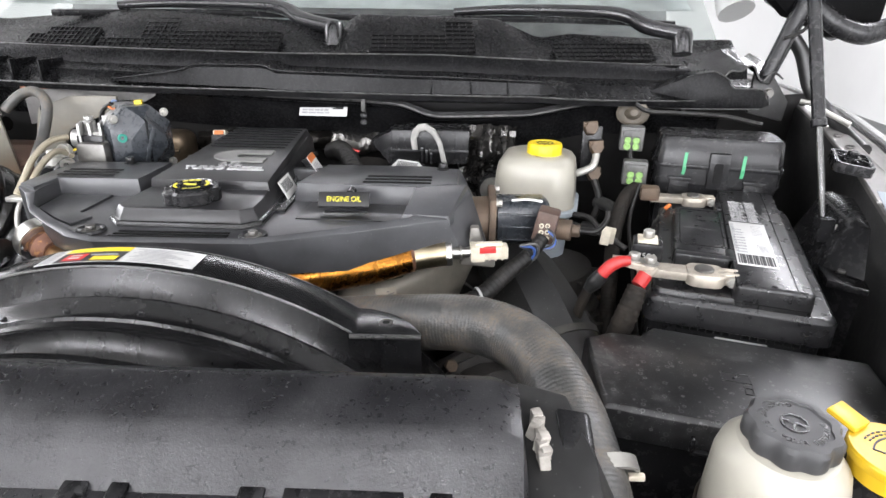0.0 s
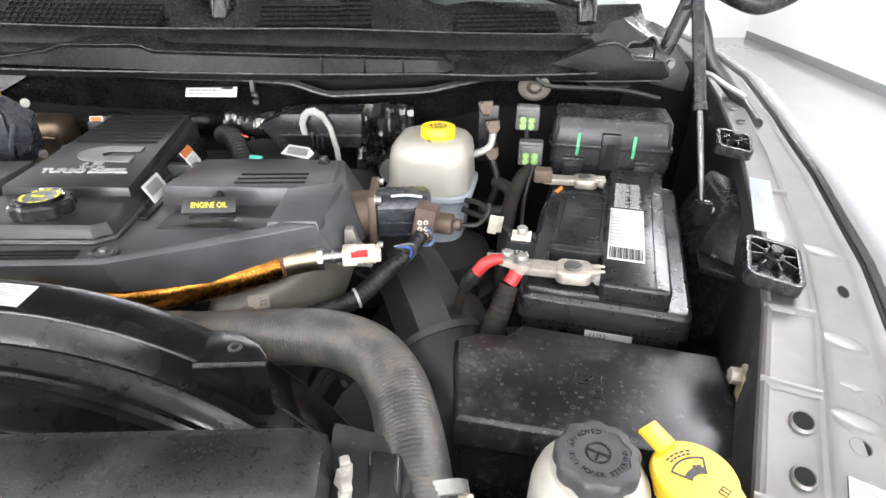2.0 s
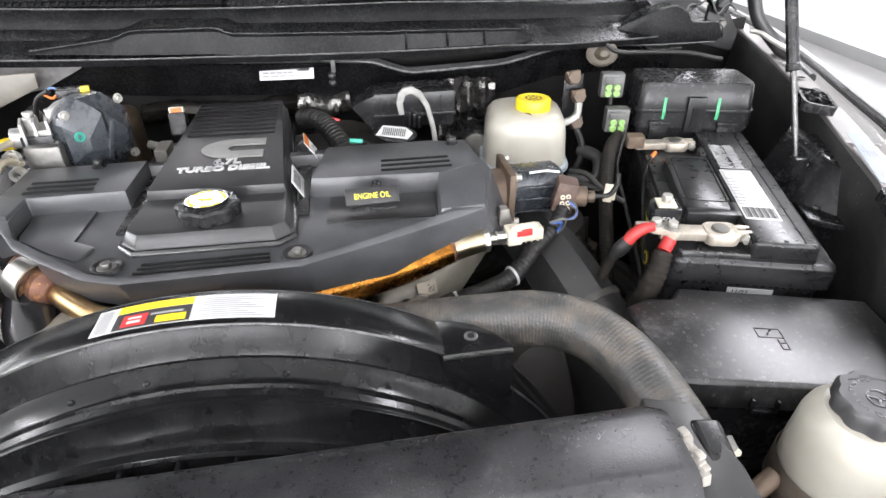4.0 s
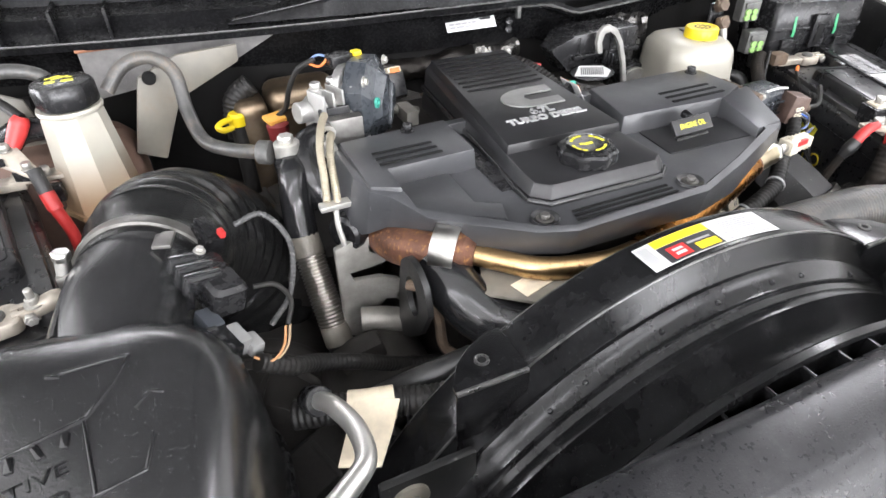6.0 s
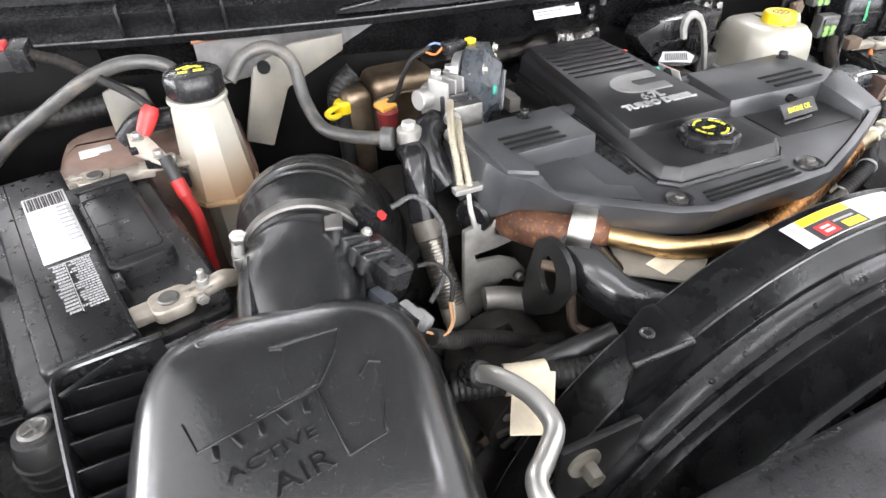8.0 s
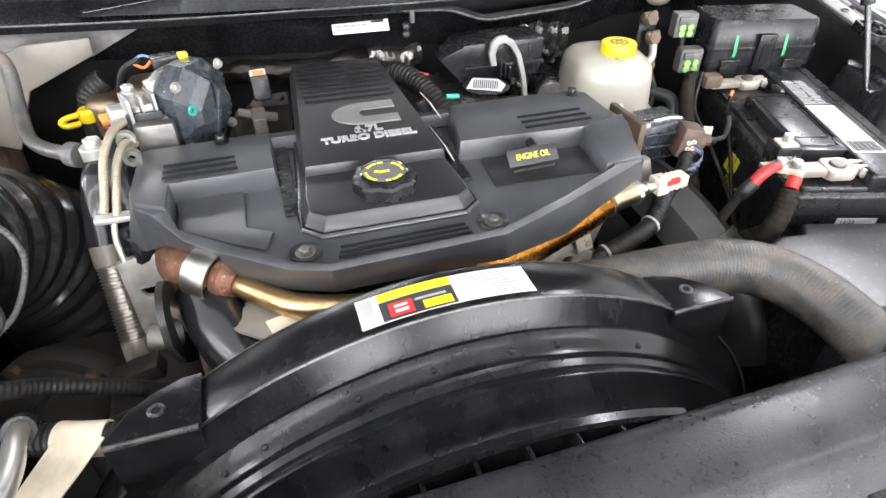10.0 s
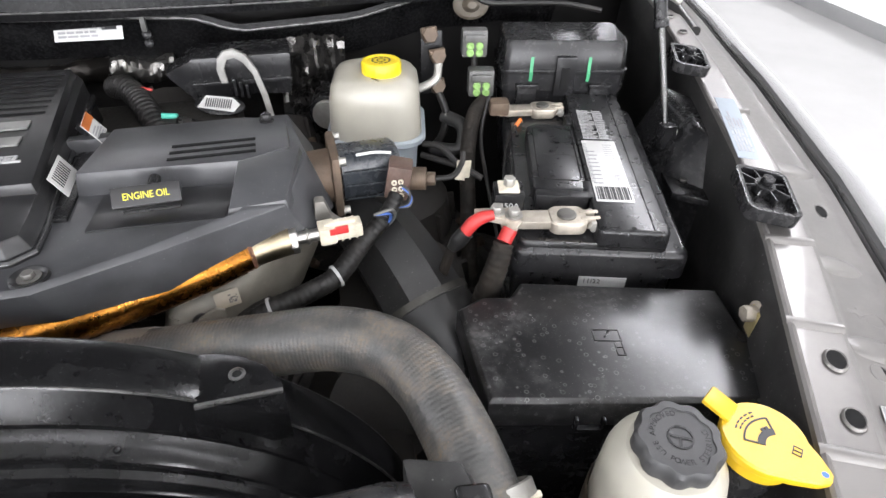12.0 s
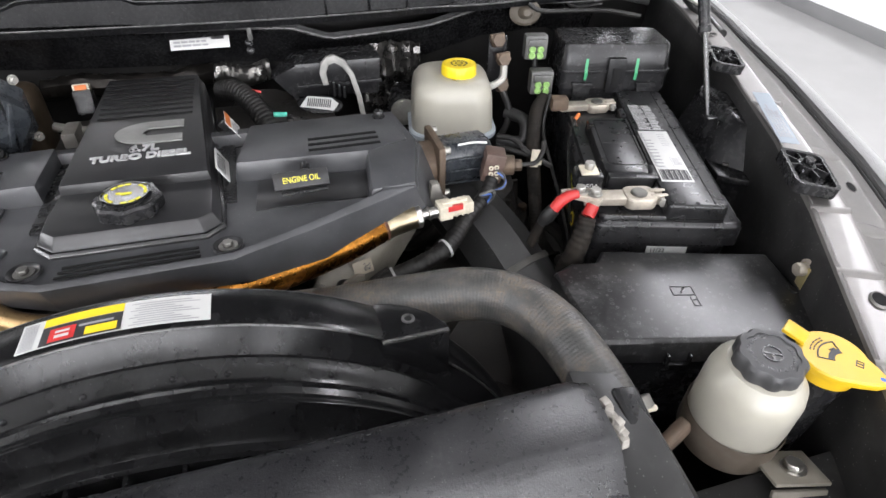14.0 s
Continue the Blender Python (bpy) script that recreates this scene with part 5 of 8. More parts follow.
part("upper_tank", loft([[(x, y, z) for x, y in rounded(0.122 + d, 0.132 + d, 0.034, 8)] for z, d in ((0.090, 0.002), (0.110, 0.0), (0.138, -0.003), (0.153, -0.008), (0.162, -0.020), (0.1655, -0.036), (0.167, -0.060))]), WHITE_TANK, br, "milky upper half")
part("neck", moved(lathe([(0.0, 0.150), (0.021, 0.150), (0.021, 0.166), (0.0, 0.166)], 28), pose(0.010, -0.012, 0)), WHITE_TANK, br)
cap = part("cap", moved(lathe([(0, 0.162), (0.0255, 0.162), (0.0262, 0.164), (0.0262, 0.180), (0.0245, 0.1825), (0.019, 0.183), (0.0185, 0.182), (0, 0.182)], 48, 24, 0.035), pose(0.010, -0.012, 0)), YELLOW, br, "yellow ribbed cap")
part("cap_print", moved(merge(*[moved(box(-0.0025, 0.0025, 0.010, 0.0125, 0.1822, 0.1826, 0), pose(0, 0, 0, 0, 0, 36 * k)) for k in range(10)], lathe([(0.0045, 0.1822), (0.006, 0.1822), (0.006, 0.1826), (0.0045, 0.1826)], 20)), pose(0.010, -0.012, 0)), INK, cap)

# ---- power steering reservoir and washer cap ----
ps = thing("power_steering_reservoir", "cream power steering bottle with black ribbed cap", "reservoir", pose(0.476, 0.336, 1.05), local=False)
PSM = pose(0.4765, 0.343, 1.098, 4, 0, 0) @ Matrix.Diagonal((0.84, 0.84, 0.84, 1))
part("bottle", moved(lathe([(0, 0), (0.045, 0.0), (0.049, 0.006), (0.050, 0.055), (0.049, 0.095), (0.046, 0.108), (0.036, 0.120), (0.028, 0.122), (0.028, 0.130), (0, 0.130)], 40), PSM), WHITE_TANK, ps, "cream bottle")
part("lower_band", moved(lathe([(0.0515, 0.0), (0.0525, 0.002), (0.0525, 0.040), (0.0515, 0.042)], 40), PSM), surface("smoky_brown_plastic", (0.075, 0.06, 0.045), 0.35, dust=0.2), ps, "smoky brown holder band")
pcap = part("cap", moved(lathe([(0, 0.122), (0.033, 0.122), (0.0345, 0.125), (0.0345, 0.138), (0.032, 0.1415), (0.026, 0.142), (0.0255, 0.1405), (0, 0.140)], 72, 9, 0.085, 1.4), PSM), surface("power_cap_plastic", (0.035, 0.035, 0.036), 0.5, dust=0.1), ps, "black lobed cap")
def ring_words(words, radius, start, step, size, inward):
    """Letters set round a circle, tops outward or inward."""
    for k, ch in enumerate(words):
        if ch != " ":
            a = start + step * k
            m = pose(0, 0, 0, 0, 0, a) @ pose(0, radius, 0.1402, 0, 0, 180 if inward else 0)
            part("raised_letter", moved(lettering(ch, size, 0.0006), PSM @ m), BLACK, pcap)


ring_words("USE APPROVED", 0.0208, 112, -11.5, 0.0062, False)
ring_words("POWER STEERING", 0.0208, 132, 10.5, 0.0062, True)
part("wheel_symbol", moved(merge(lathe([(0.0088, 0.1402), (0.0102, 0.1402), (0.0102, 0.1412), (0.0088, 0.1412)], 28), box(-0.009, 0.009, -0.001, 0.001, 0.1402, 0.1411, 0), box(-0.001, 0.001, -0.009, 0.0, 0.1402, 0.1411, 0)), PSM @ pose(0, 0, 0, 0, 0, -30)), BLACK, pcap)
part("bracket", moved(box(-0.026, 0.026, -0.020, 0.020, -0.002, 0.002, 0.0015), pose(0.500, 0.289, 1.109, -14, 4, -12)), ALLOY_BEIGE, ps, "pale metal bracket")
part("bracket_tab", moved(box(-0.026, 0.026, -0.002, 0.002, -0.030, 0.002, 0.0015), pose(0.496, 0.270, 1.104, -14, 4, -12)), ALLOY_BEIGE, ps)
part("bracket_bolt", moved(hexbolt(0.0085, 0.006, 0.011), pose(0.502, 0.288, 1.112, -14, 4, 10)), STEEL, ps)
part("hose_stub", rod((0.435, 0.35, 1.12), (0.40, 0.34, 1.10), 0.008), BROWN_CAST, ps)

wc = thing("washer_fluid_cap", "bright yellow washer fluid filler cap with tab", "cap", pose(0.543, 0.330, 1.196, 2, 0, 31) @ Matrix.Diagonal((0.89, 0.89, 1, 1)))
flap = [(0.032 * math.cos(radians(a)), 0.0325 * math.sin(radians(a))) for a in range(-55, 216, 10)]
tail = [(-0.020, -0.030), (-0.010, -0.044), (-0.003, -0.049), (0.004, -0.048), (0.012, -0.038)]
outline = flap + tail
part("flap", loft([[(x * 0.97, y * 0.97, -0.004) for x, y in outline], [(x, y, -0.002) for x, y in outline], [(x, y, 0.002) for x, y in outline], [(x * 0.96, y * 0.96, 0.0038) for x, y in outline]]), AMBER, wc)
part("skirt", lathe([(0, -0.016), (0.027, -0.016), (0.028, -0.003), (0, -0.003)], 36), AMBER, wc)
part("tab", moved(box(-0.010, 0.010, 0.026, 0.049, -0.002, 0.002, 0.0018), pose(0, 0, 0.001, 10, 0, 0)), AMBER, wc)
def arc_bars(radius, a0, a1, n, wide, fill=1.0):
    """Short bars along an arc about the fan's centre."""
    step = (a1 - a0) / n
    half = radius * radians(step) * fill / 2
    return [moved(box(-half, half, -wide / 2, wide / 2, 0, 0.0005, 0), pose(radius * math.cos(radians(a0 + step * (i + 0.5))), radius * math.sin(radians(a0 + step * (i + 0.5))) - 0.022, 0, 0, 0, a0 + step * (i + 0.5) - 90)) for i in range(n)]


icon = arc_bars(0.030, 55, 125, 14, 0.0014, 1.1) + arc_bars(0.014, 52, 128, 8, 0.0014, 1.1) + arc_bars(0.017, 56, 124, 6, 0.005, 1.05) + arc_bars(0.0205, 62, 84, 2, 0.003, 0.8) + arc_bars(0.034, 70, 110, 5, 0.0013, 0.6) + arc_bars(0.0375, 68, 112, 5, 0.0013, 0.6)
icon += [moved(box(-0.0007, 0.0007, 0.0135, 0.0305, 0, 0.0005, 0), Matrix.Translation((0, -0.022, 0)) @ pose(0, 0, 0, 0, 0, a)) for a in (-36, 36)]
part("icon", moved(merge(*icon), pose(0.001, 0.006, 0.0039, 0, 0, -8) @ Matrix.Diagonal((0.9, 0.9, 1, 1))), INK, wc, "black washer symbol")
part("book_icon", moved(merge(box(-0.004, 0.004, -0.0034, -0.0027, 0, 0.0004, 0), box(-0.004, 0.004, 0.0027, 0.0034, 0, 0.0004, 0), box(-0.004, -0.0033, -0.003, 0.003, 0, 0.0004, 0), box(0.0033, 0.004, -0.003, 0.003, 0, 0.0004, 0), box(-0.0004, 0.0004, -0.003, 0.003, 0, 0.0004, 0)), pose(0.004, -0.022, 0.0039, 0, 0, 10)), INK, wc)
part("blue_dot", moved(lathe([(0, 0), (0.0026, 0), (0.0026, 0.0005), (0, 0.0006)], 12), pose(-0.001, -0.043, 0.0033)), surface("blue_ink", (0.03, 0.12, 0.45), 0.5), wc)
part("filler_neck", rod((0, 0, -0.016), (0.004, 0.01, -0.14), 0.024), BLACK, wc)

# ---- hood strut, brackets and labels on the rail ----
st = thing("hood_strut", "black gas strut holding the open hood", "gas strut", pose(0.735, 0.76, 1.2), local=False)
S0, SD = Vector((0.735, 0.760, 1.202)), Vector((-0.045, 0.40, 0.915)).normalized()
part("rod", rod(S0, S0 + SD * 0.16, 0.0042), surface("dark_chrome", (0.10, 0.10, 0.10), 0.25, metal=0.9), st, "dark polished rod")
part("cylinder", rod(S0 + SD * 0.132, S0 + SD * 0.62, 0.0082), BLACK, st)
part("collar", rod(S0 + SD * 0.128, S0 + SD * 0.138, 0.0095), BLACK, st)
part("ball_socket", moved(box(-0.010, 0.010, -0.009, 0.009, -0.016, 0.016, 0.003), Matrix.Translation(S0 - SD * 0.006)), BLACK, st)
part("ball_stud", rod(S0 + Vector((0.004, 0, -0.004)), S0 + Vector((0.040, -0.006, -0.004)), 0.005), ZINC, st)


ls = thing("hood_strut", "black gas strut holding the passenger's side of the hood", "gas strut", pose(-0.758, 0.815, 1.2), local=False)
L0, LD = Vector((-0.758, 0.815, 1.208)), Vector((0.045, 0.40, 0.915)).normalized()
part("rod", rod(L0, L0 + LD * 0.16, 0.0042), surface("grey_strut_rod", (0.22, 0.22, 0.22), 0.3, metal=0.8), ls, "polished rod")
part("cylinder", rod(L0 + LD * 0.132, L0 + LD * 0.62, 0.0082), BLACK, ls)
part("collar", rod(L0 + LD * 0.128, L0 + LD * 0.138, 0.0095), BLACK, ls)
part("ball_socket", moved(box(-0.012, 0.012, -0.010, 0.010, -0.018, 0.016, 0.003), Matrix.Translation(L0 - LD * 0.006)), BLACK, ls)
part("ball_stud", rod(L0 + Vector((-0.004, 0, -0.004)), L0 + Vector((-0.055, -0.006, -0.004)), 0.005), ZINC, ls)


def spider(m, w, d, label):
    b = thing("rail_bracket", label, "bracket", m, group="brackets on the fender rail")
    outer = rounded(w, d, 0.012)
    hole = rounded(w - 0.012, d - 0.012, 0.008)
    part("frame", loft([[(x, y, -0.014) for x, y in outer], [(x, y, 0.0) for x, y in outer], [(x, y, 0.0) for x, y in hole], [(x, y, -0.009) for x, y in hole]], 0.0008), BLACK, b)
    part("floor", prism(hole, -0.012, -0.009, 0), BLACK, b)
    for k in range(8):
        part("spoke", moved(box(0.008, w * 0.47, -0.0012, 0.0012, -0.010, -0.001, 0.0005), pose(0, 0.012, 0, 0, 0, 45 * k + 15)), BLACK, b)
    part("boss", moved(lathe([(0.0, -0.015), (0.013, -0.015), (0.013, -0.001), (0.010, 0.0), (0, 0.0)], 24), pose(0, 0.012, 0)), BLACK, b)
    part("bolt", moved(hexbolt(0.0085, 0.006, 0.0105), pose(0, 0.012, 0.001)), BLACK, b)
    return b


spider(pose(0.708, 0.550, 1.240, 6, 8, -24) @ Matrix.Diagonal((0.8, 0.86, 1, 1)), 0.066, 0.088, "black plastic rail bracket with spokes and bolt")
spider(pose(0.797, 0.830, 1.274, 6, 8, -22) @ Matrix.Diagonal((0.86, 0.8, 1, 1)), 0.056, 0.082, "small black plastic rail bracket with bolt, beside the strut")
rl = thing("rail_label", "pale information label on the fender rail", "label", pose(0.757, 0.668, 1.2475, 6, 3, -23))
part("paper", box(-0.012, 0.012, -0.066, 0.066, 0, 0.0008, 0.0002), surface("pale_blue_label", (0.30, 0.34, 0.38), 0.8, vary=0.04), rl)
part("print", moved(bars(0.085, 0.018, 5, 12), pose(0, -0.01, 0.0008, 0, 0, 90)), INK_GREY, rl)

# ---- passenger's side: intake box and duct ----
AX, AY = -0.514, 0.468
ab = thing("air_filter_box", "glossy black plastic air filter box with embossed bars", "air box", pose(AX, AY, 1.0), local=False)


def dome(a, b, z, n=56, ex=4.0, dx=-0.007, dy=0.0, rot=-8):
    ring = []
    for i in range(n):
        t = 2 * math.pi * i / n
        c, s = math.cos(t), math.sin(t)
        x = a * math.copysign(abs(c) ** (2 / ex), c)
        y = b * math.copysign(abs(s) ** (2 / ex), s)
        r = radians(rot)
        ring.append((AX + dx + x * math.cos(r) - y * math.sin(r), AY + dy + x * math.sin(r) + y * math.cos(r), z))
    return ring


def tilt(ring):
    return [(x, y, z + 0.16 * (y - AY - 0.03)) for x, y, z in ring]


LID_RINGS = ((0.117, 0.137, 1.10), (0.115, 0.134, 1.17), (0.110, 0.128, 1.213), (0.102, 0.120, 1.232), (0.091, 0.109, 1.246), (0.075, 0.094, 1.253), (0.045, 0.062, 1.257))
part("lid", loft([tilt(dome(a, b, z)) for a, b, z in LID_RINGS]), AIR_BOX, ab)
part("lower_box", loft([dome(0.118, 0.142, 0.86), dome(0.120, 0.144, 1.08), dome(0.122, 0.146, 1.10), dome(0.118, 0.142, 1.105)]), BLACK, ab)


def lid_height(x, y):
    """Height of the domed lid over a point of the plan."""
    c, n = math.cos(radians(-8)), math.sin(radians(-8))
    px_, py_ = x - AX + 0.007, y - AY
    u, v = px_ * c + py_ * n, py_ * c - px_ * n
    reach_ = [((abs(u / a) ** 4 + abs(v / b) ** 4) ** 0.25, z) for a, b, z in LID_RINGS]
    z = LID_RINGS[-1][2]
    for (f0, z0), (f1, z1) in zip(reach_, reach_[1:]):
        if f0 <= 1.0 <= f1:
            z = z0 + (z1 - z0) * (1.0 - f0) / (f1 - f0)
    return z + 0.16 * (y - AY - 0.03)


def raised_line(x0, y0, x1, y1, wide=0.0009, high=0.0017):
    """A moulded ridge on the lid between two of its points."""
    a, b = Vector((x0, y0, lid_height(x0, y0))), Vector((x1, y1, lid_height(x1, y1)))
    return moved(box(-wide, wide, -0.002, high, 0, (b - a).length, 0.0006), along(a, b))


for x0, y0, x1, y1 in ((-0.521, 0.534, -0.472, 0.535), (-0.472, 0.535, -0.481, 0.515), (-0.481, 0.515, -0.498, 0.494), (-0.499, 0.492, -0.494, 0.442), (-0.494, 0.442, -0.468, 0.448), (-0.471, 0.491, -0.462, 0.501), (-0.462, 0.501, -0.454, 0.498), (-0.582, 0.502, -0.576, 0.479), (-0.576, 0.479, -0.498, 0.494), (-0.521, 0.534, -0.513, 0.531), (-0.462, 0.470, -0.468, 0.448)):
    part("embossed_edge", raised_line(x0, y0, x1, y1), EMBOSS, ab)
for k in range(5):
    x0, y0 = -0.566 + 0.0142 * k, 0.4735 + 0.0024 * k
    part("embossed_mark", moved(box(-0.0022, 0.0022, -0.0050, 0.0050, -0.002, 0.0014, 0.0006), pose(x0, y0, lid_height(x0, y0), 9, 0, 9.5) @ pose(0, 0, 0, 0, 0, (-18, 16, -10, 14, -16)[k])), EMBOSS, ab)
part("embossed_word", moved(lettering("ACTIVE", 0.0118, 0.0010), pose(-0.535, 0.4605, lid_height(-0.535, 0.4605) + 0.0004, 9, 0, 10) @ Matrix.Diagonal((1.45, 1, 1, 1))), EMBOSS, ab, "embossed letters")
part("embossed_word", moved(lettering("AIR", 0.0190, 0.0010), pose(-0.5215, 0.4425, lid_height(-0.5215, 0.4425) + 0.0004, 9, 0, 10) @ Matrix.Diagonal((1.3, 1, 1, 1))), EMBOSS, ab, "embossed letters")
for px_, py_ in ((-0.545, 0.565), (-0.562, 0.560)):
    part("ejector_mark", moved(lathe([(0.0025, 0), (0.0035, 0.0006), (0.0045, 0)], 14), pose(px_, py_, lid_height(px_, py_), 9, 0, 0)), AIR_BOX, ab)

BELLOWS = surface("glossy_bellows_rubber", (0.013, 0.013, 0.013), 0.20, spec=0.6, vary=0.15, dust=0.02, speck=0.15, grain=0.04)
duct = thing("intake_duct", "black air intake duct with ribbed rubber bellows", "air duct", pose(-0.45, 0.7, 1.1), local=False)
part("neck", tube([(-0.500, 0.520, 1.190), (-0.493, 0.575, 1.206), (-0.481, 0.630, 1.218), (-0.469, 0.672, 1.221)], [0.052, 0.054, 0.055, 0.0555], 40, 8), AIR_BOX, duct, "smooth plastic neck")
part("neck_flange", moved(lathe([(0.050, -0.004), (0.062, -0.004), (0.0635, 0.0), (0.062, 0.004), (0.050, 0.004)], 44), along((-0.495, 0.556, 1.200), (-0.482, 0.625, 1.216)) @ Matrix.Diagonal((1.05, 1.0, 1, 1))), AIR_BOX, duct, "raised flange at the lid")
for sx, sz in ((-0.523, 1.252), (-0.432, 1.247)):
    part("neck_rib", tube([(sx, 0.585, sz), (sx + 0.008, 0.652, sz + 0.004)], 0.0034, 8, 4), BLACK_GLOSS, duct)
AXD = along((-0.465, 0.676, 1.221), (-0.456, 0.716, 1.219))
part("band_clamp", moved(lathe([(0.0575, -0.0065), (0.0612, -0.0060), (0.0618, 0.0), (0.0612, 0.0060), (0.0575, 0.0065)], 48), AXD), DARK_ZINC, duct, "flat steel band clamp")
for k in range(9):
    part("clamp_slot", moved(box(-0.0009, 0.0009, -0.0040, 0.0040, 0.0608, 0.0622, 0.0003), AXD @ pose(0, 0, 0, 90, 0, 0) @ pose(0, 0, 0, 0, -46 + 4.2 * k, 0)), SLOT, duct)
part("clamp_clip", moved(box(-0.0110, 0.0110, -0.0075, 0.0075, 0.0605, 0.0640, 0.0012), along((-0.443, 0.651, 1.214), (-0.441, 0.6505, 1.273)) @ pose(0, 0, -0.005, 0, 0, 0)), DARK_ZINC, duct, "flat clip on the band")
part("clamp_screw", merge(rod((-0.524, 0.668, 1.240), (-0.520, 0.672, 1.262), 0.0062), moved(hexbolt(0.0075, 0.008), pose(-0.520, 0.672, 1.262, 0, 10, 0)), box(-0.529, -0.516, 0.662, 0.680, 1.236, 1.252, 0.003)), STEEL, duct, "bright clamp screw")
part("cuff", tube([(-0.467, 0.664, 1.221), (-0.462, 0.690, 1.221), (-0.456, 0.712, 1.219)], [0.0580, 0.0600, 0.0665], 44, 6), BELLOWS, duct)
ribs = [0.0625 + 0.0235 * min(1.0, k / 26) + (0.0, 0.0018, 0.0034, 0.0022)[k % 4] for k in range(45)]
part("bellows", tube([(-0.458, 0.706, 1.219), (-0.448, 0.745, 1.207), (-0.434, 0.785, 1.180), (-0.416, 0.815, 1.140), (-0.395, 0.832, 1.085), (-0.38, 0.84, 1.03)], ribs, 52, 28), BELLOWS, duct, "ribbed rubber bellows")
maf = thing("air_flow_sensor", "black air flow sensor with red-locked plug on the duct", "sensor", pose(-0.40, 0.63, 1.24), local=False)
part("body", moved(loft([[(x, y, z) for x, y in rounded(0.030 - d, 0.054 - d, 0.006)] for z, d in ((-0.016, 0.0), (0.006, 0.0), (0.010, 0.006))]), pose(-0.411, 0.617, 1.243, 12, 14, 24)), BLACK, maf)
MFM = pose(-0.424, 0.621, 1.254, 12, 16, 26)
FIN = surface("shiny_black_fin", (0.03, 0.03, 0.031), 0.13, spec=1.0, grain=0.02)
part("flange", moved(box(-0.015, 0.012, -0.019, 0.019, -0.010, 0.006, 0.003), MFM), BLACK_GLOSS, maf, "ribbed glossy flange")
for k in range(3):
    part("flange_fin", moved(box(-0.0170, 0.0135, -0.018 + 0.0125 * k, -0.0105 + 0.0125 * k, -0.010, 0.0090, 0.0022), MFM), FIN, maf)
part("flange_screw", moved(hexbolt(0.0032, 0.003, 0.0048), MFM @ pose(0.010, 0.012, 0.010)), ZINC, maf)
part("plug", moved(merge(box(-0.009, 0.009, -0.013, 0.013, -0.012, 0.008, 0.002), box(-0.005, 0.005, -0.010, 0.015, 0.007, 0.011, 0.001)), pose(-0.409, 0.664, 1.256, 14, 10, 22)), BLACK, maf)
part("lock_tab", moved(box(-0.0025, 0.0025, -0.004, 0.004, -0.003, 0.003, 0.001), pose(-0.397, 0.652, 1.264, 14, 10, 22)), RED, maf, "red lock tab")
part("sleeve_wire", tube([(-0.385, 0.660, 1.264), (-0.360, 0.660, 1.268), (-0.344, 0.640, 1.245), (-0.355, 0.610, 1.215), (-0.378, 0.592, 1.200)], 0.0022, 8, 8, rib=0.004, amp=0.0005), surface("speckled_sleeve", (0.04, 0.04, 0.04), 0.6, second=(0.18, 0.17, 0.16), second_at=0.62, patch=30), maf)
pg = thing("wire_plug", "grey and pale wire plug on its loom beside the air box", "connector", pose(-0.41, 0.55, 1.2), local=False)
PGM = pose(-0.420, 0.570, 1.222, 12, 14, 26) @ Matrix.Diagonal((0.9, 0.9, 0.9, 1))
part("housing", moved(box(-0.018, 0.012, -0.022, 0.011, -0.012, 0.005, 0.002), PGM), BLACK_GLOSS, pg)
for k in range(3):
    part("housing_fin", moved(box(-0.022, 0.003, -0.022 + 0.0125 * k, -0.015 + 0.0125 * k, -0.010, 0.0075, 0.0018), PGM), FIN, pg, "shiny fin")
part("dark_half", moved(box(-0.004, 0.012, 0.008, 0.032, -0.008, 0.008, 0.002), PGM), surface("slate_connector", (0.045, 0.050, 0.058), 0.4), pg)
part("clear_lock", moved(merge(box(0.010, 0.022, -0.020, 0.006, -0.012, 0.006, 0.003), box(0.018, 0.032, -0.026, -0.006, -0.014, 0.001, 0.004)), PGM), surface("pale_lock", (0.20, 0.20, 0.195), 0.22), pg)
part("orange_wire", tube([(-0.398, 0.552, 1.208), (-0.386, 0.546, 1.204), (-0.374, 0.556, 1.206), (-0.368, 0.572, 1.212)], 0.0011, 8, 6), surface("faded_orange_wire", (0.36, 0.18, 0.08), 0.5), pg)
part("second_wire", tube([(-0.398, 0.554, 1.206), (-0.384, 0.549, 1.201), (-0.371, 0.558, 1.203), (-0.364, 0.574, 1.211)], 0.0011, 8, 6), surface("tan_wire", (0.30, 0.22, 0.14), 0.5), pg)
part("loom_loop", tube([(-0.366, 0.573, 1.212), (-0.358, 0.590, 1.222), (-0.366, 0.606, 1.230), (-0.384, 0.606, 1.234)], 0.0022, 10, 6), LOOM, pg)
part("loom", tube([(-0.396, 0.548, 1.205), (-0.372, 0.556, 1.182), (-0.35, 0.572, 1.160), (-0.31, 0.585, 1.13), (-0.262, 0.600, 1.09), (-0.22, 0.60, 1.075)], 0.0075, 12, 8, rib=0.005, amp=0.0005), LOOM, pg)

# ---- passenger's battery ----
LBM = pose(-0.6595, 0.8145, 1.0285, -2.6, 0, 193.1)
lb = copy_thing(bat, LBM)
tagged(lb, "black car battery with white labels beside the intake duct", "battery")
c2 = battery_clamp("battery_clamp", "pale oxidised battery clamp on the front post", LBM @ pose(-0.0385, 0.134, 0.179, 0, 0, 178) @ Matrix.Diagonal((1.05, 1.05, 1.1, 1)))
part("cable_end", tube([(0.028, -0.004, 0.010), (0.044, -0.002, 0.012), (0.056, 0.004, 0.004)], [0.007, 0.008, 0.0075], 12, 4), LEAD, c2, "crimped cable end")
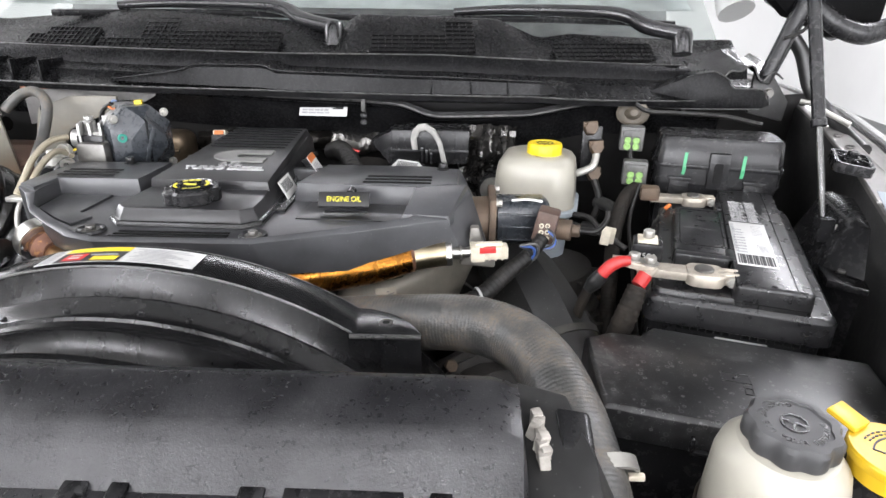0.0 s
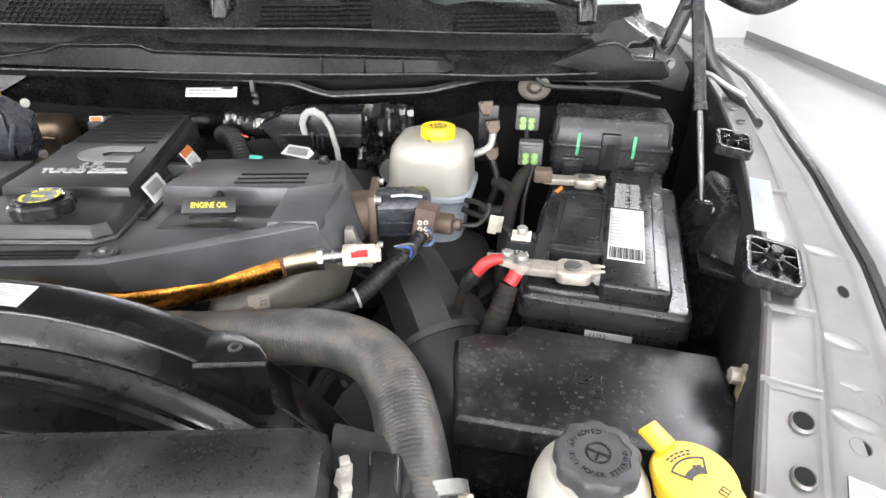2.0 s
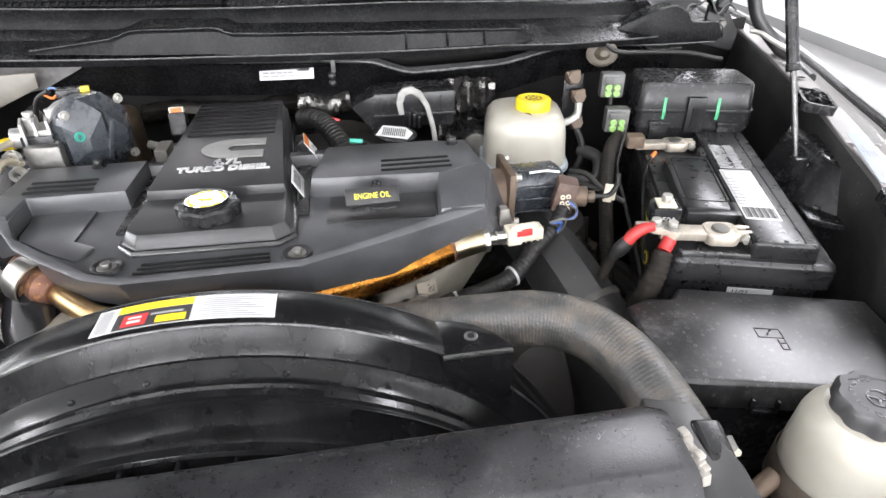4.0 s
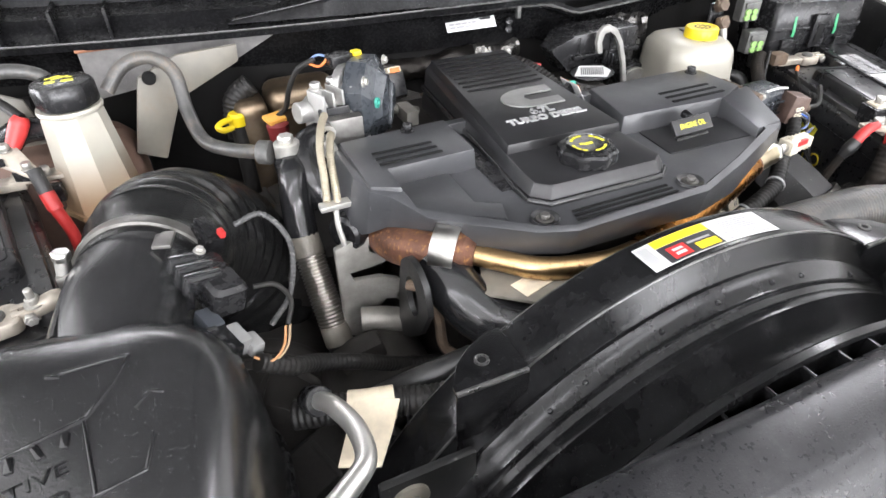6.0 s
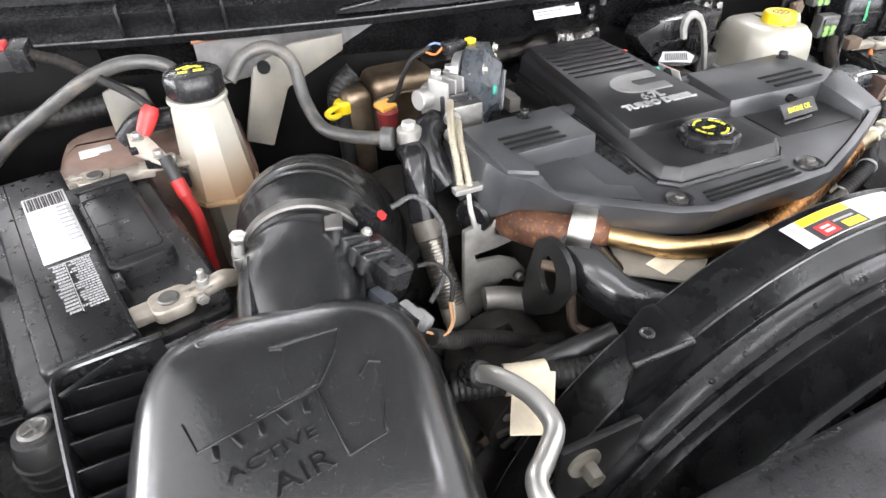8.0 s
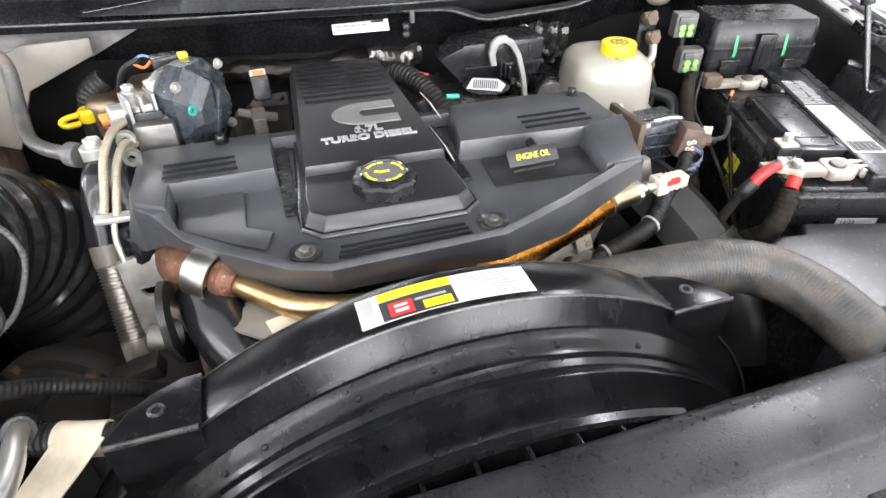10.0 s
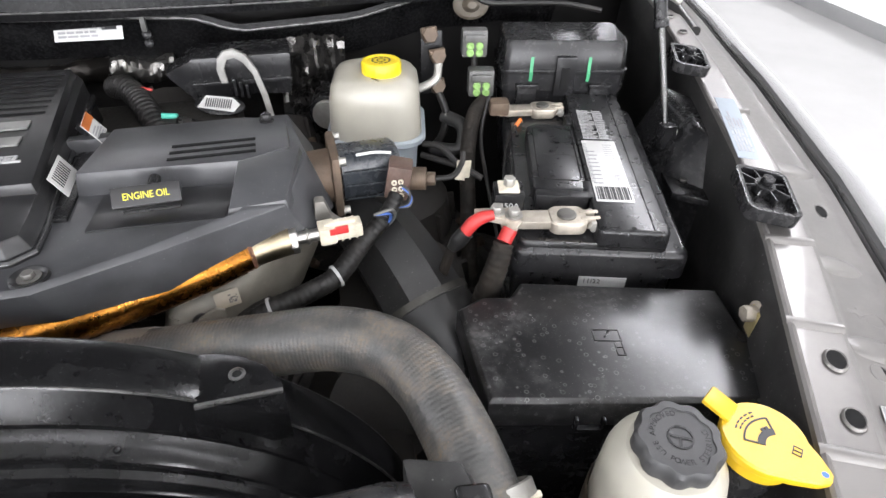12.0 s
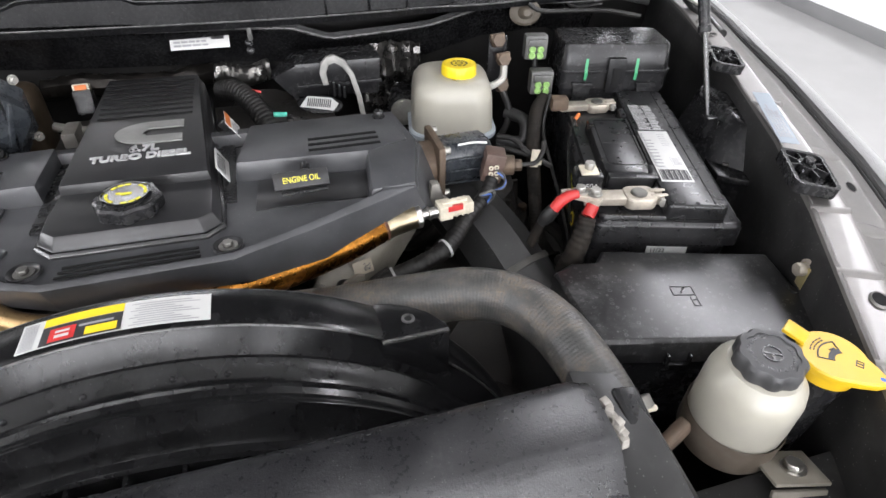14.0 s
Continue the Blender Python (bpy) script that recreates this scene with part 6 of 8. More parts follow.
part("stud", merge(rod((0.030, -0.003, 0.014), (0.030, -0.003, 0.030), 0.0032), moved(hexbolt(0.0055, 0.006, 0.008), pose(0.030, -0.003, 0.016))), ZINC, c2, "upright threaded stud")
c3 = battery_clamp("battery_clamp", "pale oxidised battery clamp with red-sleeved cables", LBM @ pose(-0.036, -0.124, 0.178, 0, 0, -14) @ Matrix.Diagonal((1.05, 1.05, 1.1, 1)))
part("strap", box(-0.10, -0.045, -0.010, 0.010, 0.008, 0.013, 0.001), LEAD, c3, "flat cable strap")
part("strap_bolt", moved(hexbolt(0.006, 0.008, 0.008), pose(-0.06, 0, 0.013)), ZINC, c3)
part("strap_bolt", moved(hexbolt(0.006, 0.008, 0.008), pose(-0.08, 0.002, 0.013)), ZINC, c3)
part("holder", box(-0.094, -0.076, 0.010, 0.024, -0.012, 0.006, 0.002), BLACK, c3)
rcab = thing("battery_cable", "red battery cable with red sleeve", "cable", pose(-0.56, 0.9, 1.2), local=False)
part("upper_sleeve", tube([(-0.588, 0.944, 1.258), (-0.580, 0.949, 1.270), (-0.573, 0.951, 1.281), (-0.569, 0.953, 1.287)], [0.0080, 0.0100, 0.0102, 0.0075], 14, 5), RED, rcab)
part("terminal_plate", loft([[(-0.604, 0.943, z + 0.016), (-0.583, 0.938, z + 0.011), (-0.566, 0.914, z - 0.010), (-0.578, 0.908, z - 0.012), (-0.603, 0.924, z)] for z in (1.245, 1.249)], 0.001), LEAD, rcab, "bent oxidised terminal plate")
for tx, ty, tz in ((-0.594, 0.937, 1.259), (-0.577, 0.917, 1.242)):
    part("plate_nut", moved(hexbolt(0.0055, 0.007, 0.007), pose(tx, ty, tz)), ZINC, rcab)
part("plate_clip", moved(box(-0.004, 0.004, -0.012, 0.012, -0.003, 0.003, 0.001), pose(-0.602, 0.931, 1.250, 0, 0, 10)), BLACK, rcab)
part("plate_clip", moved(box(-0.009, 0.009, -0.003, 0.003, -0.008, 0.004, 0.001), pose(-0.584, 0.916, 1.236, 0, 0, -20)), BLACK, rcab)
part("upper_cable", tube([(-0.570, 0.954, 1.285), (-0.590, 0.975, 1.300), (-0.615, 0.99, 1.315)], 0.0055, 10, 4), LOOM, rcab)
part("lug", tube([(-0.571, 0.912, 1.240), (-0.568, 0.903, 1.228), (-0.566, 0.897, 1.215)], 0.0078, 12, 3), BLACK_DUSTY, rcab, "black taped cable end")
part("lower_sleeve", tube([(-0.566, 0.898, 1.217), (-0.562, 0.889, 1.199)], 0.0082, 14, 4), RED, rcab)
part("lower_cable", tube([(-0.563, 0.890, 1.201), (-0.556, 0.884, 1.17), (-0.556, 0.88, 1.13), (-0.56, 0.885, 1.05)], 0.0068, 12, 6), RED, rcab)

# ---- coolant bottle ----
dg = thing("coolant_bottle", "yellowed white coolant bottle with black cap", "coolant bottle", pose(-0.508, 0.93, 1.0), local=False)
NECK = surface("milky_plastic_with_brown_stain", (0.35, 0.335, 0.285), 0.30, dust=0.12, dust_color=(0.45, 0.38, 0.25), grain=0.1, vary=0.06)
nt = NECK.node_tree
nb = nt.nodes["Principled BSDF"].inputs["Base Color"]
npos, nsep, nmap, nmix = (nt.nodes.new(k) for k in ("ShaderNodeNewGeometry", "ShaderNodeSeparateXYZ", "ShaderNodeMapRange", "ShaderNodeMix"))
nmix.data_type = "RGBA"
nt.links.new(npos.outputs["Position"], nsep.inputs[0])
nt.links.new(nsep.outputs[2], nmap.inputs[0])
for k, v in zip(("From Min", "From Max", "To Min", "To Max"), (1.183, 1.245, 0.9, 0.0)):
    nmap.inputs[k].default_value = v
nt.links.new(nmap.outputs[0], nmix.inputs[0])
nt.links.new(nb.links[0].from_socket, nmix.inputs[6])
nmix.inputs[7].default_value = (0.30, 0.185, 0.10, 1)
nt.links.new(nmix.outputs[2], nb)
part("neck", moved(lathe([(0, 0), (0.0445, 0), (0.0440, 0.004), (0.0330, 0.112), (0.0310, 0.118), (0.0285, 0.121), (0, 0.121)], 8), pose(-0.518, 0.943, 1.172, 0, 0, 12)), NECK, dg, "tall white faceted neck stained brown lower down")
part("neck_collar", moved(lathe([(0.029, -0.002), (0.0335, -0.002), (0.0345, 0.001), (0.0335, 0.004), (0.029, 0.004)], 32), pose(-0.518, 0.943, 1.292)), WHITE_TANK, dg)
part("seam_lip", moved(lathe([(0, -0.004), (0.0475, -0.004), (0.0485, 0.0), (0.0475, 0.003), (0, 0.003)], 8), pose(-0.518, 0.943, 1.171, 0, 0, 12)), STAINED, dg, "stained moulding seam")
part("lower_neck", moved(lathe([(0, 0), (0.030, 0), (0.033, 0.12), (0, 0.12)], 8), pose(-0.512, 0.945, 1.050, 0, 0, 12)), YELLOWED, dg, "narrow milky lower neck")
part("tank", loft([[(x - 0.585, y + 1.025, z) for x, y in rounded(0.235 + d, 0.145 + d, 0.045, 6)] for z, d in ((0.95, -0.01), (1.16, 0.0), (1.205, -0.008), (1.222, -0.030), (1.228, -0.060))]), BROWN_TANK, dg, "brown-stained tank")
dcap = part("cap", moved(lathe([(0, 0), (0.031, 0), (0.0325, 0.003), (0.0325, 0.022), (0.030, 0.026), (0.024, 0.028), (0, 0.028)], 60, 6, 0.06, 1.5), pose(-0.517, 0.943, 1.297)), BLACK, dg, "black lobed cap")
sym = [moved(box(-0.009, 0.009, -0.0012, 0.0012, 0.028, 0.0285, 0), pose(0, 0.004, 0, 0, 0, 25)), moved(box(-0.009, 0.009, -0.0012, 0.0012, 0.028, 0.0285, 0), pose(0.004, 0.006, 0, 0, 0, -30)), box(-0.014, -0.004, -0.012, -0.006, 0.028, 0.0285, 0), box(0.002, 0.014, -0.012, -0.006, 0.028, 0.0285, 0), moved(box(-0.008, 0.008, -0.001, 0.001, 0.028, 0.0285, 0), pose(-0.008, 0.008, 0, 0, 0, 30))]
part("symbol", moved(merge(*sym), pose(-0.517, 0.943, 1.297)), YELLOW_INK, dcap, "yellow warning symbols")
part("white_sticker", moved(box(-0.018, 0.018, -0.010, 0.010, 0, 0.001, 0.0002), pose(-0.650, 0.995, 1.2275, 4, 0, 8)), PAPER, dg, "white sticker")
part("side_spout", tube([(-0.548, 0.958, 1.268), (-0.585, 0.975, 1.262), (-0.61, 0.98, 1.24)], [0.013, 0.015, 0.015], 14, 5), BLACK, dg)
# yellowed stained plastic, darkened to put the arm's shading into its colour
SUPPORT = surface("stained_shaded_support_plastic", (0.16, 0.15, 0.125), 0.45, dust=0.35, dust_color=(0.20, 0.13, 0.07), patch=14, vary=0.15)
shield = thing("hose_support", "yellowed white plastic support arm behind the coolant hose", "support", pose(-0.425, 1.005, 1.20), local=False)
part("arm", loft([[(-0.474, y, 1.205), (-0.440, y, 1.190), (-0.405, y + 0.01, 1.262), (-0.322, y + 0.02, 1.296), (-0.320, y + 0.02, 1.318), (-0.395, y + 0.01, 1.318), (-0.445, y, 1.300)] for y in (0.985, 0.993)], 0.003), SUPPORT, shield)
part("plate", loft([[(-0.625, y, 1.20), (-0.555, y, 1.19), (-0.575, y, 1.285), (-0.600, y, 1.298), (-0.622, y, 1.29)] for y in (1.015, 1.021)], 0.003), SUPPORT, shield)
part("hole", rod((-0.432, 0.982, 1.298), (-0.432, 0.990, 1.298), 0.008), SLOT, shield)

ib = thing("insulation_board", "grey speckled insulation board with a rusty upper edge", "insulation", pose(-0.40, 1.05, 1.28), local=False)
part("board", loft([[(-0.505, y, 1.262), (-0.330, y - 0.004, 1.285), (-0.268, y - 0.008, 1.315), (-0.262, y - 0.008, 1.327), (-0.505, y, 1.324)] for y in (1.042, 1.048)], 0.001), surface("speckled_insulation", (0.16, 0.155, 0.15), 0.7, vary=0.2, patch=40, speck=0.8, speck_scale=260, dust=0.3, grain=0.7, grain_scale=300), ib)
part("rusty_edge", tube([(-0.507, 1.041, 1.325), (-0.40, 1.038, 1.3265), (-0.262, 1.034, 1.329)], 0.0022, 6, 4), surface("rusty_edge", (0.30, 0.13, 0.07), 0.7, vary=0.3, patch=40), ib, "orange-brown frayed edge")
lcn = thing("wire_connector", "black wire connector with a red lock on the cowl flange", "connector", pose(-0.705, 1.03, 1.345, 8, 0, -10))
part("shell", box(-0.030, 0.026, -0.014, 0.014, -0.014, 0.010, 0.003), BLACK_DUSTY, lcn)
part("collar", box(0.010, 0.030, -0.016, 0.016, -0.016, 0.012, 0.003), BLACK, lcn)
part("lock", box(-0.004, 0.010, -0.010, 0.008, 0.008, 0.015, 0.002), RED, lcn, "red lock")
part("lead", tube([(0.028, 0, -0.002), (0.060, -0.004, -0.014), (0.095, -0.010, -0.040)], 0.0065, 10, 5, rib=0.006, amp=0.0006), DUSTY_TAPE, lcn, "taped lead")

# ---- hoses and conduit ----
ch = thing("coolant_hose", "black rubber coolant hose with white clamp and fitting", "hose", pose(-0.38, 0.9, 1.25), local=False)
part("hose", tube([(-0.478, 0.955, 1.300), (-0.455, 0.965, 1.322), (-0.425, 0.962, 1.329), (-0.402, 0.950, 1.312), (-0.399, 0.925, 1.272), (-0.390, 0.888, 1.248), (-0.365, 0.850, 1.247), (-0.325, 0.815, 1.250)], 0.0080, 16, 8), RUBBER, ch)
part("clip", rod((-0.337, 0.823, 1.250), (-0.325, 0.815, 1.250), 0.0135), CONN_GREY, ch, "pale clip")
part("fitting", rod((-0.308, 0.809, 1.238), (-0.308, 0.809, 1.262), 0.0145), ZINC, ch, "metal banjo fitting")
part("fitting_bolt", moved(hexbolt(0.009, 0.008), pose(-0.308, 0.809, 1.262)), ALUMINIUM, ch)
lh = thing("overflow_hose", "grey rubber hose running to the coolant bottle", "hose", pose(-0.6, 1.0, 1.3), local=False)
part("hose", tube([(-0.528, 0.965, 1.295), (-0.540, 0.985, 1.318), (-0.575, 0.990, 1.328), (-0.62, 1.005, 1.316), (-0.68, 1.03, 1.280), (-0.76, 1.05, 1.225), (-0.84, 1.06, 1.14), (-0.88, 1.06, 1.05)], 0.0082, 14, 8), RUBBER, lh)
cross = thing("cross_pipe", "grey hose lying behind the battery", "hose", pose(-0.6, 1.07, 1.2), local=False)
part("pipe", tube([(-0.85, 1.08, 1.245), (-0.70, 1.09, 1.245), (-0.58, 1.08, 1.255)], 0.013, 12, 6, rib=0.01, amp=0.001), LOOM, cross)
fx = thing("flexible_conduit", "silver corrugated breather conduit with plain ends", "conduit", pose(-0.303, 0.70, 1.1), local=False)
F0, F1 = Vector((-0.317, 0.752, 1.174)), Vector((-0.308, 0.684, 1.063))
part("black_elbow", tube([(-0.308, 0.812, 1.236), (-0.309, 0.790, 1.232), (-0.314, 0.772, 1.212), tuple(F0)], 0.0175, 16, 6), BLACK_GLOSS, fx, "black upper elbow")
part("top_sleeve", rod(F0, F0.lerp(F1, 0.18), 0.0175), ALLOY_BEIGE, fx)
part("corrugated", tube([F0.lerp(F1, 0.18), F0.lerp(F1, 0.5), F0.lerp(F1, 0.84)], 0.0145, 20, 6, rib=0.0042, amp=0.0022), surface("tan_corrugated_steel", (0.30, 0.285, 0.25), 0.36, metal=0.85, vary=0.2, patch=30), fx)
part("bottom_sleeve", rod(F0.lerp(F1, 0.82), F1, 0.0165), ALLOY_BEIGE, fx)
part("black_tail", tube([tuple(F1), (-0.304, 0.672, 1.04), (-0.295, 0.665, 1.0)], 0.015, 14, 4), RUBBER_BLACK, fx)

# ---- turbo actuator ----
ta = thing("turbo_actuator", "slate grey turbo actuator with alloy valve body", "actuator", pose(-0.21, 0.84, 1.2), local=False)
TM = pose(-0.197, 0.842, 1.278, 0, 0, 52)
SILVER_CAST = surface("silver_casting", (0.44, 0.435, 0.42), 0.40, metal=0.75, vary=0.2, dust=0.25, dust_color=(0.20, 0.18, 0.15), patch=30, grain=0.4, grain_scale=420)
part("slate_housing", moved(loft([[(x, yy, z) for x, z in rounded(0.084 - d, 0.100 - d, 0.026, 1)] for yy, d in ((0.022, 0.010), (0.018, 0.0), (-0.006, 0.0), (-0.014, 0.022), (-0.024, 0.034))], 0.0016), TM), SLATE, ta)
part("face_rib", moved(box(-0.003, 0.003, -0.0285, -0.024, -0.026, 0.022, 0.001), TM @ pose(0, 0, 0, 0, 20, 0)), SLATE, ta)
for x, z in ((-0.036, 0.036), (0.034, 0.038), (-0.036, -0.034), (0.036, -0.034)):
    part("screw", moved(hexbolt(0.0042, 0.004, 0.006), TM @ pose(x, -0.009, z, 90, 0, 0)), ZINC, ta)
part("alloy_body", moved(loft([[(x, y, z) for x, y in rounded(0.056 - d, 0.040 - d, 0.010)] for z, d in ((-0.030, 0.004), (-0.026, 0.0), (0.014, 0.0), (0.018, 0.005))]), pose(-0.246, 0.842, 1.276, 0, 0, 24)), SILVER_CAST, ta)
part("outlet_stub", rod((-0.262, 0.836, 1.282), (-0.288, 0.828, 1.284), 0.012), SILVER_CAST, ta)
part("alloy_flange", moved(loft([[(x, yy, z) for x, z in rounded(0.080, 0.088, 0.026, 5)] for yy in (0.022, 0.032)], 0.002), TM), SILVER_CAST, ta)
part("valve_cover", moved(loft([[(x, y, z) for x, y in rounded(0.034 - d, 0.026 - d, 0.005)] for z, d in ((0, 0), (0.034, 0.001), (0.037, 0.005))]), pose(-0.245, 0.812, 1.246, 0, 0, 22)), SILVER_CAST, ta)
for k in range(4):
    part("cast_web", moved(box(-0.0015, 0.0015, -0.004, 0.026, -0.016, 0.020, 0.0008), pose(-0.262 + 0.012 * k, 0.806 + 0.005 * k, 1.288, 0, 0, 22)), SILVER_CAST, ta)
for px_, py_ in ((-0.262, 0.832), (-0.241, 0.840)):
    part("sender_cap", merge(rod((px_, py_, 1.290), (px_, py_, 1.308), 0.0082), moved(hexbolt(0.0088, 0.005), pose(px_, py_, 1.296)), moved(hexbolt(0.0065, 0.006), pose(px_, py_, 1.308))), SILVER_CAST, ta)
part("black_bracket", box(-0.268, -0.232, 0.806, 0.810, 1.246, 1.292, 0.002), BLACK, ta)
part("valve_block", box(-0.262, -0.222, 0.790, 0.806, 1.250, 1.284, 0.004), DARK_ZINC, ta)
part("lower_elbow", tube([(-0.262, 0.825, 1.252), (-0.285, 0.815, 1.245), (-0.290, 0.79, 1.225), (-0.278, 0.77, 1.20)], 0.020, 16, 6), BLACK_GLOSS, ta, "black elbow")
for z in (1.258, 1.278):
    part("banjo", moved(lathe([(0.004, -0.004), (0.009, -0.004), (0.009, 0.004), (0.004, 0.004)], 16), pose(-0.268, 0.777, z, 90, 0, 0)), STEEL, ta)
part("wire_plug", moved(box(-0.014, 0.014, -0.010, 0.010, -0.007, 0.007, 0.002), pose(-0.223, 0.866, 1.324, 0, 0, 15)), BLACK, ta)
part("plug_tab", moved(box(-0.005, 0.005, -0.005, 0.005, -0.003, 0.004, 0.001), pose(-0.203, 0.862, 1.329, 0, 0, 15)), YELLOW, ta)
part("green_ring", moved(lathe([(0.003, 0), (0.006, 0), (0.006, 0.003), (0.003, 0.003)], 14), TM @ pose(-0.034, -0.02, 0.012, 90, 0, 0)), surface("teal_seal", (0.03, 0.22, 0.17), 0.5), ta)
part("wire", tube([(-0.250, 0.874, 1.326), (-0.270, 0.882, 1.314), (-0.282, 0.89, 1.290), (-0.290, 0.90, 1.262), (-0.312, 0.91, 1.246)], 0.0032, 10, 6), LOOM, ta)
part("orange_wires", tube([(-0.236, 0.868, 1.326), (-0.246, 0.870, 1.318), (-0.258, 0.876, 1.322)], 0.0016, 8, 5), ORANGE, ta)
part("blue_wire", tube([(-0.236, 0.870, 1.328), (-0.246, 0.874, 1.330), (-0.258, 0.878, 1.323)], 0.0014, 8, 5), surface("pale_blue_wire", (0.12, 0.18, 0.32), 0.5), ta)
part("rear_bracket", box(-0.145, -0.128, 0.86, 0.90, 1.225, 1.245, 0.003), ALLOY, ta)
bl = thing("braided_line", "tan braided oil line curving down beside the cover", "oil line", pose(-0.28, 0.75, 1.25), local=False, group="braided lines")
part("line", tube([(-0.266, 0.786, 1.294), (-0.276, 0.764, 1.292), (-0.285, 0.742, 1.277), (-0.289, 0.722, 1.256), (-0.293, 0.706, 1.237)], 0.0038, 10, 8, rib=0.003, amp=0.0004), BRAID, bl)
bl2 = thing("braided_line", "tan braided oil line curving down beside the cover", "oil line", pose(-0.28, 0.75, 1.25), local=False, group="braided lines")
part("line", tube([(-0.262, 0.782, 1.270), (-0.268, 0.762, 1.280), (-0.276, 0.740, 1.268), (-0.280, 0.718, 1.248), (-0.283, 0.703, 1.232)], 0.0038, 10, 8, rib=0.003, amp=0.0004), BRAID, bl2)
part("end_clamp", moved(box(-0.016, 0.016, -0.006, 0.006, -0.003, 0.003, 0.001), pose(-0.286, 0.703, 1.233)), ALUMINIUM, bl2, "small flat clamp")
part("tail", tube([(-0.286, 0.702, 1.231), (-0.288, 0.692, 1.215), (-0.286, 0.684, 1.195)], 0.003, 8, 5), ZINC, bl2)
vc = thing("vacuum_can", "small round black vacuum canister beside the cover", "canister", pose(-0.275, 0.69, 1.195), local=False)
part("can", moved(lathe([(0, 0.0), (0.016, 0.0), (0.020, 0.003), (0.022, 0.010), (0.022, 0.016), (0.018, 0.018), (0.018, 0.040), (0, 0.040)], 28), along((-0.284, 0.698, 1.198), (-0.254, 0.721, 1.195))), BLACK, vc)
part("nub", rod((-0.288, 0.695, 1.198), (-0.282, 0.700, 1.198), 0.006), BLACK, vc)
td = thing("transmission_dipstick", "yellow loop handle of the transmission dipstick", "dipstick", pose(-0.348, 0.968, 1.22), local=False)
part("cap", moved(lathe([(0, 0), (0.014, 0), (0.0145, 0.002), (0.0145, 0.014), (0.011, 0.018), (0, 0.018)], 20), pose(-0.343, 0.965, 1.228) @ Matrix.Diagonal((0.85, 0.85, 0.9, 1))), YELLOW, td)
part("loop", tube([(-0.352, 0.956, 1.240), (-0.364, 0.949, 1.240), (-0.370, 0.944, 1.237), (-0.364, 0.941, 1.233), (-0.352, 0.950, 1.231)], 0.0038, 10, 6), YELLOW, td)
part("tube", tube([(-0.343, 0.965, 1.228), (-0.344, 0.96, 1.18), (-0.345, 0.95, 1.10)], 0.0105, 12, 5), LOOM, td)
cc = thing("check_valve_cap", "dark red breather cap with orange top", "cap", pose(-0.302, 0.90, 1.23), local=False)
part("cap", moved(lathe([(0, -0.02), (0.012, -0.02), (0.014, 0.006), (0.010, 0.010), (0, 0.010)], 16), pose(-0.302, 0.90, 1.240)), surface("dark_red", (0.16, 0.02, 0.02), 0.4), cc)
part("top", moved(box(-0.012, 0.012, -0.010, 0.010, 0, 0.006, 0.002), pose(-0.304, 0.902, 1.250, 10, 0, 20)), surface("amber_plastic", (0.6, 0.30, 0.06), 0.4), cc)
hs = thing("turbo_housing", "bronze stained heat shield behind the actuator", "heat shield", pose(-0.27, 1.0, 1.2), local=False)
BRONZE = surface("bronze_shield", (0.20, 0.15, 0.10), 0.36, metal=0.85, vary=0.3, dust=0.3, patch=24, grain=0.15, grain_scale=200)
part("shell", box(-0.300, -0.200, 0.965, 1.035, 1.150, 1.262, 0.022, 4), BRONZE, hs)
part("side_shell", box(-0.345, -0.302, 0.955, 1.020, 1.120, 1.256, 0.018, 4), BRONZE, hs)
part("rolled_rim", tube([(-0.298, 0.963, 1.232), (-0.275, 0.960, 1.240), (-0.235, 0.960, 1.240), (-0.205, 0.962, 1.236)], 0.0035, 8, 6), BRONZE, hs)
part("hose", tube([(-0.345, 0.985, 1.20), (-0.34, 0.99, 1.25), (-0.315, 0.99, 1.27)], 0.014, 12, 5, rib=0.006, amp=0.001), LOOM, hs)
cn = thing("injector_connector", "black connector with orange lock behind the cover", "connector", pose(-0.124, 0.95, 1.25), local=False)
part("body", moved(box(-0.016, 0.016, -0.018, 0.018, -0.030, 0.010, 0.004), pose(-0.128, 0.950, 1.258, -20, 0, 5) @ Matrix.Diagonal((0.72, 0.72, 0.80, 1))), BLACK, cn)
part("cap", moved(box(-0.014, 0.014, -0.012, 0.012, 0.008, 0.020, 0.003), pose(-0.128, 0.950, 1.258, -20, 0, 5) @ Matrix.Diagonal((0.72, 0.72, 0.80, 1))), CONN_BEIGE, cn, "pale plug")
part("lock", moved(box(-0.010, 0.010, -0.014, -0.010, 0.010, 0.018, 0.001), pose(-0.128, 0.950, 1.258, -20, 0, 5) @ Matrix.Diagonal((0.72, 0.72, 0.80, 1))), ORANGE, cn)
part("pipe", tube([(-0.16, 0.90, 1.24), (-0.14, 0.895, 1.236), (-0.115, 0.90, 1.228)], 0.006, 10, 5), ALLOY, cn)

# ---- lower left front: pipe, tag, brackets ----
ac = thing("aluminium_pipe", "bent bare aluminium refrigerant pipe", "pipe", pose(-0.35, 0.45, 1.18), local=False)
part("pipe", tube([(-0.362, 0.540, 1.150), (-0.355, 0.522, 1.165), (-0.349, 0.502, 1.175), (-0.342, 0.472, 1.182), (-0.345, 0.441, 1.187), (-0.366, 0.420, 1.192), (-0.383, 0.405, 1.196), (-0.386, 0.384, 1.195), (-0.376, 0.350, 1.185), (-0.360, 0.30, 1.17)], 0.0080, 16, 8), ALUMINIUM, ac)
part("collar", rod((-0.364, 0.546, 1.145), (-0.358, 0.529, 1.159), 0.013), BLACK, ac)
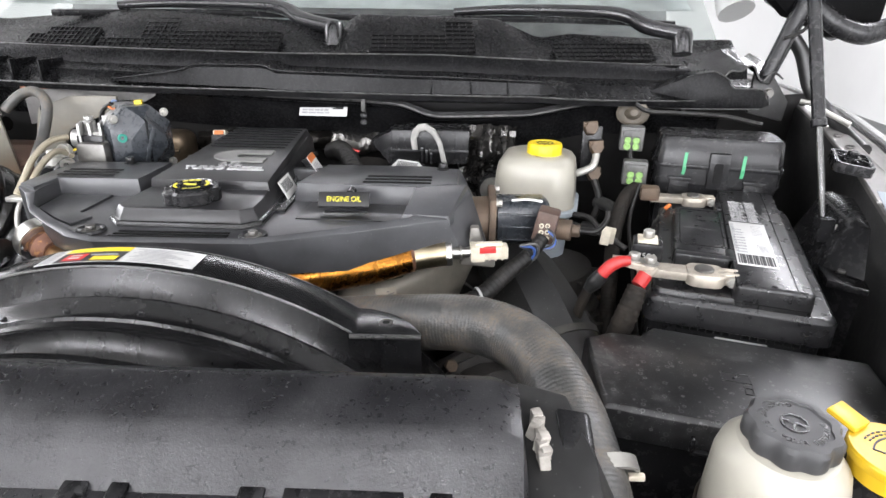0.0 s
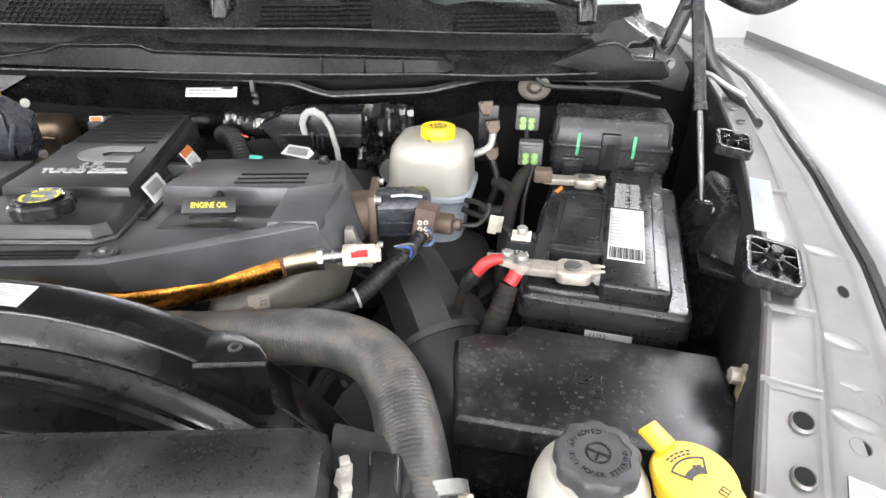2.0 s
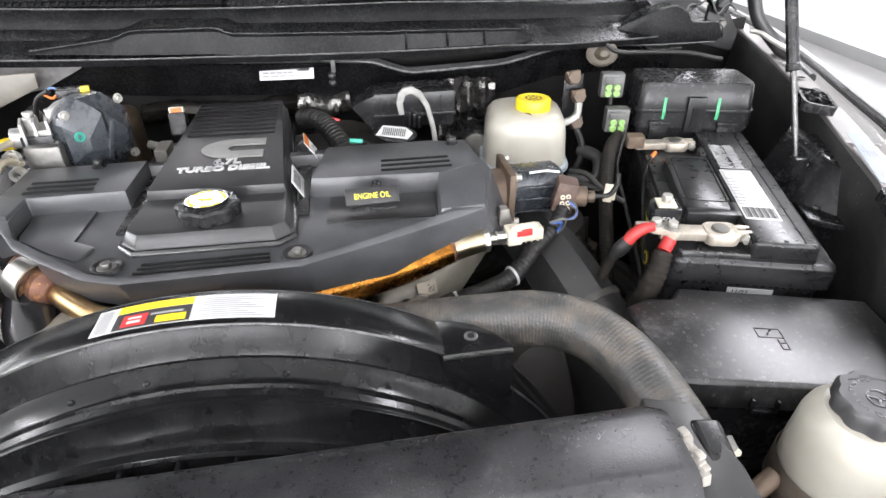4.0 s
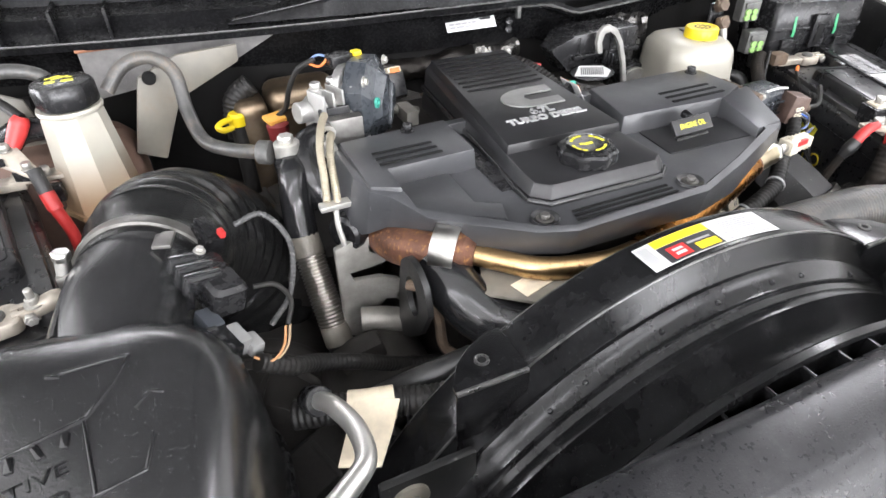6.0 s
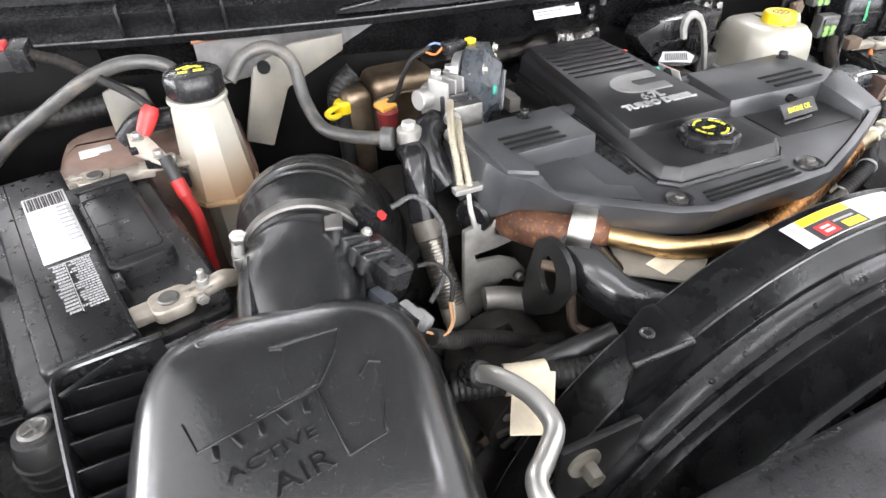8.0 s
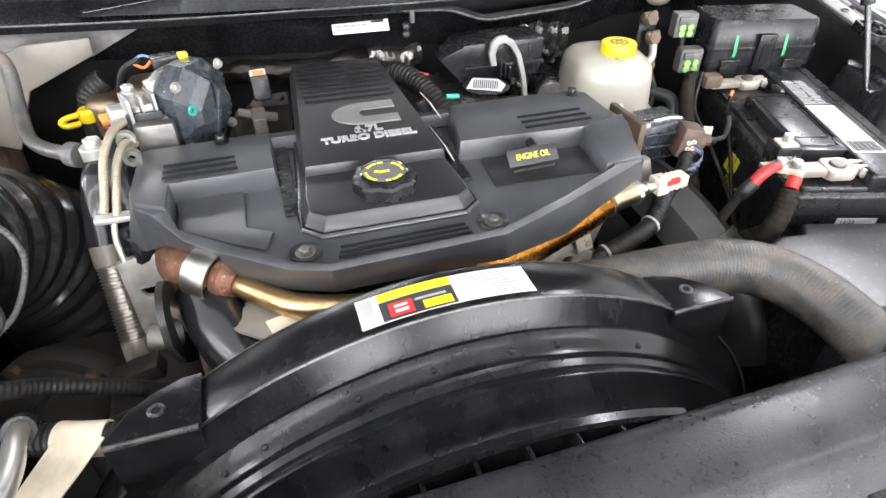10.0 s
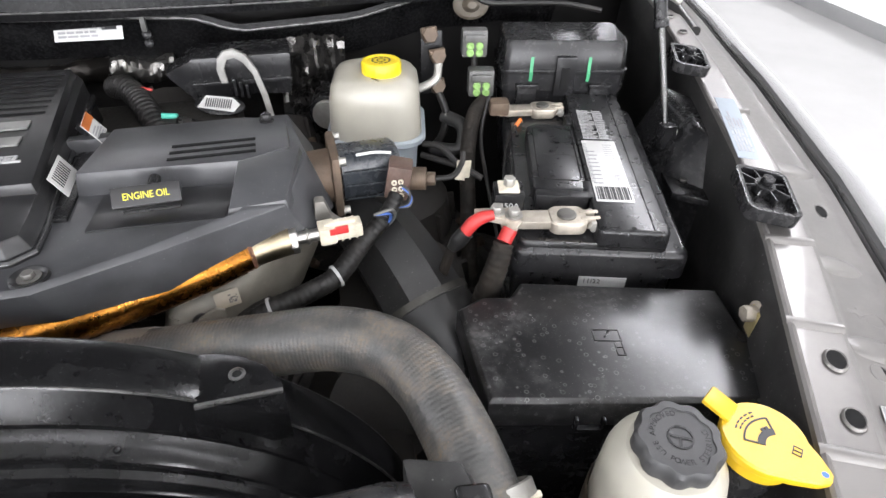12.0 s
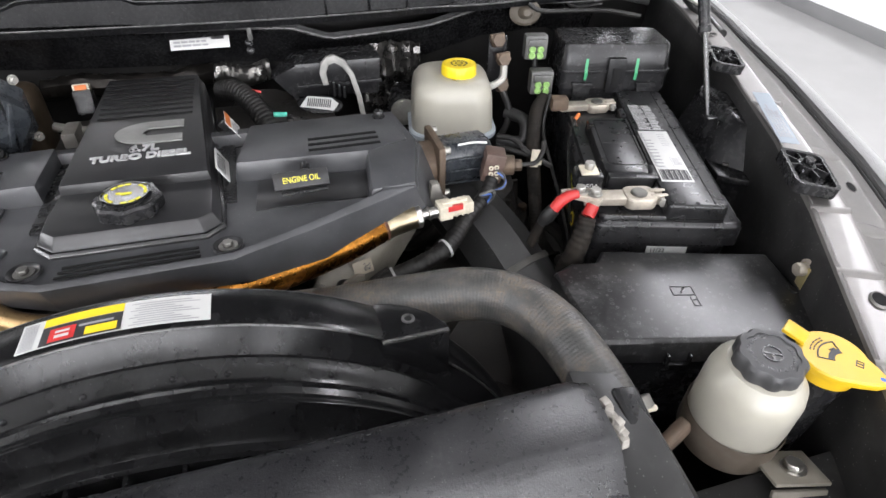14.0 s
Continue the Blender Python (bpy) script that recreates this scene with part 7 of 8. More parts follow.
tg = thing("taped_hose", "black corrugated hose wrapped in cream tape with a hanging tag", "hose", pose(-0.3, 0.5, 1.13), local=False)
part("hose", tube([(-0.38, 0.545, 1.135), (-0.34, 0.530, 1.140), (-0.30, 0.518, 1.140), (-0.26, 0.505, 1.140), (-0.215, 0.50, 1.150)], 0.0125, 14, 6, rib=0.006, amp=0.001), LOOM, tg)
part("tape_wrap", tube([(-0.336, 0.529, 1.140), (-0.318, 0.523, 1.140), (-0.298, 0.518, 1.140)], 0.0145, 18, 4), TAPE, tg)
part("tag", loft([[(-0.330, 0.526, z + 0.008), (-0.296, 0.508, z + 0.008), (-0.312, 0.484, z + 0.003), (-0.330, 0.461, z - 0.003), (-0.361, 0.475, z - 0.003), (-0.345, 0.501, z + 0.003)] for z in (1.144, 1.146)], 0.0005, 1), TAPE, tg, "cream paper tag")
part("second_hose", tube([(-0.31, 0.555, 1.105), (-0.27, 0.535, 1.135), (-0.22, 0.522, 1.155)], 0.012, 14, 6), RUBBER_BLACK, tg)
eb = thing("shroud_bolt", "pale flanged bolt on the shroud's bracket", "bolt", pose(-0.308, 0.432, 1.13), local=False)
part("bracket", box(-0.340, -0.262, 0.432, 0.440, 1.08, 1.158, 0.003), BLACK_DUSTY, eb, "black bracket plate")
part("washer", moved(lathe([(0, 0), (0.015, 0), (0.015, 0.003), (0.010, 0.005), (0, 0.005)], 24), pose(-0.318, 0.432, 1.136, 90, 0, 0)), ALLOY_BEIGE, eb)
part("bolt", moved(hexbolt(0.008, 0.014), pose(-0.318, 0.427, 1.136, 90, 0, 0)), ALLOY_BEIGE, eb)
be = thing("black_elbow_pipe", "shiny black water elbow with gritty flange", "pipe", pose(-0.2, 0.56, 1.15), local=False)
part("elbow", tube([(-0.212, 0.622, 1.190), (-0.205, 0.590, 1.178), (-0.188, 0.560, 1.160), (-0.155, 0.535, 1.150), (-0.12, 0.53, 1.145)], 0.027, 20, 8), BLACK_GLOSS, be)
part("plate", prism([(-0.19, 0.560), (-0.135, 0.515), (-0.10, 0.54), (-0.12, 0.60), (-0.17, 0.61)], 1.186, 1.190, 0.0015), ALLOY_BEIGE, be, "beige plate")
part("plate_label", moved(box(-0.018, 0.018, -0.011, 0.011, 0, 0.0008, 0.0002), pose(-0.142, 0.553, 1.1903, 0, 0, 15)), TAPE, be, "cream plate label")
lk = thing("lifting_bracket", "black steel lifting eye with a brown bent rod", "bracket", pose(-0.24, 0.58, 1.12), local=False)
part("strap", tube([(-0.245, 0.615, 1.180), (-0.232, 0.600, 1.178), (-0.224, 0.590, 1.150), (-0.222, 0.580, 1.115), (-0.205, 0.560, 1.110), (-0.19, 0.55, 1.112)], 0.0055, 8, 6), BROWN_CAST, lk)
EYE = [(0.008, 0.060), (0.024, 0.044), (0.034, 0.0), (0.042, -0.060), (0.028, -0.066), (-0.012, -0.022), (-0.034, 0.024), (-0.026, 0.052), (-0.010, 0.063)]


def reach(a):
    """How far the plate's edge lies from the hole's middle in one direction."""
    c, s_ = math.cos(a), math.sin(a)
    best = 0.02
    for (x0, z0), (x1, z1) in zip(EYE, EYE[1:] + EYE[:1]):
        x0, z0, x1, z1 = x0 - 0.002, z0 - 0.016, x1 - 0.002, z1 - 0.016
        den = c * (z1 - z0) - s_ * (x1 - x0)
        if abs(den) > 1e-9:
            d = (x0 * (z1 - z0) - z0 * (x1 - x0)) / den
            k = (x0 * s_ - z0 * c) / den
            if d > 0 and -1e-6 <= k <= 1 + 1e-6:
                best = max(best, d)
    return best


ANG = [2 * math.pi * i / 36 for i in range(36)]
edge_ = [(0.002 + reach(a) * math.cos(a), 0.016 + reach(a) * math.sin(a)) for a in ANG]
hole_ = [(0.002 + 0.013 * math.cos(a), 0.016 + 0.024 * math.sin(a)) for a in ANG]
part("lifting_eye", moved(loft([[(x, 0.003, z) for x, z in hole_], [(x, 0.003, z) for x, z in edge_], [(x, -0.003, z) for x, z in edge_], [(x, -0.003, z) for x, z in hole_], [(x, 0.003, z) for x, z in hole_]], caps=False), pose(-0.243, 0.600, 1.158, 0, 0, 90) @ Matrix.Diagonal((1.15, 1, 1, 1))), BLACK_DUSTY, lk, "black plate with an oval hole")
ALLOY_PALE = surface("pale_casting", (0.34, 0.33, 0.30), 0.45, metal=0.5, dust=0.3, patch=24, grain=0.4, grain_scale=420)
mb = thing("alloy_bracket", "pale cast bracket with slotted hole", "bracket", pose(-0.27, 0.62, 1.1), local=False)
C_PLATE = [(-0.297, 1.188), (-0.270, 1.196), (-0.250, 1.192), (-0.236, 1.176), (-0.232, 1.158), (-0.258, 1.154), (-0.284, 1.153), (-0.280, 1.142), (-0.250, 1.138), (-0.229, 1.127), (-0.215, 1.108), (-0.218, 1.095), (-0.246, 1.104), (-0.264, 1.086), (-0.279, 1.054), (-0.298, 1.070)]
part("plate", loft([[(x, y, z) for x, z in C_PLATE] for y in (0.688, 0.696)], 0.0025), ALLOY_PALE, mb, "cast plate with an open slot")
for bx, bz in ((-0.252, 1.180), (-0.226, 1.104)):
    part("plate_bolt", moved(hexbolt(0.0055, 0.008, 0.0085), pose(bx, 0.688, bz, 90, 0, 0)), ZINC, mb)
part("fitting", merge(tube([(-0.284, 0.664, 1.108), (-0.262, 0.658, 1.106), (-0.232, 0.652, 1.096)], 0.0135, 18, 4), moved(lathe([(0, 0), (0.016, 0), (0.0165, 0.002), (0.016, 0.005), (0, 0.005)], 20), along((-0.236, 0.653, 1.0975), (-0.225, 0.650, 1.094)))), ALLOY, mb, "pale cast outlet")
part("foot", loft([[(-0.326, y, 1.098), (-0.300, y, 1.108), (-0.276, y, 1.112), (-0.269, y, 1.083), (-0.290, y, 1.070), (-0.314, y, 1.072)] for y in (0.616, 0.640)], 0.003), DEEP, mb)
for x in (-0.298, -0.284):
    part("bolt_hole", rod((x, 0.6145, 1.090), (x, 0.6155, 1.090), 0.004), SLOT, mb)

# ---- ribbed tray beside the air box ----
tr = thing("ribbed_tray", "black ribbed plastic fresh air tray", "tray", pose(-0.65, 0.58, 1.1), local=False)
WET = surface("wet_black_plastic", (0.012, 0.013, 0.015), 0.08, spec=0.9, grain=1.0, grain_scale=120)
part("floor", loft([[(-0.676, 0.628, z), (-0.590, 0.640, z), (-0.560, 0.400, z), (-0.640, 0.400, z)] for z in (1.135, 1.150)], 0.002), WET, tr, "wet shiny tray floor")
part("rim", tube([(-0.600, 0.640, 1.214), (-0.640, 0.636, 1.214), (-0.668, 0.632, 1.214), (-0.6765, 0.622, 1.2135), (-0.674, 0.600, 1.212), (-0.664, 0.540, 1.206), (-0.650, 0.460, 1.196), (-0.640, 0.40, 1.188)], 0.0030, 8, 6), BLACK_GLOSS, tr)
part("rim_wall", loft([[(x, y, z), (x + 0.003, y - 0.002, z - 0.070)] for x, y, z in ((-0.600, 0.640, 1.213), (-0.668, 0.632, 1.213), (-0.6765, 0.622, 1.2125), (-0.664, 0.540, 1.205), (-0.640, 0.40, 1.187))], closed=False), BLACK, tr)
part("corner_brace", moved(box(-0.002, 0.002, -0.002, 0.002, 0, 0.044, 0.0006), along((-0.672, 0.606, 1.212), (-0.634, 0.630, 1.212))), BLACK_GLOSS, tr)
for k in range(9):
    y = 0.612 - 0.0235 * k
    x0 = -0.674 + 0.0042 * k
    part("rib", loft([[(x0, y, 1.212 - 0.0028 * k), (x0 + 0.058, y + 0.014, 1.196 - 0.0028 * k), (x0 + 0.058, y + 0.014, 1.150), (x0, y, 1.150)], [(x0, y - 0.0022, 1.212 - 0.0028 * k), (x0 + 0.058, y + 0.0118, 1.196 - 0.0028 * k), (x0 + 0.058, y + 0.0118, 1.150), (x0, y - 0.0022, 1.150)]], 0.0005, 1), BLACK_GLOSS, tr)
    part("wet_pocket", moved(box(-0.014, 0.014, -0.006, 0.006, 0, 0.003, 0.001), pose(x0 + 0.030, y - 0.009, 1.176 - 0.0028 * k, -20, 12, 14)), WET, tr)
part("screw_post", moved(lathe([(0, 0), (0.021, 0), (0.021, 0.070), (0.018, 0.080), (0.0165, 0.084), (0, 0.084)], 24), pose(-0.690, 0.590, 1.118)), BLACK_DUSTY, tr)
for k in range(3):
    part("post_ring", moved(lathe([(0.020, -0.0012), (0.0232, -0.0008), (0.0232, 0.0008), (0.020, 0.0012)], 24), pose(-0.690, 0.590, 1.160 + 0.011 * k)), BLACK_DUSTY, tr)
part("screw_head", moved(merge(lathe([(0, 0), (0.0115, 0), (0.0115, 0.004), (0.009, 0.0055), (0.006, 0.004), (0, 0.004)], 20), box(-0.008, 0.008, -0.0012, 0.0012, 0.0035, 0.0052, 0.0003), box(-0.0012, 0.0012, -0.008, 0.008, 0.0035, 0.0052, 0.0003)), pose(-0.690, 0.590, 1.202, 0, 0, 30)), DARK_ZINC, tr, "cross-head screw")
sl = thing("splash_panel", "black plastic splash panel beside the passenger's battery", "panel", pose(-0.78, 0.6, 1.1), local=False)
part("sheet", loft([[(-0.90, 0.98, 1.12), (-0.765, 0.95, 1.13), (-0.760, 0.90, 1.13), (-0.705, 0.62, 1.12), (-0.66, 0.40, 1.10), (-0.60, 0.28, 1.08), (-0.72, 0.28, 1.10), (-0.80, 0.55, 1.12)], [(-0.90, 0.98, 1.135), (-0.765, 0.95, 1.145), (-0.760, 0.90, 1.145), (-0.705, 0.62, 1.135), (-0.66, 0.40, 1.115), (-0.60, 0.28, 1.095), (-0.72, 0.28, 1.115), (-0.80, 0.55, 1.135)]], 0.003), BLACK, sl)
part("edge_rib", tube([(-0.765, 0.86, 1.146), (-0.710, 0.62, 1.138), (-0.668, 0.42, 1.118)], 0.004, 8, 5), BLACK, sl)
part("cross_rib", box(-0.80, -0.70, 0.660, 0.668, 1.130, 1.152, 0.002), BLACK, sl)

# ---- firewall things ----
fl = thing("firewall_flange", "black metal flange below the cowl with rolled edge", "flange", pose(0, 1.0, 1.3), local=False)
def roll(x, k=0):
    return bent(x, [(-0.544, 0.028), (-0.372, 0.028), (-0.248, 0.024), (-0.189, 0.021), (0.083, 0.012), (0.156, 0.006), (0.212, -0.015), (0.373, -0.013), (0.489, 0.007), (0.636, 0.003), (0.667, -0.020), (0.84, -0.027)])


part("flange", cross_strip([(1.000, 1.314), (0.998, 1.306), (1.002, 1.300), (1.018, 1.296), (1.030, 1.270), (1.038, 1.245)], -0.62, 0.74, 90, roll), COWL, fl)
# rolled edge coloured pale for its highlight line
part("rolled_edge", tube([(x, 0.998 + bow(x), 1.306 + roll(x)) for x in [i * 0.02 - 0.62 for i in range(69)]], 0.0022, 8, 1), EDGE, fl)
part("clip", box(0.094, 0.101, 0.995, 1.003, 1.300, 1.325, 0.002), CONN_GREY, fl)
for bz in (1.278, 1.290):
    part("stud", moved(lathe([(0, 0), (0.006, 0), (0.006, 0.004), (0.003, 0.006), (0, 0.006)], 14), pose(0.094, 1.022, bz, 70, 0, 0)), BLACK, fl)
fw = thing("firewall_label", "white printed label on the firewall flange", "label", pose(0.026, 1.0195, 1.2975, 52, 0, -2))
part("paper", box(-0.041, 0.041, -0.011, 0.011, 0, 0.001, 0.0003), PAPER, fw)
part("print", moved(bars(0.056, 0.016, 3, 2), pose(-0.008, 0, 0.001)), INK_GREY, fw)
part("code_bar", box(0.016, 0.034, 0.002, 0.007, 0.001, 0.0014, 0), INK, fw)

foil = thing("foil_insulation", "crumpled silver foil insulation on the firewall", "insulation", pose(0.29, 1.0, 1.2), local=False)


def crumple(x0, x1, z0, z1, y, seed, n=18, depth=0.004):
    r = random.Random(seed)
    rings = [[(x0 + (x1 - x0) * (i + r.uniform(-0.3, 0.3)) / n, y + r.uniform(-depth, depth) * 0.45 + depth * 2.0 * noise.noise((i * 0.4 + seed, j * 0.3, seed)) + 0.02 * math.sin(i / n * 3.1), z0 + (z1 - z0) * (j + r.uniform(-0.3, 0.3)) / n) for i in range(n + 1)] for j in range(n + 1)]
    return loft(rings, closed=False)


part("sheet", crumple(0.255, 0.350, 1.10, 1.280, 0.990, 1, 20, 0.0055), FOIL, foil, angle=12)
foil2 = thing("foil_insulation", "crumpled silver foil blanket behind the engine cover", "insulation", pose(0, 1.0, 1.25), local=False)
r_ = random.Random(9)
FOIL_REFLECTING_DARK = surface("foil_reflecting_dark", (0.02, 0.018, 0.016), 0.36, metal=0.8, vary=0.4, patch=30, dust=0.5, dust_color=(0.02, 0.017, 0.014), grain=0.3, grain_scale=160)
# one foil in two tones: dark and bright reflections put into its colour
for f0, f1, foil_mat, foil_label in ((-0.20, 0.035, FOIL_REFLECTING_DARK, "stretch coloured for its dark reflection"), (0.032, 0.118, FOIL_REFLECTING_BRIGHT, "end coloured for its bright reflection")):
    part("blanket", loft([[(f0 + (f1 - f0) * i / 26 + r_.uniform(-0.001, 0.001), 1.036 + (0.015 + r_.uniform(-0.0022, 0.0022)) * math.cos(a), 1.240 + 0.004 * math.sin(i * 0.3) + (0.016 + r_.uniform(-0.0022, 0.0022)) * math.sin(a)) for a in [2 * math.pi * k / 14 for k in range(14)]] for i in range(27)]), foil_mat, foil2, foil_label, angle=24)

eh = thing("engine_harness_plug", "black wiring plug housing with pale grey lever", "connector", pose(0.2, 0.95, 1.25), local=False)
part("housing", loft([[(0.150, y, 1.236), (0.270, y, 1.230), (0.275, y, 1.285), (0.150, y, 1.285)] for y in (0.925, 0.99)], 0.006), BLACK, eh)
part("funnel", loft([[(0.118, 0.935, 1.265), (0.124, 0.935, 1.258), (0.124, 0.965, 1.258), (0.118, 0.965, 1.265)], [(0.152, 0.925, 1.282), (0.152, 0.925, 1.225), (0.152, 0.985, 1.225), (0.152, 0.985, 1.282)]], 0.002), BLACK, eh)
part("ledge", box(0.150, 0.272, 0.917, 0.927, 1.250, 1.256, 0.001), BLACK, eh)
LEVER = surface("pale_grey_lever", (0.21, 0.205, 0.19), 0.45, dust=0.15, patch=30)
C_OUT = [(0.186, 1.258), (0.183, 1.274), (0.186, 1.287), (0.194, 1.295), (0.206, 1.297), (0.220, 1.289), (0.231, 1.270), (0.239, 1.238), (0.243, 1.206), (0.236, 1.204), (0.232, 1.236), (0.2245, 1.266), (0.216, 1.280), (0.206, 1.287), (0.197, 1.285), (0.192, 1.274), (0.194, 1.258)]
part("lever", loft([[(x, y - (1.297 - z) * 0.15, z) for x, z in C_OUT] for y in (0.912, 0.919)], 0.001), LEVER, eh, "pale grey curved lever plate")
part("lever_tooth", merge(*[box(0.199 + 0.007 * k, 0.203 + 0.007 * k, 0.906, 0.914, 1.240 - 0.002 * k, 1.262 - 0.004 * k, 0.001) for k in range(3)]), BLACK_GLOSS, eh)
for k in range(4):
    part("housing_rib", box(0.160 + 0.030 * k, 0.164 + 0.030 * k, 0.9235, 0.927, 1.236, 1.280, 0.0008), BLACK, eh)
ht = thing("hanging_tag", "white barcode tag on the wiring", "tag", pose(0.178, 0.905, 1.232, 42, 0, -25))
part("disc", loft([[(0.034 * math.cos(a), 0.014 * math.sin(a), z) for a in [2 * math.pi * i / 28 for i in range(28)]] for z in (-0.004, 0.0)], 0.001), BLACK, ht)
part("paper", prism([(-0.028, -0.007), (0.022, -0.009), (0.028, 0.002), (0.016, 0.010), (-0.020, 0.010)], 0.0005, 0.0015, 0), PAPER, ht)
part("barcode", merge(*[box(-0.018 + 0.003 * k, -0.0164 + 0.003 * k, -0.005, 0.007, 0.0015, 0.0019, 0) for k in range(12)]), INK, ht)
hr = thing("corrugated_harness", "dusty corrugated harness behind the engine cover", "wiring", pose(0.1, 0.88, 1.2), local=False)
part("main", tube([(0.045, 0.985, 1.235), (0.065, 0.955, 1.245), (0.085, 0.92, 1.238), (0.105, 0.88, 1.215), (0.12, 0.84, 1.18)], 0.014, 14, 8, rib=0.006, amp=0.0015), LOOM, hr)
part("branch", tube([(0.10, 0.89, 1.22), (0.135, 0.88, 1.222), (0.165, 0.868, 1.215), (0.20, 0.84, 1.205)], 0.008, 10, 6), LOOM, hr)
part("thin_wire", tube([(0.06, 0.96, 1.252), (0.075, 0.935, 1.254), (0.10, 0.93, 1.248)], 0.0018, 6, 5), RED, hr)
part("teal_tape", tube([(0.112, 0.885, 1.232), (0.130, 0.882, 1.231)], 0.0035, 8, 3), surface("teal_tape", (0.08, 0.50, 0.38), 0.5), hr)
part("silver_tape", tube([(0.130, 0.880, 1.224), (0.148, 0.872, 1.220)], 0.0085, 10, 3), FOIL, hr)
mc = thing("master_cylinder", "black brake booster and master cylinder with steel end", "brake part", pose(0.33, 1.0, 1.15), local=False)
part("cylinder", rod((0.330, 1.03, 1.185), (0.316, 0.965, 1.180), 0.027), BLACK, mc)
part("end", rod((0.316, 0.966, 1.180), (0.314, 0.958, 1.1795), 0.022), ZINC, mc, "grey steel end")
part("body", rod((0.385, 0.87, 1.075), (0.395, 1.02, 1.085), 0.035), DEEP, mc)

# ---- brake lines and fittings by the reservoir ----
bf = thing("brake_line_fittings", "rusty brake line fittings with bent dark lines", "pipe fittings", pose(0.47, 0.95, 1.2), local=False)
part("bracket", box(0.452, 0.484, 0.955, 0.962, 1.200, 1.290, 0.003), BLACK, bf)
for z, x in ((1.285, 0.462), (1.255, 0.474), (1.212, 0.474)):
    part("fitting", merge(moved(hexbolt(0.011, 0.016), pose(x, 0.952, z, 70, 0, 0)), rod((x - 0.012, 0.945, z + 0.008), (x + 0.010, 0.945, z + 0.010), 0.005)), BROWN_CAST, bf)
part("line", tube([(0.474, 0.940, 1.250), (0.468, 0.930, 1.232), (0.450, 0.930, 1.222), (0.43, 0.935, 1.215)], 0.006, 10, 6), ZINC, bf)
part("line", tube([(0.474, 0.938, 1.208), (0.482, 0.925, 1.18), (0.475, 0.92, 1.15), (0.46, 0.93, 1.12)], 0.0055, 10, 6), LOOM, bf)
part("hose_loop", tube([(0.455, 0.90, 1.14), (0.490, 0.88, 1.145), (0.500, 0.90, 1.17), (0.480, 0.93, 1.175)], 0.010, 12, 6), RUBBER_BLACK, bf)
part("sensor_lead", tube([(0.425, 0.83, 1.185), (0.445, 0.815, 1.185), (0.462, 0.795, 1.17), (0.49, 0.775, 1.155)], 0.0042, 8, 6), LOOM, bf)
part("sensor_lead", tube([(0.42, 0.82, 1.175), (0.45, 0.80, 1.170), (0.48, 0.79, 1.16)], 0.0042, 8, 6), LOOM, bf)
part("lead_tag", moved(merge(box(-0.011, 0.001, -0.0014, 0.0014, -0.013, 0.012, 0.001), moved(box(-0.001, 0.009, -0.0014, 0.0014, -0.010, 0.012, 0.001), pose(0, 0, 0, 0, 0, 38))), pose(0.462, 0.762, 1.178, -18, 8, -10)), CONN_BEIGE, bf, "pale folded wire tag")
gm = thing("cowl_grommet", "round tan rubber grommet under the cowl", "grommet", pose(0.55, 1.06, 1.30), local=False)
part("ring", moved(lathe([(0, 0), (0.024, 0), (0.0255, 0.003), (0.021, 0.006), (0.013, 0.006), (0.010, 0.013), (0.006, 0.017), (0, 0.017)], 32), pose(0.556, 1.060, 1.294, 78, 0, -8) @ Matrix.Diagonal((1.1, 0.85, 1, 1))), surface("tan_rubber", (0.075, 0.062, 0.045), 0.6, dust=0.3, patch=20), gm)
part("wire", tube([(0.555, 1.045, 1.312), (0.575, 1.035, 1.302), (0.63, 1.03, 1.300), (0.70, 1.03, 1.296), (0.76, 1.02, 1.285)], 0.004, 8, 6), LOOM, gm)

# ---- throttle and EGR motor ----
eg = thing("egr_valve", "slate EGR valve motor on a brown cast pipe", "valve", pose(0.3, 0.74, 1.2), local=False)
part("cast_pipe", rod((0.250, 0.735, 1.205), (0.300, 0.738, 1.207), 0.030), BROWN_CAST, eg)
part("flange", box(0.297, 0.307, 0.702, 0.775, 1.172, 1.244, 0.005), BROWN_CAST, eg)
part("motor", moved(loft([[(x, y, z) for x, y in rounded(0.058 - d, 0.058 - d, 0.018, 5)] for z, d in ((0, 0), (0.060, 0.002), (0.066, 0.010))]), along((0.307, 0.738, 1.208), (0.40, 0.743, 1.210))), SLATE, eg, "slate motor body")
for k in range(3):
    part("motor_rib", box(0.310, 0.368, 0.706, 0.7085, 1.190 + 0.016 * k, 1.193 + 0.016 * k, 0.001), SLATE, eg)
for y, z in ((0.708, 1.238), (0.708, 1.178), (0.769, 1.238)):
    part("flange_bolt", moved(hexbolt(0.0048, 0.006, 0.006), along((0.307, y, z), (0.32, y, z))), ZINC, eg)
part("plug", moved(box(-0.012, 0.014, -0.014, 0.014, -0.020, 0.020, 0.004), pose(0.366, 0.700, 1.215, 0, 10, -15)), CONN_BROWN, eg, "brown plug")
for k in range(6):
    part("pin_ring", moved(lathe([(0.0016, 0), (0.0030, 0), (0.0030, 0.002), (0.0016, 0.002)], 12), pose(0.3595 + 0.0072 * (k % 2), 0.6855, 1.2185 - 0.0082 * (k // 2), 90, 0, -15)), CONN_BEIGE, eg, "pale seal ring")
part("sensor_body", rod((0.375, 0.715, 1.205), (0.400, 0.708, 1.205), 0.013), BROWN_CAST, eg)
part("sensor_hex", moved(hexbolt(0.008, 0.010), along((0.400, 0.708, 1.205), (0.42, 0.703, 1.205))), BROWN_CAST, eg)
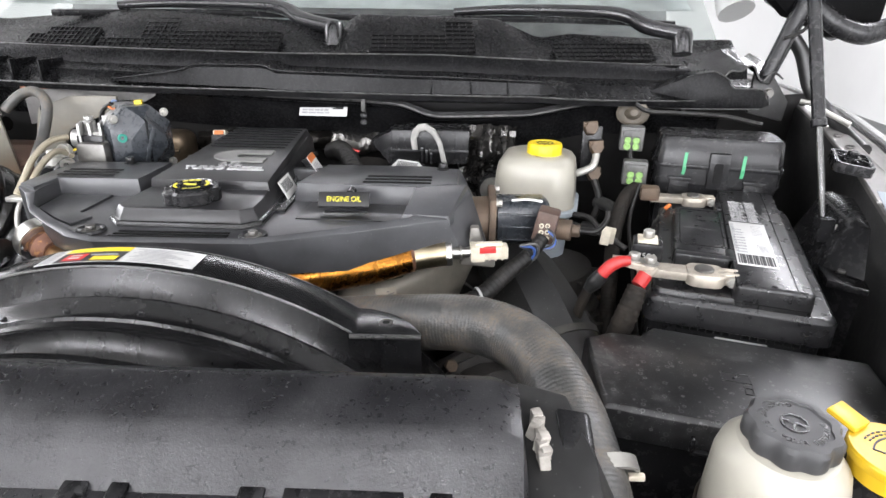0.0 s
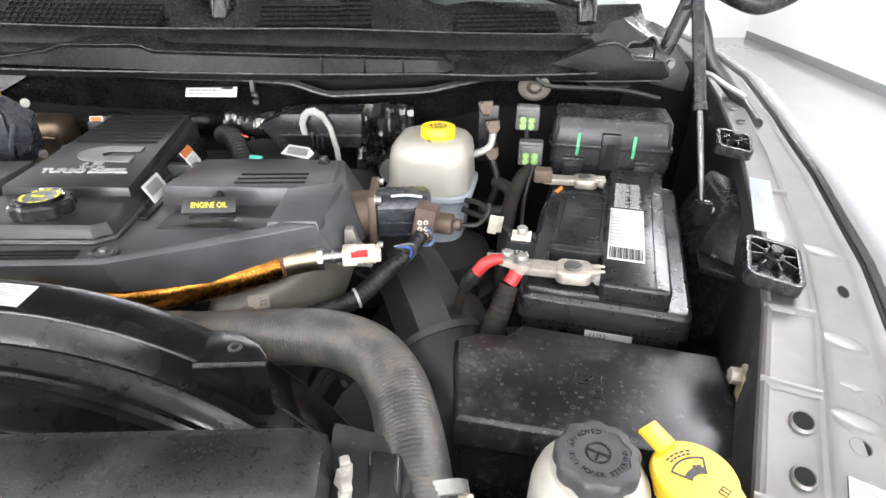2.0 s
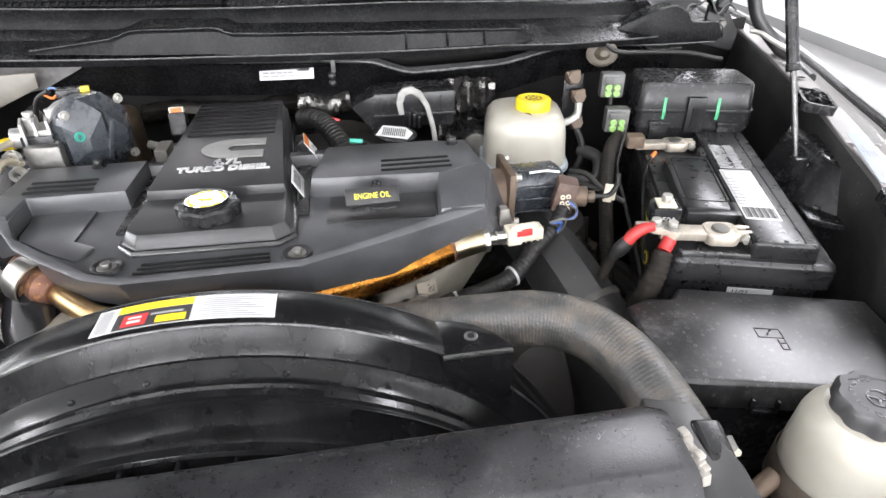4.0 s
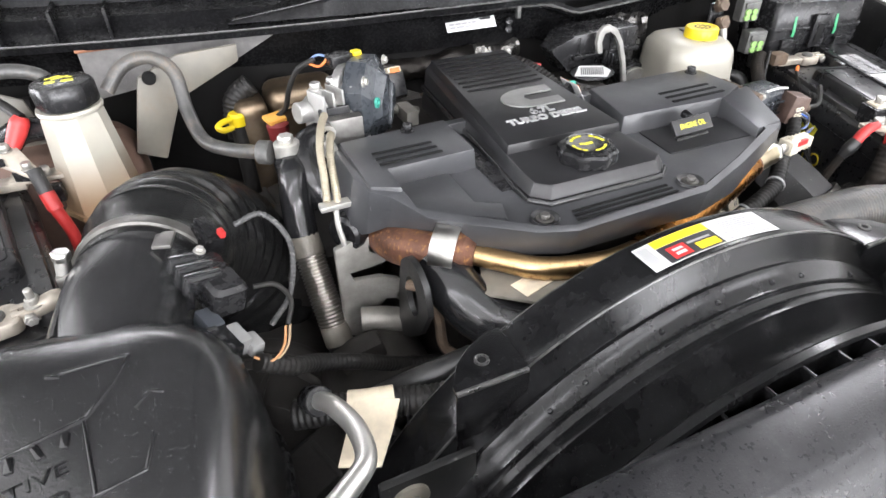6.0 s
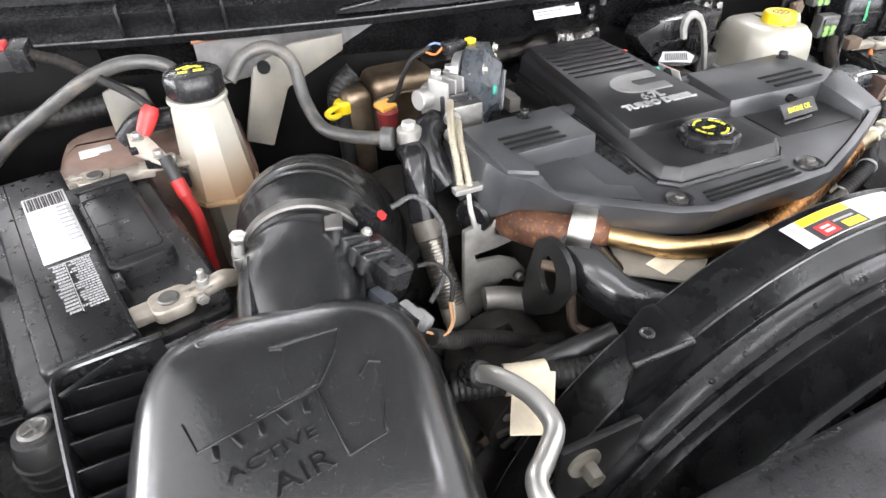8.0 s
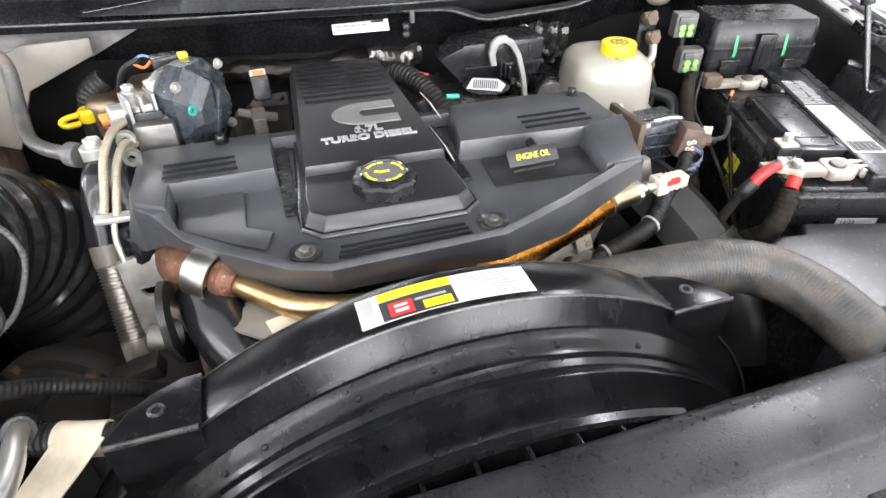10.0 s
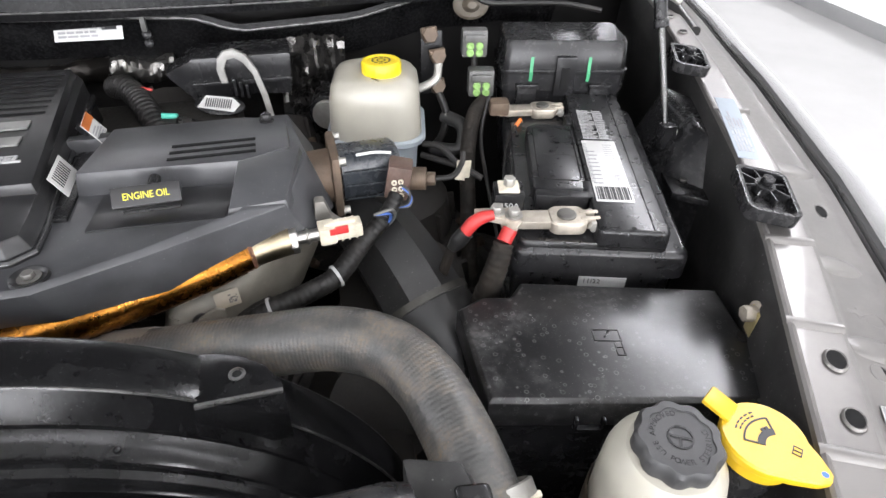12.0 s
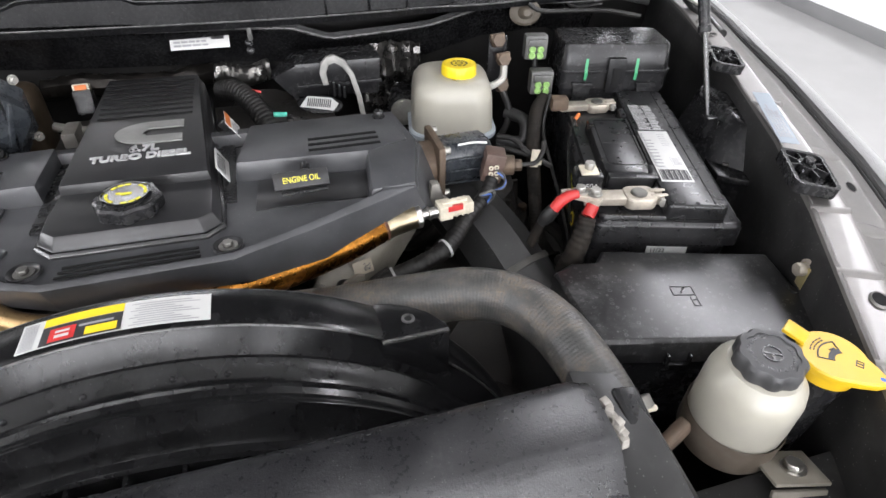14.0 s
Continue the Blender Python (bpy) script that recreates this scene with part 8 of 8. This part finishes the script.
part("sensor_tube", tube([(0.410, 0.706, 1.205), (0.430, 0.705, 1.206), (0.443, 0.715, 1.216), (0.446, 0.722, 1.226)], 0.0032, 8, 5), LOOM, eg)
part("top_clip", tube([(0.325, 0.715, 1.240), (0.345, 0.712, 1.2425), (0.362, 0.712, 1.240)], 0.0016, 6, 4), PAPER, eg)
part("amber_seal", rod((0.258, 0.706, 1.205), (0.258, 0.702, 1.205), 0.006), ORANGE, eg)
wl = thing("sensor_wiring", "taped black wiring loom with pale ties", "wiring", pose(0.3, 0.66, 1.1), local=False)
part("loom", tube([(0.362, 0.686, 1.203), (0.346, 0.671, 1.187), (0.318, 0.656, 1.168), (0.286, 0.632, 1.148), (0.255, 0.622, 1.140), (0.220, 0.615, 1.133), (0.200, 0.612, 1.125), (0.180, 0.620, 1.105)], [0.008, 0.009, 0.010, 0.0105, 0.0105, 0.0105, 0.0105, 0.0105], 14, 8, rib=0.006, amp=0.0006), LOOM, wl)
for p, q in (((0.286, 0.632, 1.148), (0.276, 0.628, 1.1455)), ((0.218, 0.6145, 1.1325), (0.208, 0.6135, 1.1295))):
    part("tie", moved(lathe([(0.0110, -0.0015), (0.0125, -0.0015), (0.0125, 0.0015), (0.0110, 0.0015)], 18), along(p, q)), surface("pale_tie", (0.36, 0.36, 0.36), 0.5), wl)
for k, (mat_, dx) in enumerate(((INK, 0), (surface("blue_wire", (0.05, 0.12, 0.4), 0.4), 0.004), (CONN_GREY, 0.008))):
    part("loose_wire", tube([(0.366 + dx * 0.4, 0.684, 1.216 - dx), (0.374 + dx * 0.3, 0.676, 1.210 - dx), (0.372, 0.674, 1.198 - dx * 0.5), (0.360, 0.678, 1.192)], 0.0012, 6, 6), mat_, wl)
    part("wire", tube([(0.330, 0.645, 1.208), (0.342 + dx, 0.650, 1.200 + dx), (0.345 + dx, 0.662, 1.188), (0.335, 0.663, 1.172)], 0.0016, 6, 5), mat_, wl)
el = thing("intake_elbow", "dusty black plastic air elbow behind the hose", "air duct", pose(0.36, 0.66, 1.08), local=False)
part("duct", tube([(0.318, 0.760, 1.150), (0.345, 0.718, 1.130), (0.366, 0.676, 1.104), (0.382, 0.640, 1.078)], [0.040, 0.047, 0.050, 0.051], 8, 3), BLACK_DUSTY, el, "faceted plastic duct")
part("clamp", moved(lathe([(0.051, -0.005), (0.0545, -0.0045), (0.0545, 0.0045), (0.051, 0.005)], 30), along((0.382, 0.640, 1.078), (0.390, 0.620, 1.064))), surface("grimy_band", (0.05, 0.048, 0.043), 0.5, metal=0.4, dust=0.4, dust_color=(0.10, 0.09, 0.07), patch=40), el, "grimy band clamp")
part("rubber_boot", tube([(0.383, 0.638, 1.077), (0.394, 0.606, 1.055), (0.404, 0.570, 1.025), (0.408, 0.545, 0.98)], [0.052, 0.055, 0.056, 0.054], 28, 8), RUBBER_BLACK, el, "black rubber boot")
ca = thing("cast_lever", "grey cast alloy lever beside the sensor", "casting", pose(0.28, 0.66, 1.18), local=False)
part("arm", loft([[(0.262, y, 1.178), (0.304, y, 1.175), (0.304, y, 1.192), (0.290, y, 1.205), (0.284, y, 1.225), (0.274, y, 1.225), (0.272, y, 1.200)] for y in (0.655, 0.668)], 0.003), ALLOY, ca)

# ---- hood, hinge, pillar, wipers ----
hood = thing("hood", "raised grey hood with black underside", "hood", pose(0, 1.16, 1.42), local=False)
HA = radians(60)
HOOD_LINER = surface("felted_hood_liner", (0.007, 0.007, 0.0072), 0.9, spec=0.05, grain=0.6, grain_scale=260, speck=0.3)


def hood_section(x, t0, t1):
    """One slice of the hood: it narrows towards its front edge."""
    a = abs(x)
    s0 = 0.045 + 0.12 * max(0.0, min(1.0, (0.82 - a) / 0.10)) - 0.048 * max(0.0, min(1.0, (a - 0.84) / 0.09)) + 0.030 * max(0.0, (a - 0.94) / 0.06)
    out = []
    for k in range(9):
        s = s0 + (1.2 - s0) * k / 8
        out.append((x * (1 - 0.40 * max(0.0, s) / 1.2), s, 0.035 * math.sin(math.pi * max(0.0, min(1, s / 1.2)))))
    pts = [(w, 1.15 - s * math.cos(HA) - (f + t1) * math.sin(HA), 1.414 + s * math.sin(HA)) for w, s, f in out]
    back = [(w, 1.15 - s * math.cos(HA) - (f + t0) * math.sin(HA), 1.414 + s * math.sin(HA)) for w, s, f in reversed(out)]
    return pts + back


XS = [-1.0, -0.97, -0.93, -0.88, -0.84, -0.8, -0.76, -0.72, -0.5, -0.25, 0, 0.25, 0.5, 0.72, 0.76, 0.8, 0.84, 0.88, 0.93, 0.97, 1.0]
part("outer_skin", loft([hood_section(x, -0.036, -0.030) for x in XS], 0.0), BODY_OUT, hood)
part("inner_panel", loft([hood_section(x * 0.985, -0.028, 0.006) for x in XS], 0.0), HOOD_LINER, hood, "black inner panel")
for sx in (-0.5, 0.0, 0.5):
    part("inner_rib", loft([[(sx * (1 - s / 3) - 0.03, 1.15 - s * math.cos(HA) - 0.02 - q, 1.414 + s * math.sin(HA)), (sx * (1 - s / 3) + 0.03, 1.15 - s * math.cos(HA) - 0.02 - q, 1.414 + s * math.sin(HA)), (sx * (1 - s / 3) + 0.02, 1.15 - s * math.cos(HA) - 0.05 - q, 1.414 + s * math.sin(HA) - 0.01), (sx * (1 - s / 3) - 0.02, 1.15 - s * math.cos(HA) - 0.05 - q, 1.414 + s * math.sin(HA) - 0.01)] for s, q in ((0.20, 0.01), (0.45, 0.02), (0.8, 0.02), (1.1, 0.0))], 0.004), HOOD_LINER, hood)
part("corner_lobe", tube([(0.845, 1.10, 1.470), (0.880, 1.085, 1.440), (0.925, 1.08, 1.427), (0.975, 1.085, 1.442), (1.0, 1.09, 1.46)], [0.014, 0.017, 0.018, 0.016, 0.012], 14, 6), BLACK, hood, "rounded black hood corner")
part("hinge_arm", tube([(0.785, 1.10, 1.345), (0.792, 1.10, 1.362), (0.812, 1.10, 1.425), (0.828, 1.10, 1.475)], [0.012, 0.013, 0.014, 0.015], 12, 5), BLACK, hood, "black bent hinge arm")
part("hinge_wire", tube([(0.795, 1.08, 1.418), (0.805, 1.075, 1.422), (0.820, 1.07, 1.432), (0.835, 1.07, 1.45)], 0.003, 8, 6), LOOM, hood)
cs_ = thing("corner_seal", "black rubber seal curving down beside the hood hinge", "seal", pose(0.86, 1.1, 1.3), local=False)
part("seal", tube([(0.822, 1.12, 1.428), (0.850, 1.115, 1.392), (0.872, 1.105, 1.335), (0.900, 1.09, 1.300), (0.915, 1.05, 1.272), (0.91, 0.98, 1.252)], 0.012, 12, 8), RUBBER_BLACK, cs_)
part("lead", tube([(0.852, 1.09, 1.315), (0.868, 1.08, 1.312), (0.885, 1.06, 1.30), (0.91, 1.03, 1.285)], 0.0045, 8, 6), ZINC, cs_, "grey metal lead")
hb = thing("hinge_base", "bent black steel base plate of the hood hinge", "hinge", pose(0.80, 1.12, 1.3), local=False)
part("plate", loft([[(0.775, y, 1.29), (0.84, y, 1.275), (0.845, y, 1.31), (0.81, y, 1.355), (0.775, y, 1.36)] for y in (1.112, 1.122)], 0.004), BLACK_DUSTY, hb)
part("bolt", moved(hexbolt(0.008, 0.006, 0.010), pose(0.805, 1.111, 1.325, 90, 0, 0)), DARK_ZINC, hb)
PILLAR = surface("pale_pillar_paint", (0.55, 0.55, 0.54), 0.45, vary=0.05, patch=3)
single("windscreen_pillar", tube([(0.815, 1.33, 1.46), (0.80, 1.42, 1.56), (0.74, 1.95, 1.92)], 0.036, 12, 6), PILLAR, "pale painted windscreen pillar", "pillar", kind="structure")
single("windscreen_pillar", tube([(-0.815, 1.33, 1.46), (-0.80, 1.42, 1.56), (-0.74, 1.95, 1.92)], 0.036, 12, 6), PILLAR, "pale painted windscreen pillar", "pillar", kind="structure")
ce = thing("cowl_end_cap", "grey bent plastic cowl end beside the hinge", "cowl end", pose(0.74, 1.05, 1.33), local=False)
WAVE = [(0.660, 1.372, 0.004), (0.684, 1.364, -0.006), (0.704, 1.384, 0.010), (0.722, 1.392, -0.004), (0.742, 1.394, 0.012), (0.760, 1.376, -0.004), (0.778, 1.386, 0.008), (0.796, 1.378, 0.0)]
part("fold", loft([[(x + 0.004 * k, 1.150 - 0.016 * k + d * (1 - k / 5), z + 0.004 - 0.0075 * k - 0.6 * d * math.sin(k)) for x, z, d in WAVE] for k in range(5)], closed=False), BLACK_GLOSS, ce, "crumpled glossy black flap", angle=60)
part("fold_edge", tube([(x + 0.016, 1.086 + d * 0.2, z - 0.026 - 0.6 * d * math.sin(4)) for x, z, d in WAVE], 0.0016, 6, 4), EDGE, ce)
STEP_END = [(0.585, 1.330), (0.662, 1.359), (0.693, 1.364), (0.718, 1.351), (0.732, 1.336), (0.782, 1.333), (0.796, 1.308), (0.780, 1.300), (0.585, 1.300)]
part("stepped_end", loft([[(x, y, z) for x, z in STEP_END] for y in (1.082, 1.125)], 0.003), COWL, ce, "black stepped cowl end")
part("step_bead", tube([(x, 1.0815, z) for x, z in STEP_END[1:7]], 0.0013, 6, 3), EDGE, ce)
part("lower_bead", tube([(0.588, 1.081, 1.301), (0.68, 1.081, 1.300), (0.780, 1.081, 1.301)], 0.0013, 6, 3), EDGE, ce)
for wx, wy, wz, bx in ((0.027, 1.136, 1.420, -0.52), (0.66, 1.172, 1.414, 0.08)):
    w = thing("windscreen_wiper", "black windscreen wiper at rest above the cowl", "wiper", pose(wx, wy, wz), local=False)
    part("pivot", moved(lathe([(0, -0.03), (0.017, -0.03), (0.0185, 0.004), (0.015, 0.014), (0.008, 0.019), (0, 0.020)], 24), pose(wx, wy, wz, -20, 0, 0)), BLACK_GLOSS, w)
    part("arm", tube([(wx, wy, wz + 0.006), (wx - 0.06, wy + 0.02, wz + 0.018), (wx - 0.12, wy + 0.045, wz + 0.040), (wx - 0.30, wy + 0.06, wz + 0.045), (wx - 0.42, wy + 0.06, wz + 0.040)], [0.0135, 0.0140, 0.0125, 0.0095, 0.007], 14, 8), BLACK_GLOSS, w)
    part("blade", tube([(bx, wy + 0.055, wz + 0.026), (bx + 0.3, wy + 0.060, wz + 0.028), (bx + 0.58, wy + 0.055, wz + 0.022)], 0.006, 8, 8), BLACK, w)

# ---- louvres in the cowl ----
VA = math.degrees(math.atan2(0.048, 0.065))
for blocks in (((-0.553, -0.520, -0.008, 0.016), (-0.520, -0.410, -0.008, 0.036)), ((-0.397, -0.322, -0.008, 0.014), (-0.322, -0.262, -0.008, 0.070), (-0.262, -0.060, -0.008, 0.036)), ((0.100, 0.231, -0.006, 0.036), (0.231, 0.281, -0.006, 0.072)), ((0.425, 0.615, -0.006, 0.036),)):
    xm = (blocks[0][0] + blocks[-1][1]) / 2
    v = thing("cowl_vent", "black moulded grid vent in the cowl", "vent", pose(xm, 1.085 + bow(xm), 1.3960 + crest(xm), VA, 0, math.degrees(math.atan(0.442 * xm))), group="cowl vents")
    for gx0, gx1, g0, g1 in blocks:
        n = round((gx1 - gx0) / 0.0115)
        part("recess", box(gx0 - xm, gx1 - xm, g0, g1, -0.001, 0.0022, 0), SLOT, v)
        rows_ = round((g1 - g0) / 0.0105)
        for j in range(rows_ + 1):
            q = g0 + (g1 - g0) * j / rows_
            part("slat", box(gx0 - xm, gx1 - xm, q - 0.0009, q + 0.0009, 0.002, 0.0055, 0.0005), COWL, v)
        for i in range(n + 1):
            x = gx0 - xm + (gx1 - gx0) * i / n
            part("bar", box(x - 0.0011, x + 0.0011, g0, g1, 0.002, 0.0050, 0.0005), COWL, v)

# ---- stampings and holes of the rail ----
def rail_at(y, v, lift=0.0):
    """A pose on the driver's rail at depth y, v outwards."""
    rows = rail_rows(RAIL)
    for a, b in zip(rows, rows[1:]):
        if a[1] <= y <= b[1]:
            k = (y - a[1]) / (b[1] - a[1])
            x, yy, z, ox, oy = (p + (q - p) * k for p, q in zip(a, b))
            dz = 0.003 if v < 0.04 else -0.015 - (v - 0.052) * 0.18
            return pose(x + ox * v, yy + oy * v, z + dz + lift, 6, 8 if v > 0.04 else 0, math.degrees(math.atan2(oy, ox)))
    return Matrix()


for y, v, w_, d_ in ((0.389, 0.030, 0.014, 0.018), (0.343, 0.030, 0.013, 0.016), (0.402, 0.074, 0.014, 0.016), (0.455, 0.087, 0.014, 0.014), (0.585, 0.082, 0.010, 0.020), (0.315, 0.072, 0.014, 0.014), (0.961, 0.020, 0.012, 0.010), (1.02, 0.016, 0.010, 0.008)):
    h = thing("rail_hole", "dark round punched hole in the fender rail", "hole", rail_at(y, v, 0.0006), group="rail holes")
    part("dark_opening", prism([(w_ / 2 * math.cos(a), d_ / 2 * math.sin(a)) for a in [2 * math.pi * i / 20 for i in range(20)]], -0.002, 0.0006, 0), SLOT, h)
    part("pressed_rim", loft([[(k * w_ / 2 * math.cos(a), k * d_ / 2 * math.sin(a), z) for a in [2 * math.pi * i / 20 for i in range(20)]] for k, z in ((1.3, -0.001), (1.12, 0.0012), (0.98, 0.0004))], caps=False), BODY, h)
for y, v in ((0.507, 0.068), (0.423, 0.074), (0.645, 0.068), (0.31, 0.070)):
    single("pressed_bead", moved(loft([[(0.024 * k * math.cos(a), 0.0125 * k * math.sin(a), z) for a in [2 * math.pi * i / 28 for i in range(28)]] for k, z in ((1.35, -0.0022), (1.2, -0.0012), (1.05, 0.0008), (0.9, 0.0026), (0.7, 0.0036), (0.4, 0.0040), (0.15, 0.0041))]), rail_at(y, v)), BODY, "pressed oval bead in the grey fender rail", "stamping", group="rail stampings")
for y in (0.513, 0.421, 0.318, 0.735):
    single("pressed_step", moved(loft([[(x, q, z) for q, z in ((-0.008, -0.003), (-0.0045, 0.0012), (-0.001, 0.0024), (0.0025, 0.0014), (0.006, -0.003))] for x in (-0.021, -0.017, 0.012, 0.017, 0.023)], 0.0, closed=False), rail_at(y, 0.021)), BODY, "pressed cross bead in the grey fender rail", "stamping", group="rail stampings")
for y, v, turn in ((0.459, 0.072, 0), (0.372, 0.080, 180)):
    ar = [(-0.008, -0.0025), (0.001, -0.0025), (0.001, -0.006), (0.009, 0.0), (0.001, 0.006), (0.001, 0.0025), (-0.008, 0.0025)]
    single("pressed_arrow", moved(loft([[(x * 1.12, q * 1.12, -0.001) for x, q in ar], [(x, q, 0.0012) for x, q in ar]]), rail_at(y, v, 0.0004) @ pose(0, 0, 0, 0, 0, turn)), BODY, "small arrow pressed into the fender rail", "stamping", group="rail stampings")
cs = thing("caution_label", "white caution label on the fender rail", "label", rail_at(0.345, 0.082, 0.002))
part("paper", box(-0.020, 0.020, -0.030, 0.030, 0, 0.001, 0.0002), PAPER, cs)
part("heading", box(-0.019, 0.019, 0.020, 0.029, 0.001, 0.0013, 0), INK_GREY, cs)
part("heading_text", moved(lettering("CAUTION", 0.0075, 0.0002), pose(0, 0.0245, 0.0015)), PAPER, cs)
part("print", moved(bars(0.034, 0.036, 7, 21), pose(0, -0.006, 0.001)), INK_GREY, cs)
gb = thing("ground_bolt", "brassy ground bolt with black cable on the inner fender", "bolt", pose(0.642, 0.458, 1.17), local=False)
part("bolt", moved(hexbolt(0.008, 0.012, 0.012), along((0.648, 0.458, 1.171), (0.630, 0.462, 1.172))), LEAD, gb)
part("lug", moved(box(-0.008, 0.008, -0.0015, 0.0015, -0.020, 0.009, 0.002), pose(0.647, 0.457, 1.168, 0, 0, 70)), surface("brass_lug", (0.45, 0.38, 0.20), 0.45, metal=0.7), gb)
part("cable", tube([(0.644, 0.456, 1.145), (0.640, 0.455, 1.12), (0.630, 0.45, 1.06), (0.62, 0.45, 0.98)], 0.007, 10, 6), LOOM, gb)
sp = thing("inner_fender_panel", "black plastic splash panel beside the battery", "panel", pose(0.72, 0.7, 1.1), local=False)
part("tower", loft([[(0.752, 0.66, z), (0.775, 0.70, z), (0.80, 0.80, z), (0.775, 0.86, z), (0.735, 0.84, z), (0.715, 0.72, z)] for z in (0.95, 1.15)] + [[(0.762, 0.71, 1.215), (0.775, 0.72, 1.215), (0.80, 0.80, 1.225), (0.785, 0.85, 1.225), (0.765, 0.83, 1.22), (0.757, 0.74, 1.215)]], 0.006), BLACK, sp)
part("ledge", prism([(0.705, 0.678), (0.742, 0.650), (0.800, 0.790), (0.742, 0.795)], 1.150, 1.160, 0.003), BLACK, sp)
part("ledge_bolt", moved(hexbolt(0.005, 0.004, 0.007), pose(0.735, 0.70, 1.160)), DARK_ZINC, sp)
